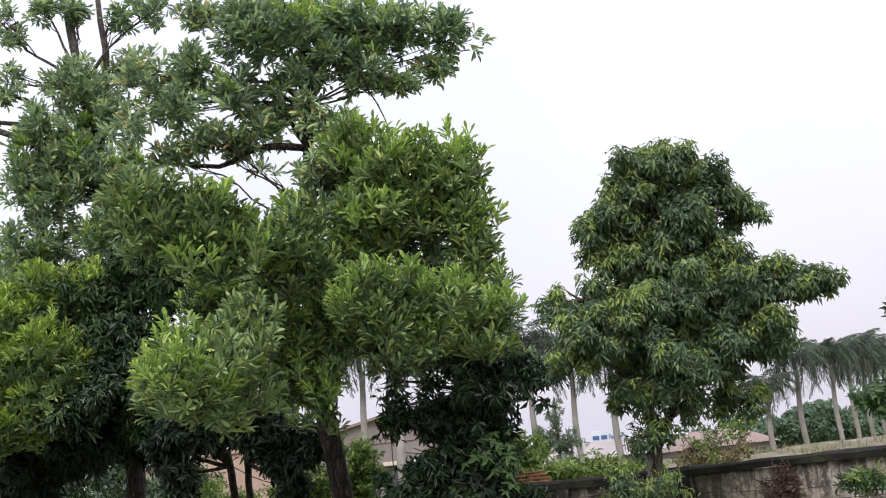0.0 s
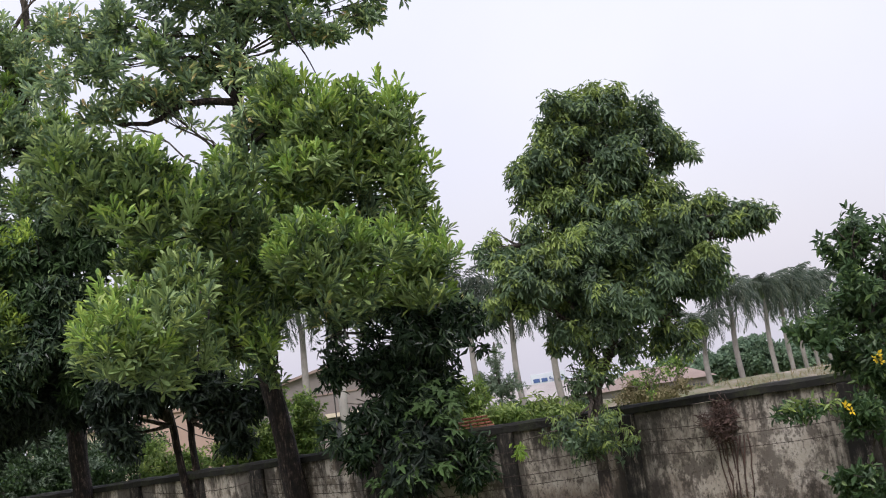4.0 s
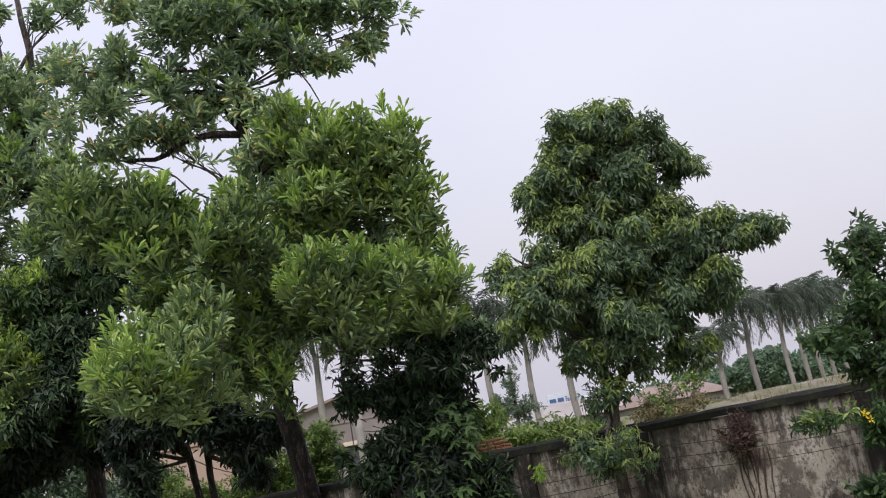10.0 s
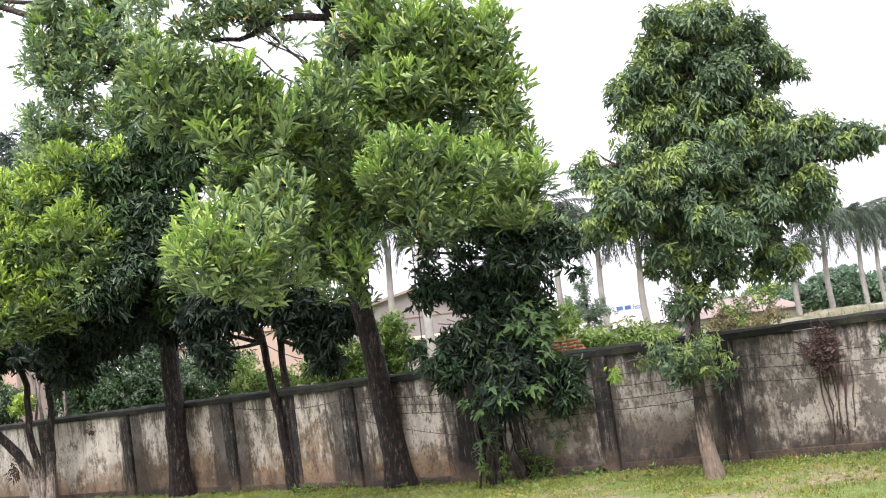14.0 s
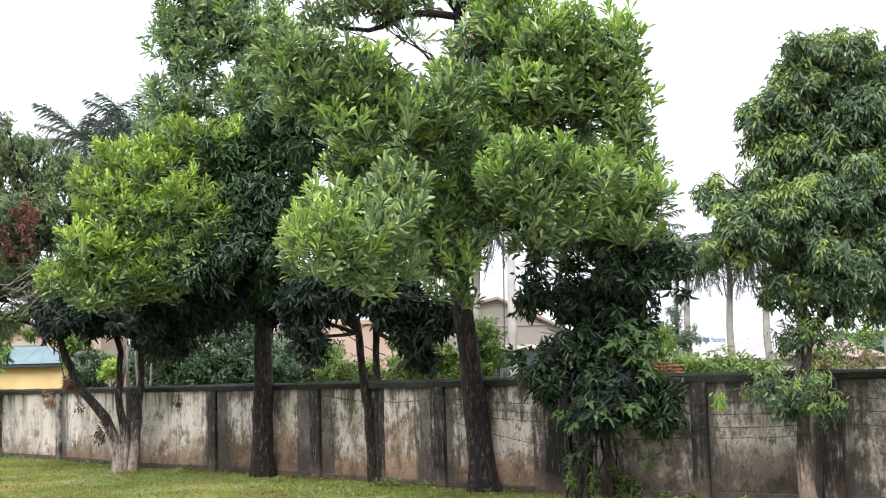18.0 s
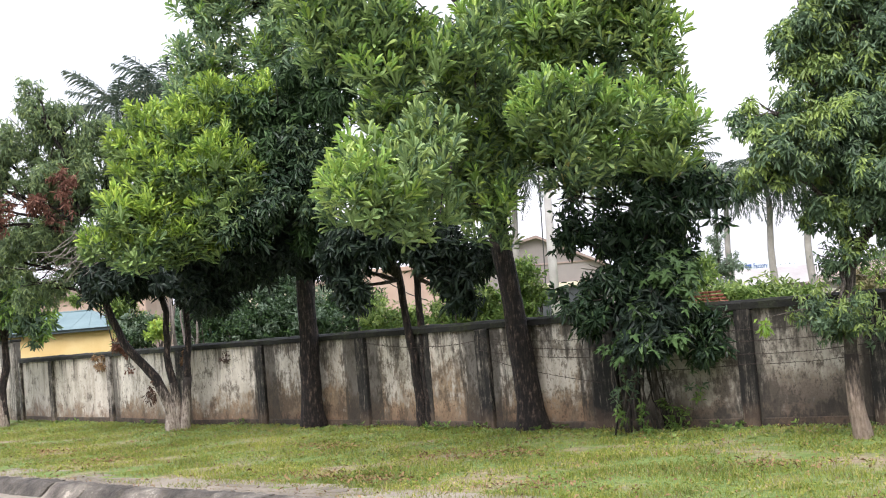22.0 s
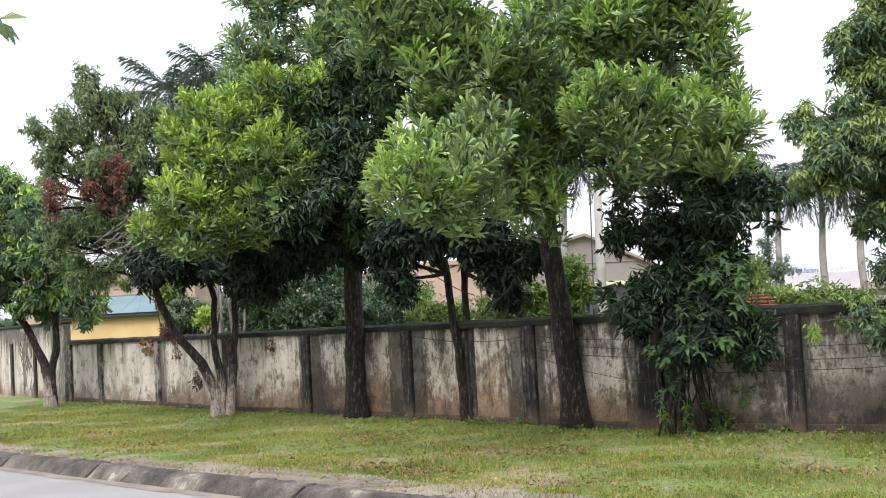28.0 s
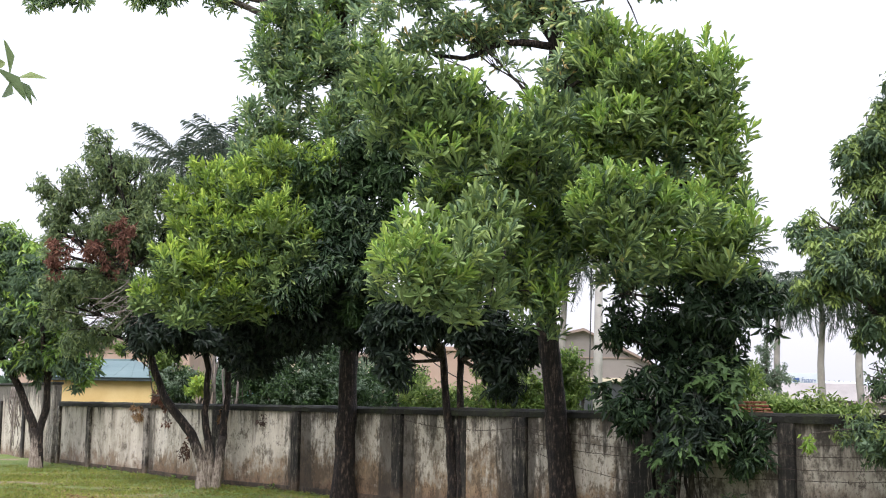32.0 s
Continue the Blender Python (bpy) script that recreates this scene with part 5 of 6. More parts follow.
def tree_tri():
    root = thing("tree", (-4.93, 27.1, 0), "three-stemmed tree with a whitewashed foot and a drooping crown, partly dead", "tree", "trees on the verge")
    trunk_part(root, [(-4.95, 27.1, -0.1), (-4.98, 27.1, 0.5), (-5.25, 27.1, 1.15), (-5.85, 27.1, 1.9), (-6.15, 27.1, 2.7), (-6.45, 27.1, 3.4), (-6.9, 27.1, 4.6)], 0.125, 0.05, BARK_DARK, 0.1, 12, wash=0.66)
    trunk_part(root, [(-4.85, 27.12, -0.1), (-4.85, 27.12, 0.7), (-4.98, 27.12, 1.6), (-4.92, 27.12, 2.5), (-5.2, 27.1, 3.4)], 0.10, 0.05, BARK_DARK, 0.1, 10, wash=0.72)
    trunk_part(root, [(-4.70, 27.1, -0.1), (-4.62, 27.1, 0.8), (-4.52, 27.1, 1.7), (-4.50, 27.1, 2.6)], 0.10, 0.06, BARK_DARK, 0.1, 10, wash=0.80)
    crown = [(-7.52, 27.00, 6.26, 0.86, 0.90), (-7.48, 27.00, 7.36, 0.30, 0.60), (-8.55, 27.00, 6.32, 0.36, 0.28), (-6.52, 27.30, 5.76, 0.61, 0.73), (-6.94, 27.20, 6.87, 0.48, 0.48), (-6.95, 27.00, 5.38, 1.0, 0.68), (-7.12, 27.00, 4.27, 0.68, 0.50), (-8.28, 27.00, 5.45, 0.48, 0.55), (-6.43, 27.50, 6.28, 0.70, 0.58)]
    crown += [(-7.99, 27.50, 4.35, 0.70, 0.60), (-6.65, 27.20, 4.20, 0.55, 0.55)]
    crown += [(-8.09, 27.40, 3.89, 0.61, 0.73), (-7.21, 27.60, 4.35, 0.74, 0.55), (-6.35, 27.00, 3.77, 0.60, 0.54), (-7.56, 27.60, 3.26, 0.67, 0.49), (-6.74, 27.80, 5.09, 0.56, 0.56), (-6.08, 28.00, 5.45, 0.56, 0.75)]
    under = [(-5.38, 26.50, 3.40, 1.20, 0.50), (-4.09, 26.50, 2.95, 0.66, 0.40)]
    dead = [(-8.03, 26.20, 4.87, 0.26, 0.35), (-7.71, 26.20, 5.11, 0.14, 0.29), (-7.17, 26.00, 4.92, 0.32, 0.25), (-6.64, 26.00, 5.18, 0.32, 0.40), (-6.66, 26.00, 4.60, 0.25, 0.35), (-6.95, 26.00, 4.68, 0.18, 0.23), (-8.00, 26.20, 4.49, 0.14, 0.16)]
    limbs(root, [(-6.2, 27.1, 2.9), (-6.8, 27.1, 4.4), (-5.1, 27.1, 3.0), (-4.5, 27.1, 2.4)], crown + under + dead, BARK_DARK, 0.06, 73)
    foliage(root, "crown", crown, "droop", LEAF_GREY, 48, 0.8, 80, 101, 0.35, 0.3)
    foliage(root, "crown", under, "droop", LEAF_DARK_SHADED, 36, 1.2, 40, 102, label="hanging leaves coloured dark for the shade under the crown")
    foliage(root, "dead_leaves", dead, "droop", LEAF_DEAD, 15, 0.8, 0, 103, hollow=0.1, label="red-brown withered leaves")
    rng = np.random.default_rng(104)
    for k in range(36):
        a = Vector((-5.9 + rng.uniform(-0.9, 0.9), 26.2, 3.85 + rng.uniform(-0.35, 0.5)))
        b = a + Vector((rng.uniform(-1.1, -0.2), rng.uniform(-0.6, 0.1), rng.uniform(-0.7, 0.15)))
        line = bent(a, b, 5, 0.15, -0.1, k)
        part("bare_twig", tubes_mesh("bare_twig", [(line, taper(line, 0.013, 0.004))], 5), TWIG, root, "grey leafless twig")
    hung = [(-6.08, 27.5, 1.88, 0.26, 0.10), (-5.86, 27.5, 1.66, 0.17, 0.16), (-5.80, 27.4, 1.38, 0.10, 0.14)]
    limbs(root, [(-5.9, 27.1, 1.95)], hung, TWIG, 0.018, 106, 6)
    foliage(root, "dead_leaves", hung, "small", LEAF_DEAD, 24, 0.9, 0, 107, hollow=0.1, label="dried brown leaves on a broken branch")
    foliage(root, "dead_leaves", [(-5.30, 26.85, 0.84, 0.10, 0.22)], "droop", LEAF_WITHERED, 60, 0.7, 0, 105, hollow=0.1, label="withered bunch hanging at the fork")


tree_dark()
tree_big()
tree_twin()
bush_tree()
tree_right()
tree_edge()
tree_left()
tree_tri()


def tree_near():
    """Street tree on the near pavement, of which one twig hangs into view."""
    root = thing("tree", (-4.6, 4.2, 0), "street tree on the near pavement with an overhanging leafy twig", "tree", "trees on the near side")
    trunk_part(root, [(-4.6, 4.2, -0.1), (-4.6, 4.2, 1.5), (-4.5, 4.25, 3.0), (-4.3, 4.4, 4.4)], 0.16, 0.08, BARK_GREY, 0.3, 12)
    line = bent((-4.5, 4.3, 3.3), (-2.27, 6.4, 3.50), 8, 0.12, 0.15, 2)
    part("limb", tubes_mesh("limb", [(line, taper(line, 0.05, 0.006))], 8, 0.15), BARK_GREY, root)
    lobes = [(-4.4, 4.4, 4.9, 1.0, 0.8), (-5.0, 4.0, 4.4, 0.8, 0.6), (-3.7, 4.9, 4.5, 0.6, 0.4)]
    limbs(root, [(-4.4, 4.3, 3.6)], lobes, BARK_GREY, 0.06, 83)
    foliage(root, "crown", lobes, "whorl", LEAF_BRIGHT, 45, 1.0, 0, 111)
    rng = np.random.default_rng(112)
    v, s, l = leaf_arrays(np.array([(-2.20, 6.4, 3.47), (-2.30, 6.3, 3.52)]), np.array([(0.9, 0.0, 0.05), (0.6, 0.2, 0.3)]), "large", 1.0, rng)
    part("overhanging_leaves", np_mesh("overhanging_leaves", v, s, l), LEAF_GREY, root)


tree_near()


# ---- behind the wall ----
def shrubs():
    lobes = [(-2.69, 32.00, 2.23, 1.14, 0.64), (-3.84, 32.00, 2.01, 0.71, 0.50), (-1.93, 31.00, 1.98, 0.69, 0.48), (-0.14, 29.00, 1.88, 0.77, 0.39), (-0.66, 30.00, 2.24, 0.47, 0.40), (1.37, 28.00, 1.98, 0.75, 0.37), (1.10, 30.00, 2.62, 0.40, 0.40), (2.67, 27.00, 2.45, 0.54, 0.72), (2.04, 27.00, 2.00, 0.48, 0.48), (-7.35, 36.00, 2.27, 0.72, 0.48), (-8.23, 38.00, 3.34, 0.68, 0.68), (-6.01, 38.00, 3.73, 0.76, 0.68), (5.64, 24.00, 2.41, 0.53, 0.37), (6.25, 23.00, 1.85, 0.82, 0.22), (4.93, 24.00, 2.03, 0.53, 0.37), (7.11, 23.00, 1.75, 0.51, 0.20)]
    lobes += [(5.25, 24.20, 1.95, 0.45, 0.32), (2.75, 27.00, 2.26, 0.48, 0.72), (2.38, 28.00, 1.75, 0.50, 0.50), (1.58, 27.00, 2.27, 0.60, 0.60), (-1.30, 33.00, 2.53, 0.88, 0.59), (-4.65, 34.00, 2.73, 0.91, 0.60), (-3.43, 34.00, 2.97, 0.91, 0.76)]
    for k, lobe in enumerate(lobes):
        x, y, z, r, h = lobe
        dark = k in (0, 1, 2, 9, 11, 20, 21, 22)
        root = thing("shrub", (x, y, 0), "dark leafy shrub behind the wall" if dark else "bright leafy shrub behind the wall", "shrub", "shrubs behind the wall")
        for j in range(5):
            line = bent((x + 0.1 * j - 0.2, y, -0.1), (x + (j - 2) * r * 0.35, y + 0.1, z), 5, 0.15, 0, k + j)
            part("stem", tubes_mesh("stem", [(line, taper(line, 0.035, 0.012))], 6), BARK_GREY, root)
        body = [lobe, (x, y + 0.2, z * 0.55, r * 0.9, z * 0.5)]
        foliage(root, "leaves", body, "small", LEAF_CREEPER if dark else LEAF_FAR, 36, 1.2 + 0.012 * (y - 24), 0, 120 + k, tips=LEAF_PALE if dark else LEAF_OLIVE, share=0.55)


shrubs()


def slim_tree():
    root = thing("tree", (8.7, 34.0, 0), "slender grey-green tree with fine sparse leaves", "tree", "trees behind the wall")
    trunk_part(root, [(8.7, 34, -0.1), (8.68, 34, 1.5), (8.7, 34, 3.9)], 0.06, 0.02, BARK_GREY, 0.2, 8)
    lobes = [(8.69, 34.00, 3.39, 0.30, 0.60), (8.38, 34.00, 2.72, 0.50, 0.42), (8.93, 34.00, 2.67, 0.45, 0.38), (8.7, 34.0, 1.9, 0.6, 0.5)]
    limbs(root, [(8.68, 34, 1.8), (8.69, 34, 2.6)], lobes, BARK_GREY, 0.025, 93)
    foliage(root, "crown", lobes, "small", LEAF_PALE, 80, 0.85, 0, 141, hollow=0.1)


slim_tree()


def dry_bush():
    root = thing("shrub", (12.4, 32.0, 0), "half-dry yellowish shrub behind the wall", "shrub", "shrubs behind the wall")
    lobes = [(12.64, 32.00, 2.44, 0.78, 0.31), (12.07, 32.00, 2.00, 0.55, 0.35), (13.3, 32.00, 2.62, 0.45, 0.23)]
    limbs(root, [(12.4, 32.0, 0.0), (12.5, 32.0, 0.4)], lobes, TWIG, 0.04, 97, 8)
    foliage(root, "leaves", lobes, "shrub", LEAF_FAR, 10, 0.6, 0, 142, hollow=0.15, tips=LEAF_YELLOW, share=0.4)
    foliage(root, "dry_leaves", [(11.7, 32.2, 1.9, 0.6, 0.4), (12.6, 32.2, 1.8, 0.9, 0.4)], "small", STRAW, 42, 1.1, 0, 143, hollow=0.1)


dry_bush()


def bare_saplings():
    """Leafless stems and a yellow-leaved shoot seen between the trunks."""
    root = thing("sapling", (-6.0, 35.0, 0), "leafless grey saplings with a few yellow leaves behind the wall", "sapling")
    rng = np.random.default_rng(151)
    for k in range(7):
        a = Vector((-5.9 + rng.uniform(-0.9, 0.7), 35.0, 0))
        line = bent(a, a + Vector((rng.uniform(-0.7, 0.7), 0, rng.uniform(2.6, 4.2))), 7, 0.2, 0, k)
        part("stem", tubes_mesh("stem", [(line, taper(line, 0.06, 0.02))], 6), TWIG, root)
    foliage(root, "leaves", [(-6.55, 34.6, 2.25, 0.35, 0.30)], "shrub", LEAF_YELLOW, 26, 1.0, 0, 152, hollow=0.1)


bare_saplings()


def olive_tree():
    """A loose olive-green tree between the outbuilding and the stems."""
    root = thing("tree", (-8.2, 39.0, 0), "loose olive-green tree with thin leaves behind the wall", "tree", "trees behind the wall")
    trunk_part(root, [(-8.2, 39.0, -0.1), (-8.22, 39.0, 1.4), (-8.35, 39.0, 2.8)], 0.07, 0.03, BARK_GREY, 0.2, 8)
    lobes = [(-9.5, 39.0, 3.45, 0.60, 0.28), (-8.8, 39.0, 3.45, 0.55, 0.38), (-8.35, 39.0, 3.2, 0.5, 0.55), (-8.0, 39.0, 2.65, 0.45, 0.5), (-7.5, 39.0, 2.4, 0.35, 0.4)]
    limbs(root, [(-8.21, 39.0, 1.2), (-8.3, 39.0, 2.2)], lobes, BARK_GREY, 0.03, 95)
    foliage(root, "crown", lobes, "small", LEAF_FAR, 22, 1.1, 0, 146, hollow=0.1, tips=LEAF_OLIVE, share=0.6)


olive_tree()


FROND_CACHE = {}


def frond_mesh(kind, length, droop):
    """One feather leaf: a bowed rib with two rows of hanging leaflets, along +x."""
    if kind in FROND_CACHE:
        return FROND_CACHE[kind]
    rng = np.random.default_rng(kind)
    n, verts, sizes, loops = 40, [], [], []
    rib = []
    for i in range(n + 1):
        t = i / n
        rib.append(np.array([length * (t - 0.16 * droop * t * t), 0, length * (0.42 * t - droop * 0.62 * t * t)]))
    for i in range(n):
        for w0, w1 in (((0, 0.02, 0), (0, -0.02, 0)),):
            b = len(verts)
            verts += [rib[i] + w0, rib[i] + w1, rib[i + 1] + w1, rib[i + 1] + w0]
            loops += [b, b + 1, b + 2, b + 3]
            sizes.append(4)
    for i in range(6, n + 1):
        t = i / n
        ln = length * 0.26 * math.sin(math.pi * min(1, 0.12 + t * 0.86)) ** 0.6
        for side in (-1, 1):
            d = unit(np.array([0.55 + 0.15 * rng.normal(), side * (0.75 + 0.2 * rng.normal()), 0.25 - 0.8 * rng.uniform()]))
            end = rib[i] + d * ln + np.array([0, 0, -0.45 * ln])
            mid = rib[i] + d * ln * 0.55
            w = np.array([0.024, 0, 0.010]) * length / 3
            b = len(verts)
            verts += [rib[i] - w, rib[i] + w, mid + w, mid - w, end]
            loops += [b, b + 1, b + 2, b + 3, b + 3, b + 2, b + 4]
            sizes += [4, 3]
    me = np_mesh("frond", verts, sizes, loops)
    me.materials.append(LEAF_PALM)
    FROND_CACHE[kind] = me
    return me


def palm(x, y, crown_z, spread, seed, raised=12, label="royal palm with a smooth pale trunk and feathery grey-green crown"):
    rng = np.random.default_rng(seed)
    phase = rng.uniform(0, 6.28)
    root = thing("palm_tree", (x, y, 0), label, "palm tree", "palms behind the wall")
    r = 0.10 + 0.047 * spread / 3
    line = [(x + 0.06 * math.sin(k), y, crown_z * 0.86 * k / 8 - 0.1 * (k == 0)) for k in range(9)]
    part("trunk", tubes_mesh("trunk", [(line, [r * s for s in (1.25, 1.1, 1.08, 1.1, 1.1, 1.05, 0.98, 0.9, 0.8)])], 12, 0.04), PALM_TRUNK, root)
    part("crownshaft", tubes_mesh("crownshaft", [([(x, y, crown_z * 0.855), (x, y, crown_z * 0.93), (x, y, crown_z)], [r * 0.85, r * 0.8, r * 0.35])], 10), CROWNSHAFT, root)
    for k in range(32):
        age = k / 31
        kind = 300 + int(age * 3.99)
        ob = new("frond", frond_mesh(kind, 3.0, (0.5, 0.95, 1.35, 1.75)[int(age * 3.99)]))
        ob.parent = root
        ob.matrix_parent_inverse = root.matrix_basis.inverted()
        ob.matrix_basis = Matrix.Translation((x, y, crown_z - 0.1)) @ Euler((0, radians(-raised + (42 + raised) * age + rng.uniform(-8, 8)), phase + k * 2.4 + rng.uniform(-0.4, 0.4)), "XYZ").to_matrix().to_4x4() @ Matrix.Scale(spread / 3 * rng.uniform(0.85, 1.1), 4)
    return root


# nearer the end of the row the crowns stand lower against the sky
palm(4.80, 50.0, 7.7, 2.0, 1)
palm(13.8, 60.0, 8.7, 2.4, 2)
palm(15.6, 59.0, 7.6, 2.3, 3)
palm(15.25, 51.0, 6.7, 2.1, 4)
palm(16.45, 50.0, 6.7, 2.1, 5)
palm(25.6, 60.0, 5.2, 1.8, 6)
palm(28.2, 62.0, 6.6, 2.3, 7)
palm(36.3, 75.0, 7.6, 2.6, 8)
palm(39.9, 80.0, 7.9, 2.7, 9)
palm(43.4, 85.0, 8.1, 2.8, 10)
palm(46.9, 90.0, 8.4, 2.9, 13)
palm(50.6, 95.0, 8.7, 3.0, 14)
palm(-10.45, 50.0, 11.25, 2.6, 11, 34)
palm(-8.3, 50.0, 11.6, 2.5, 12, 34)


def annex():
    root = thing("outbuilding", (-11.5, 42.0, 0), "low yellow-rendered outbuilding with a teal sheet-metal hip roof", "building")
    part("wall", soft_box((-13.3, 42.0, 0), (-9.45, 47.0, 2.45), None, 0.01), YELLOW_WALL, root)
    part("fascia", soft_box((-13.5, 41.75, 2.45), (-9.25, 47.2, 2.56), None, 0.01), TEAL_DARK, root)
    bm = bmesh.new()
    lo = [bm.verts.new(p) for p in ((-13.55, 41.7, 2.56), (-9.2, 41.7, 2.56), (-9.2, 47.25, 2.56), (-13.55, 47.25, 2.56))]
    hi = [bm.verts.new(p) for p in ((-12.4, 44.4, 3.20), (-10.6, 44.4, 3.20))]
    for f in ((lo[0], lo[1], hi[1], hi[0]), (lo[1], lo[2], hi[1]), (lo[2], lo[3], hi[0], hi[1]), (lo[3], lo[0], hi[0]), (lo[3], lo[2], lo[1], lo[0])):
        bm.faces.new(f)
    roof = part("roof", bm, TEAL_SHEET, root)
    for k in range(7):
        x = -13.2 + 0.62 * k
        top = Vector((min(max(x, -12.4), -10.6), 44.4, 3.215))
        part("roof_seam", tubes_mesh("roof_seam", [([(x, 41.7, 2.572), top], [0.004, 0.004])], 4), TEAL_SHEET, roof)
    part("ridge_cap", tubes_mesh("ridge_cap", [([(-12.4, 44.4, 3.21), (-10.6, 44.4, 3.21)], [0.035, 0.035])], 6), TEAL_SHEET, roof)


annex()


def gable_house():
    root = thing("house", (8.6, 80.0, 0), "grey rendered gable house with a brown roof edge", "house")
    bm = bmesh.new()
    back = Vector((0, 9.0, 0))
    prof = [(3.2, 0), (14.2, 0), (14.2, 3.75), (8.7, 6.40), (3.2, 5.15)]
    a = [bm.verts.new((x, 78.0, z)) for x, z in prof]
    b = [bm.verts.new(Vector((x, 78.0, z)) + back) for x, z in prof]
    bm.faces.new(a)
    bm.faces.new(b[::-1])
    for i in range(5):
        j = (i + 1) % 5
        if i not in (2, 3):
            bm.faces.new((a[j], a[i], b[i], b[j]))
    part("wall", bm, GABLE, root)
    for (x0, z0), (x1, z1), name in (((2.8, 5.04), (8.7, 6.40), "roof"), ((8.7, 6.40), (14.7, 3.50), "roof")):
        bm = bmesh.new()
        vs = []
        for dz in (0.0, 0.16):
            for end in (Vector((0, -0.35, 0)), back):
                for x, z in ((x0, z0), (x1, z1)):
                    vs.append(bm.verts.new(Vector((x, 78.0, z + dz)) + end))
        for f in ((0, 1, 3, 2), (4, 6, 7, 5), (0, 4, 5, 1), (2, 3, 7, 6), (0, 2, 6, 4), (1, 5, 7, 3)):
            bm.faces.new([vs[i] for i in f])
        bmesh.ops.recalc_face_normals(bm, faces=bm.faces[:])
        part(name, bm, ROOF_BROWN, root)
    window = part("window", soft_box((8.4, 77.9, 1.6), (11.2, 77.98, 3.22), None, 0), DARK_GLASS, root, "dark window opening")
    part("window_hood", soft_box((8.0, 77.6, 3.3), (11.8, 77.99, 3.55), None, 0.01), CREAM_WALL, window)
    part("string_course", soft_box((3.2, 77.93, 4.72), (13.0, 77.995, 4.82), None, 0.01), ROOF_BROWN, root)


gable_house()


def pink_house():
    root = thing("house", (0.2, 55.0, 0), "flat-roofed house with faded pink render", "house")
    part("wall", soft_box((-1.9, 55.0, 0), (2.2, 62.0, 4.1), None, 0.02), PINK_WALL, root)
    part("parapet", soft_box((-2.0, 54.9, 4.1), (2.3, 62.1, 4.3), None, 0.02), PINK_WALL, root)
    root = thing("house", (-4.6, 58.0, 0), "cream rendered house half hidden by shrubs", "house")
    part("wall", soft_box((-7.0, 58.0, 0), (-2.4, 64.0, 3.9), None, 0.02), CREAM_WALL, root)
    part("roof", soft_box((-7.2, 57.8, 3.9), (-2.2, 64.2, 4.1), None, 0.02), ROOF_BROWN, root)
    root = thing("house", (-16.0, 66.0, 0), "brick-red house behind the outbuilding", "house")
    part("wall", soft_box((-22.0, 66.0, 0), (-13.0, 74.0, 4.6), None, 0.02), PINK_WALL, root)
    part("roof", soft_box((-22.3, 65.7, 4.6), (-12.7, 74.3, 5.0), None, 0.05), ROOF_BROWN, root)
    fence = thing("fence_panel", (-5.7, 40.0, 0), "teal corrugated sheet fence panel", "fence")
    for k in range(8):
        part("sheet", soft_box((-6.1 + 0.11 * k, 40.0 + 0.03 * (k % 2), 0), (-6.0 + 0.11 * k, 40.04 + 0.03 * (k % 2), 2.55), None, 0.004), TEAL_FENCE, fence)


pink_house()


def utility_pole():
    root = thing("utility_pole", (5.55, 45.0, 0), "tapered concrete utility pole with slack black cables", "pole")
    part("pole", tubes_mesh("pole", [([(5.50, 45, -0.1), (5.55, 45, 4.0), (5.62, 45, 9.0)], [0.19, 0.16, 0.12])], 12), CONCRETE, root)
    part("cross_arm", soft_box((4.9, 44.95, 8.4), (6.3, 45.05, 8.5), None, 0.01), CONCRETE, root)
    strung("cable", (5.35, 44.85, 8.2), (5.2, 44.8, 2.2), 0.0, 0.022, CABLE, root, False, 1)
    strung("cable", (5.6, 44.9, 7.0), (9.8, 47.0, 3.2), 0.3, 0.02, CABLE, root, False, 2)
    strung("cable", (5.6, 45.0, 8.4), (60.0, 140.0, 8.0), 1.5, 0.03, CABLE, root, False, 3)
    strung("cable", (0.9, 40.0, 2.5), (-0.6, 39.0, 3.4), 0.1, 0.02, CABLE, root, False, 4)


utility_pole()


def text_mesh(body, size):
    cu = bpy.data.curves.new("lettering", "FONT")
    cu.body, cu.size, cu.extrude = body, size, 0.02
    ob = bpy.data.objects.new("lettering", cu)
    scene.collection.objects.link(ob)
    me = bpy.data.meshes.new_from_object(ob.evaluated_get(bpy.context.evaluated_depsgraph_get()))
    bpy.data.objects.remove(ob)
    return me


def far_sign():
    root = thing("sign", (47.2, 168.0, 0), "white board with blue lettering on a far roof", "sign")
    board = part("board", soft_box((44.9, 168.0, 4.55), (49.8, 168.15, 6.5), None, 0.02), WHITE_PAINT, root)
    letters = text_mesh("Factory", 0.95)
    ob = part("lettering", letters, BLUE_PAINT, board, "blue lettering")
    ob.matrix_basis = Matrix.Translation((47.45, 167.96, 5.28)) @ Euler((radians(90), 0, 0)).to_matrix().to_4x4() @ Matrix.Diagonal((0.66, 1, 1, 1))
    for x0, x1 in ((45.2, 46.1), (46.35, 47.2)):
        part("bar", soft_box((x0, 167.93, 5.34), (x1, 167.99, 5.86), None, 0.02), BLUE_PAINT, board, "unreadable blue word")
    for x in (45.3, 49.3):
        part("post", soft_box((x, 168.2, 0), (x + 0.15, 168.35, 4.6), None, 0.01), CONCRETE, root)


far_sign()


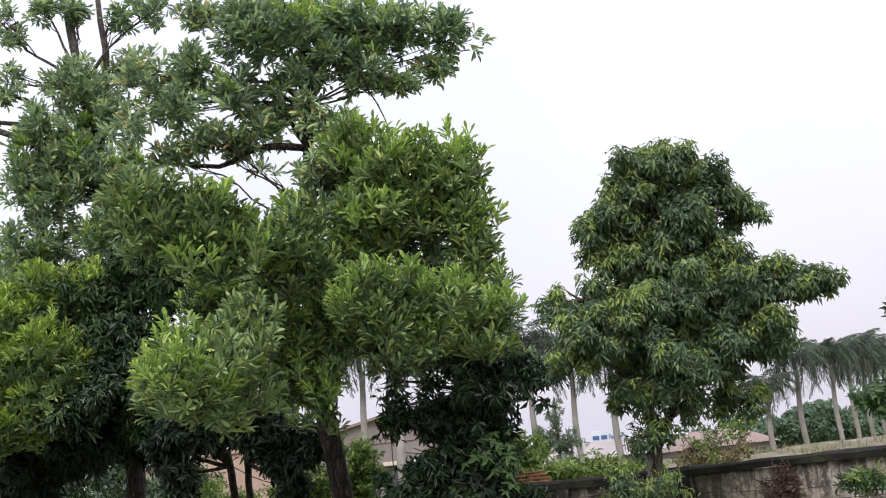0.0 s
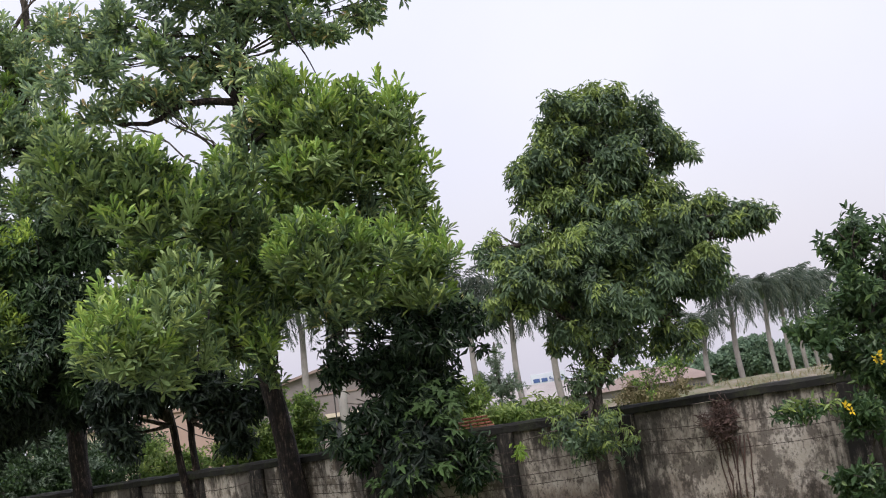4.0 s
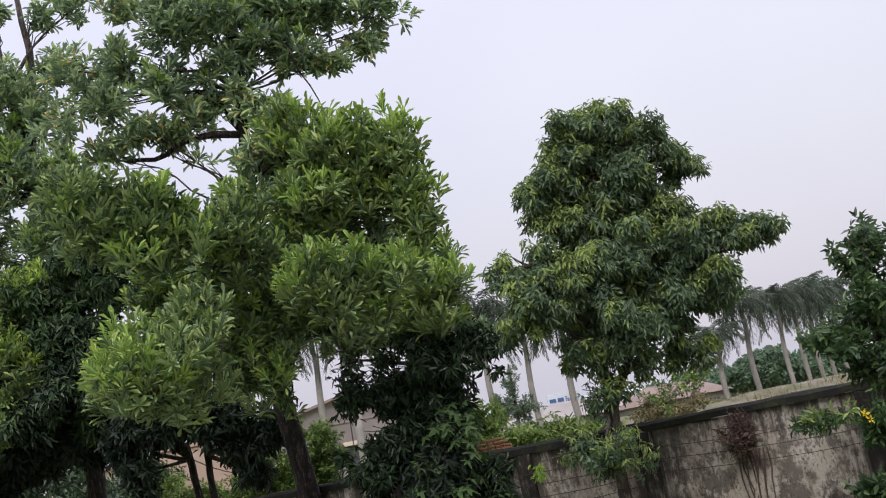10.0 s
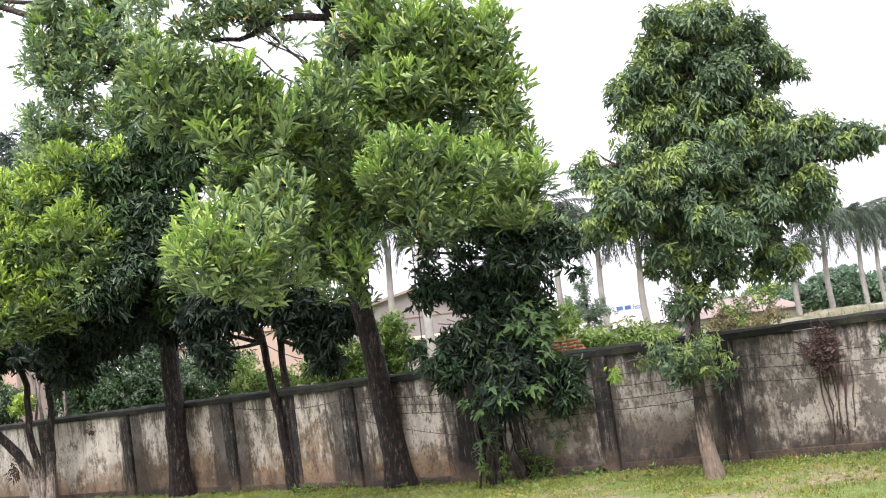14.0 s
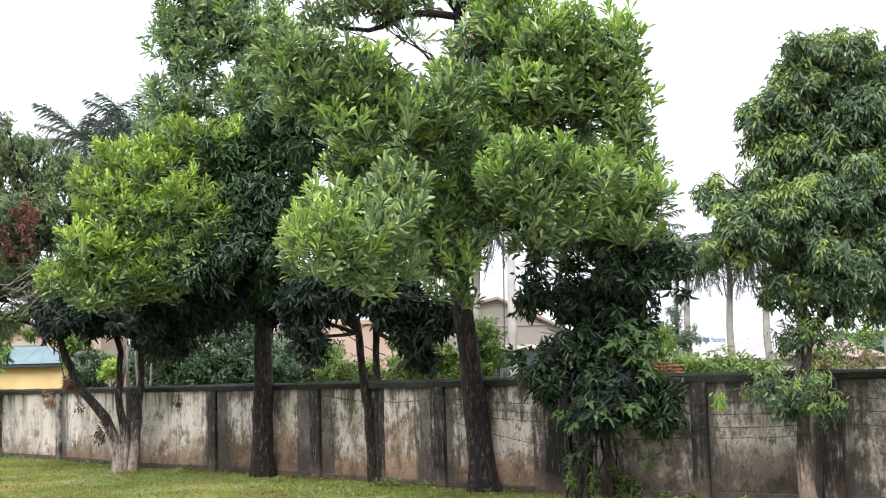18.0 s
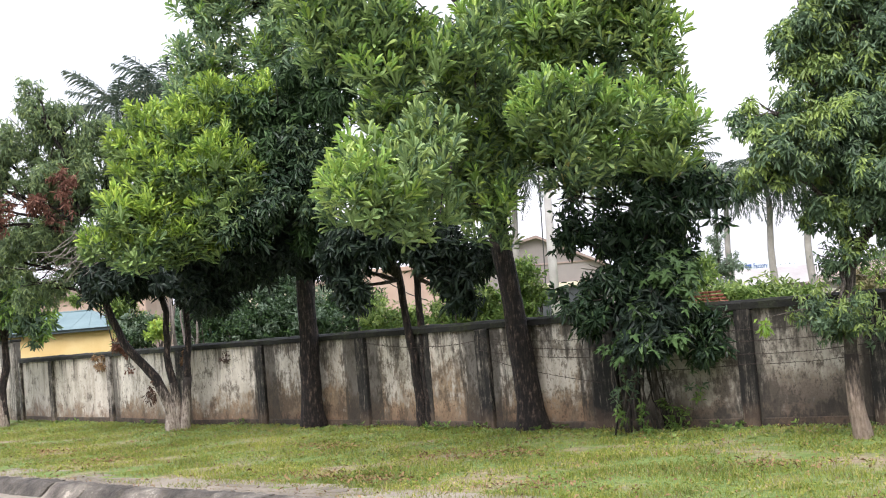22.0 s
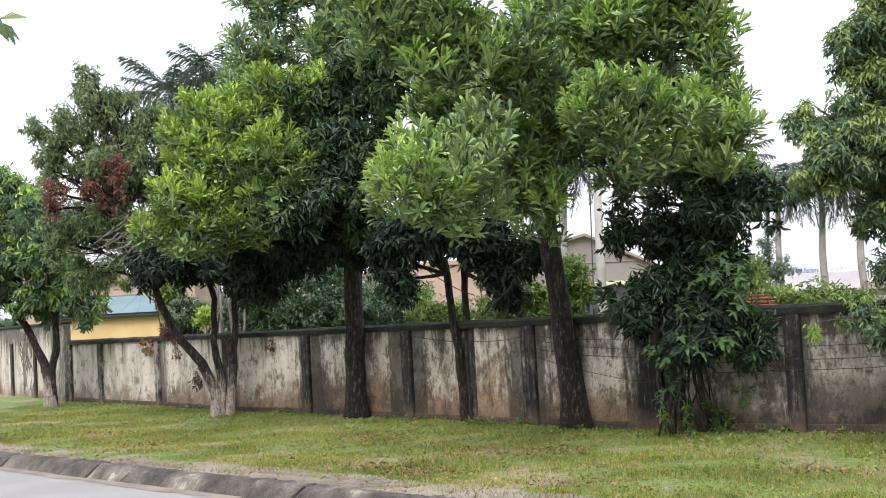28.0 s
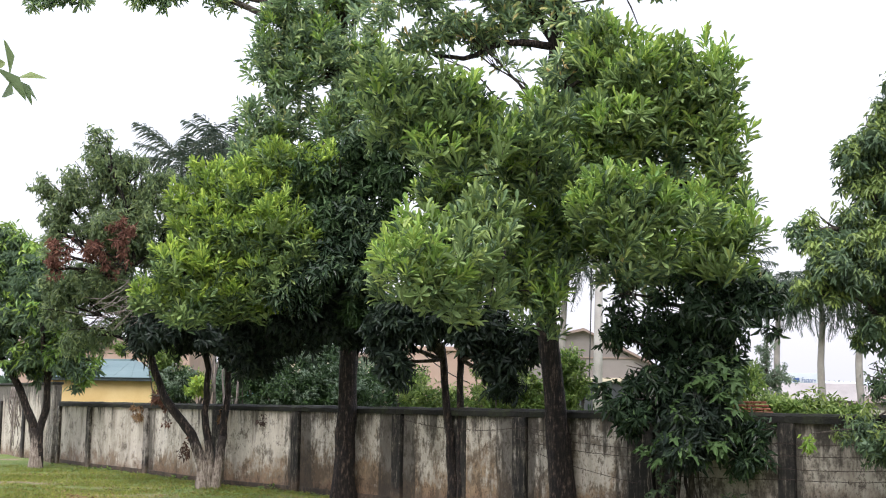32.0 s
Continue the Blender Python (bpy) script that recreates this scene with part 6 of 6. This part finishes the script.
def low_house(x0, x1, y0, y1, eave, ridge, roof_mat, wall_mat, label):
    root = thing("house", ((x0 + x1) / 2, (y0 + y1) / 2, 0), label, "house", "far low houses")
    part("wall", soft_box((x0, y0, 0), (x1, y1, eave), None, 0.02), wall_mat, root)
    bm = bmesh.new()
    ym = (y0 + y1) / 2
    lo = [bm.verts.new(p) for p in ((x0 - 0.4, y0 - 0.4, eave), (x1 + 0.4, y0 - 0.4, eave), (x1 + 0.4, y1 + 0.4, eave), (x0 - 0.4, y1 + 0.4, eave))]
    hi = [bm.verts.new(p) for p in ((x0 + 1.5, ym, ridge), (x1 - 1.5, ym, ridge))]
    for f in ((lo[0], lo[1], hi[1], hi[0]), (lo[1], lo[2], hi[1]), (lo[2], lo[3], hi[0], hi[1]), (lo[3], lo[0], hi[0]), (lo[3], lo[2], lo[1], lo[0])):
        bm.faces.new(f)
    part("roof", bm, roof_mat, root)
    for k in range(3):
        xx = x0 + (x1 - x0) * (0.2 + 0.28 * k)
        part("window", soft_box((xx, y0 - 0.05, eave * 0.35), (xx + 0.9, y0 - 0.003, eave * 0.8), None, 0), DARK_GLASS, root)


low_house(31.0, 42.0, 118.0, 127.0, 2.6, 4.3, ROOF_GREY, GABLE, "low grey-roofed house beyond the palms")
low_house(36.5, 44.0, 104.0, 112.0, 2.4, 3.9, ROOF_BROWN, GABLE, "low brown-roofed house beyond the palms")
low_house(22.0, 31.0, 112.0, 121.0, 2.6, 4.0, ROOF_GREY, GABLE, "low grey-roofed shed beyond the palms")
low_house(50.5, 63.0, 178.0, 190.0, 5.0, 5.8, WHITE_PAINT, WHITE_PAINT, "long pale factory hall on the skyline")


def mound():
    """A bank of dry earth with straw-coloured grass."""
    n, verts, loops = 60, [], []
    for j in range(14):
        for i in range(n):
            x, y = 17.0 + 20.0 * i / (n - 1), 52.0 + 18.0 * j / 13
            h = 1.85 * max(0.0, math.sin(math.pi * j / 13)) ** 0.7 * min(1.0, i / 8, (n - 1 - i) / 14)
            verts.append((x, y, h + 0.25 * noise.noise((x * 0.5, y * 0.5, 0)) - 0.08))
    for j in range(13):
        for i in range(n - 1):
            a = j * n + i
            loops += [a, a + 1, a + 1 + n, a + n]
    ob = tagged(part("earth_bank", np_mesh("earth_bank", verts, [4] * (len(loops) // 4), loops, True), EARTH), "bank of bare dry earth behind the wall", "bank", kind="structure")
    rng = np.random.default_rng(161)
    p = np.stack([rng.uniform(20, 36, 2600), rng.uniform(51, 60, 2600), np.zeros(2600)], 1)
    p[:, 2] = 0.9 + (p[:, 1] - 52) * 0.11
    grass = blades("tall_grass", p[patchy(p, 0.35, 0.02)], 0.42, 0.022, STRAW, rng)
    tagged(grass, "straw-coloured tall grass on the earth bank", "grass", kind="stuff")
    p = np.stack([rng.uniform(18, 36, 5000), rng.uniform(51.5, 61, 5000), np.zeros(5000)], 1)
    p = p[patchy(p, 0.5, 0.05, 20.0)]
    p[:, 2] = 0.7 + (p[:, 1] - 52) * 0.11
    v, s, l = leaf_arrays(p, unit(np.array([[0, 0, 1.0]]) + rng.normal(0, 0.4, p.shape)), "weed", 4.5, rng)
    tagged(part("weeds", np_mesh("weeds", v, s, l), LEAF_FAR), "green weeds overgrowing the earth bank", "weeds", kind="stuff")


def blades(name, p, height, width, mat, rng):
    n = len(p)
    t = rng.uniform(0, 6.28, n)
    w = np.stack([np.cos(t), np.sin(t), np.zeros(n)], 1) * width * rng.uniform(0.6, 1.3, n)[:, None]
    lean = rng.normal(0, 0.45, (n, 3))
    lean[:, 2] = 1
    lump = np.array([0.75 + 0.9 * noise.noise(Vector(q) * 1.6) for q in p])
    h = unit(lean) * height * (lump * rng.uniform(0.4, 1.3, n))[:, None]
    v = np.stack([p - w, p + w, p + h], 1).reshape(-1, 3)
    return part(name, np_mesh(name, v, np.full(n, 3), np.arange(3 * n)), mat)


mound()


def far_wood():
    lobes = [(52.19, 120.00, 3.74, 2.13, 1.33), (55.34, 120.00, 4.00, 2.3, 1.9), (58.5, 121.00, 2.9, 2.67, 1.60), (47.44, 124.00, 1.9, 2.13, 0.9), (63.0, 124.0, 3.2, 3.0, 2.0)]
    for k, lobe in enumerate(lobes):
        x, y, z, r, h = lobe
        root = thing("tree", (x, y, 0), "distant round green tree on the skyline", "tree", "far trees")
        line = bent((x, y, -0.1), (x, y, z), 4, 0.1, 0, k)
        part("trunk", tubes_mesh("trunk", [(line, taper(line, 0.3, 0.15))], 8), BARK_GREY, root)
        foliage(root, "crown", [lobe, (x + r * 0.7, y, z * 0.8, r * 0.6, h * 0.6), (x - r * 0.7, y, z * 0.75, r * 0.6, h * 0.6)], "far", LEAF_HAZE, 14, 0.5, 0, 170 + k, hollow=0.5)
    rng = np.random.default_rng(171)
    for k in range(26):
        x = -90 + 8.5 * k + rng.uniform(-2, 2)
        y = 230 + rng.uniform(-10, 30)
        r = rng.uniform(4, 7)
        root = thing("tree", (x, y, 0), "distant hazy tree on the skyline", "tree", "far trees")
        line = bent((x, y, -0.1), (x, y, r * 0.7), 3, 0.1, 0, k)
        part("trunk", tubes_mesh("trunk", [(line, taper(line, 0.4, 0.2))], 6), BARK_GREY, root)
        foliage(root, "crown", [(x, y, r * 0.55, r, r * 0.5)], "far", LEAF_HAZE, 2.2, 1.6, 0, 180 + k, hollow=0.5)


far_wood()


def tile_pile():
    root = thing("tile_stack", (4.6, 19.3, 0), "stack of red clay roof tiles on trestles behind the wall", "tile stack")
    part("trestle", soft_box((4.42, 19.15, 0), (4.95, 19.45, 1.74), None, 0.02), BARK_GREY, root)
    for row in range(4):
        for k in range(4):
            w = 0.132 - 0.010 * row
            x, z = 4.42 + 0.024 * row + w * k, 1.75 + 0.050 * row
            part("tile", soft_box((x, 19.00 + 0.06 * row, z), (x + w - 0.008, 19.45, z + 0.034), None, 0.008), RED_TILE, root)


tile_pile()


def dry_tangle():
    """Withered creeper heaped over the coping, with its stems down the wall."""
    root = thing("dead_creeper", (7.35, 15.55, 0), "withered brown creeper heaped on the wall", "creeper")
    rng = np.random.default_rng(191)
    m, _ = wall_frame(WALL_LINE[9], WALL_LINE[10])
    c = m @ Vector((1.35, -0.16, 1.36))
    paths = []
    for k in range(240):
        a = c + Vector(unit(rng.normal(0, 1, 3)) * [0.22, 0.13, 0.26] * rng.uniform(0.2, 1))
        b = a + Vector(rng.normal(0, 1, 3) * [0.12, 0.06, 0.14])
        line = bent(a, b, 3, 0.08, 0, k)
        paths.append((line, taper(line, 0.007, 0.004)))
    part("tangle", tubes_mesh("tangle", paths, 4), DRY_BUSH, root)["kind"] = "stuff"
    foliage(root, "withered_leaves", [(c.x, c.y, c.z, 0.24, 0.28)], "small", LEAF_DEAD, 110, 0.7, 0, 192, hollow=0.1).data.materials[0] = DRY_BUSH
    for k in range(9):
        p = m @ Vector((1.22 + 0.05 * k, -0.03, 1.15))
        line = bent(p, m @ Vector((1.24 + 0.035 * k + rng.uniform(-0.05, 0.05), -0.02, rng.uniform(-0.05, 0.4))), 6, 0.04, 0, k)
        part("stem", tubes_mesh("stem", [(line, taper(line, 0.012, 0.008))], 5), DRY_BUSH, root)
    # creepers on the far left part of the wall
    root = thing("dead_creeper", (-13.6, 40.9, 0), "leafless creeper hanging on the taller wall", "creeper")
    m, _ = wall_frame((-22.0, 55.0), (-11.25, 37.3))
    for k in range(16):
        x = 15.6 + rng.uniform(0, 1.3)
        line = bent(m @ Vector((x, -0.05, 2.2)), m @ Vector((x + rng.uniform(-0.3, 0.3), -0.05, rng.uniform(0, 1.0))), 7, 0.15, 0, k)
        part("stem", tubes_mesh("stem", [(line, taper(line, 0.02, 0.01))], 5), TWIG, root)


dry_tangle()


def wall_tufts():
    """Dry growth on the wall's coping."""
    rng = np.random.default_rng(201)
    for (i, x, r, mat, label) in ((1, 3.2, 0.26, LITTER, "withered brown weed hanging over the coping"), (3, 0.25, 0.2, LITTER, "withered brown weed hanging over the coping"), (3, 1.7, 0.13, DRY_BUSH, "dark dry weed on the wall's face")):
        m, _ = wall_frame(WALL_LINE[i], WALL_LINE[i + 1])
        c = m @ Vector((x, -0.10, 1.50 if mat is LITTER else 1.42))
        root = thing("weed", c, label, "weed")
        foliage(root, "leaves", [(c.x, c.y, c.z, r, 0.22)], "droop", mat, 34, 0.55, 0, 202 + i, hollow=0.1)


wall_tufts()


# ---- verge: grass, weeds, litter, kerb stones, paving ----
def wall_offset(a):
    """Metres across to the wall's face at a place along the kerb."""
    best = 30.0
    for p, q in zip(WALL_LINE, WALL_LINE[1:]):
        p, q = Vector((*p, 0)), Vector((*q, 0))
        a0, a1 = p.dot(ALONG), q.dot(ALONG)
        if a0 <= a <= a1:
            best = p.lerp(q, (a - a0) / (a1 - a0)).dot(ACROSS)
    return best


def scatter(n, a0, a1, o0, gap, rng, power=1.0):
    a = rng.uniform(a0, a1, n)
    far = np.array([wall_offset(x) for x in a]) - gap
    far = np.where(far > 25, 16.0, far)
    o = o0 + (far - o0) * rng.uniform(0, 1, n) ** power
    return a, o


def place(a, o, z=0.0):
    return np.stack([ALONG.x * a + ACROSS.x * o, ALONG.y * a + ACROSS.y * o, np.full(len(a), z)], 1)


def build_verge():
    rng = np.random.default_rng(211)
    a, o = scatter(300000, -34, 12, 9.15, 0.03, rng)
    p = place(a, o, -0.01)
    ragged = np.array([noise.noise((x * 0.8, 3.0, 0.0)) + 0.6 * noise.noise((x * 3.1, 7.0, 0.0)) for x in a])
    keep = (patchy(p, 0.7, -0.22) | (rng.uniform(0, 1, len(p)) < 0.35)) & ((o > 9.45 + 0.35 * ragged) | (rng.uniform(0, 1, len(p)) < 0.12))
    p = p[keep]
    tagged(blades("grass", p, 0.085, 0.0055, GRASS, rng), "short bright green grass with yellowing blades", "grass", kind="stuff")
    a, o = scatter(60000, -34, 12, 8.7, 0.3, rng, 1.3)
    p = place(a, o, -0.005)
    p = p[patchy(p, 0.9, -0.05, 40.0) | (rng.uniform(0, 1, len(p)) < 0.2)]
    tagged(blades("dry_grass", p, 0.075, 0.005, STRAW, rng), "dry straw-coloured grass in worn patches", "grass", kind="stuff")
    # short tufts that creep over the paving
    a, o = rng.uniform(-30, 10, 30000), rng.uniform(8.72, 9.6, 30000)
    p = place(a, o, 0.0)
    p = p[patchy(p, 0.9, 0.02, 25.0) | (rng.uniform(0, 1, len(p)) < 0.06) | ((o > 9.1) & (rng.uniform(0, 1, len(p)) < 0.5))]
    tagged(blades("grass", p, 0.05, 0.005, GRASS, rng), "short tufts of grass creeping over the paving", "grass", kind="stuff")
    # small broad-leaved weeds all through the turf
    a, o = scatter(15000, -30, 10, 9.3, 0.1, rng)
    p = place(a, o, 0.03)
    p = p[patchy(p, 1.1, -0.12, 70.0)]
    v, s, l = leaf_arrays(p, unit(np.array([[0, 0, 1.0]]) + rng.normal(0, 0.35, p.shape)), "weed", 0.7, rng)
    tagged(part("weeds", np_mesh("weeds", v, s, l), GRASS), "tiny broad-leaved weeds mixed into the turf", "weeds", kind="stuff")
    # low weeds thicken towards the wall
    a, o = scatter(5000, -34, 12, 12.6, 0.02, rng, 0.35)
    p = place(a, o, 0.02)
    v, s, l = leaf_arrays(p, unit(np.array([[0, 0, 1.0]]) + rng.normal(0, 0.3, p.shape)), "weed", 0.85, rng)
    tagged(part("weeds", np_mesh("weeds", v, s, l), LEAF_OLIVE), "low broad-leaved weeds along the wall's foot", "weeds", kind="stuff")
    v, s, l = [], [], []
    a, o = scatter(260, -34, 12, 13.8, 0.05, rng, 0.4)
    p = place(a, o, 0.08)
    p = p[patchy(p, 0.6, 0.05, 9.0)]
    v, s, l = leaf_arrays(p, unit(np.array([[0, 0, 1.0]]) + rng.normal(0, 0.4, p.shape)), "weed", 1.9, rng)
    tagged(part("weeds", np_mesh("weeds", v, s, l), LEAF_FAR), "taller leafy weeds against the wall", "weeds", kind="stuff")


build_verge()


def litter():
    rng = np.random.default_rng(221)
    heap = [(-21.9, 10.9), (-18.8, 10.25), (-15.7, 12.3), (-12.2, 11.6), (-11.5, 12.0), (-12.7, 9.8), (-11.5, 9.75), (-9.0, 9.9), (-7.4, 11.7), (-5.0, 9.8)]
    a, o = scatter(3000, -30, 10, 8.5, 0.3, rng, 1.3)
    q = place(a, o, 0.045)
    for ha, ho in heap:
        n = 110
        q = np.concatenate([q, place(ha + rng.normal(0, 0.38, n), ho + rng.normal(0, 0.22, n), 0.05)])
    n = len(q)
    t = rng.uniform(0, 6.28, n)
    d = np.stack([np.cos(t), np.sin(t), rng.normal(0, 0.25, n)], 1)
    w = np.stack([-np.sin(t), np.cos(t), rng.normal(0, 0.35, n)], 1)
    ln, wd = rng.uniform(0.03, 0.085, n)[:, None], rng.uniform(0.007, 0.017, n)[:, None]
    up = np.array([[0, 0, 1.0]]) * rng.uniform(0.0, 0.03, n)[:, None]
    v = np.stack([q, q + d * ln * 0.5 + w * wd + up, q + d * ln + up * 0.5, q + d * ln * 0.5 - w * wd + up], 1)
    single = mesh = None
    few = 260
    for k in range(few):
        if k < 8:
            leaf = np_mesh("fallen_leaf", v[k] - q[k], [4], [0, 1, 2, 3])
            leaf.materials.append(LITTER)
            LEAF_SHAPES.append(leaf)
        ob = new("fallen_leaf", LEAF_SHAPES[k % 8])
        ob.location = q[n - 1 - k * 4]
        ob.rotation_euler = (0, 0, rng.uniform(0, 6.28))
        tagged(ob, "curled brown fallen leaf on the grass", "leaf", "fallen leaves on the verge")
    ob = part("leaf_litter", np_mesh("leaf_litter", v.reshape(-1, 3), np.full(n, 4), np.arange(4 * n)), LITTER)
    tagged(ob, "brown and orange fallen leaves scattered on the grass", "leaf litter", kind="stuff")


LEAF_SHAPES = []
litter()


def kerb():
    """Worn concrete kerb stones with a sloping face, each a little out of line."""
    rng = np.random.default_rng(231)
    line = tagged(new("kerb"), "row of worn dark concrete kerb stones along the road", "kerb", kind="structure")
    shapes = []
    for k in range(5):
        bm = bmesh.new()
        prof = [(8.66, -0.25), (8.66, 0.012), (8.44, 0.016), (8.36, -0.02), (8.24, -0.16), (8.24, -0.25)]
        rows = []
        for i in range(15):
            x = 0.972 * i / 14
            ring = []
            for j, (o, z) in enumerate(prof):
                w = 0.013 * noise.noise((x * 5 + k * 10, j * 1.3, 0.2)) + 0.018 * noise.noise((x * 17 + k * 10, j * 2.3, 5.2)) + 0.008 * noise.noise((x * 41, j * 3.3, k))
                chip = 0.035 if i in (0, 14) and j in (2, 3) else 0
                ring.append(bm.verts.new((x, o - 8.45 + w * 0.6 + chip, z + w - chip * 0.6)))
            rows.append(ring)
        for r0, r1 in zip(rows, rows[1:]):
            for j in range(len(prof)):
                i2 = (j + 1) % len(prof)
                bm.faces.new((r0[j], r0[i2], r1[i2], r1[j]))
        bm.faces.new(rows[0][::-1])
        bm.faces.new(rows[-1])
        bmesh.ops.recalc_face_normals(bm, faces=bm.faces[:])
        me = bpy.data.meshes.new("kerb_stone")
        bm.to_mesh(me)
        bm.free()
        me.materials.append(KERB)
        shapes.append(me)
    turn = Matrix(((ALONG.x, ACROSS.x, 0, 0), (ALONG.y, ACROSS.y, 0, 0), (0, 0, 1, 0), (0, 0, 0, 1)))
    for k in range(80):
        ob = new("kerb_stone", shapes[k % 5])
        ob.parent = line
        ob.matrix_basis = Matrix.Translation(verge(-50 + k, 8.45 + rng.normal(0, 0.014), rng.normal(0, 0.010))) @ turn @ Matrix.Rotation(rng.normal(0, 0.012), 4, "Z")


kerb()


def paving():
    rng = np.random.default_rng(241)
    base = thing("paving", verge(-10, 9, 0), "worn small paving slabs behind the kerb, half buried in soil", "paving", kind="structure")
    turn = Matrix(((ALONG.x, ACROSS.x, 0, 0), (ALONG.y, ACROSS.y, 0, 0), (0, 0, 1, 0), (0, 0, 0, 1)))
    bm = soft_box((0.0, 0.0, -0.03), (0.245, 0.145, 0.012), None, 0.006)
    me = bpy.data.meshes.new("paver")
    bm.to_mesh(me)
    bm.free()
    me.materials.append(PAVING)
    count = 0
    for k in range(100):
        for r in range(4):
            a = -17.5 + 0.25 * k + 0.125 * (r % 2)
            if noise.noise((a * 0.45, r * 0.3, 4.0)) < -0.06 + 0.06 * r or count >= 290:
                continue
            count += 1
            ob = new("paver", me)
            ob.parent = base
            ob.matrix_parent_inverse = base.matrix_basis.inverted()
            ob.matrix_basis = Matrix.Translation(verge(a, 8.68 + 0.15 * r, rng.normal(0.0, 0.004))) @ turn @ Matrix.Rotation(rng.normal(0, 0.01), 4, "Z") @ Matrix.Rotation(rng.normal(0, 0.015), 4, "X")


paving()
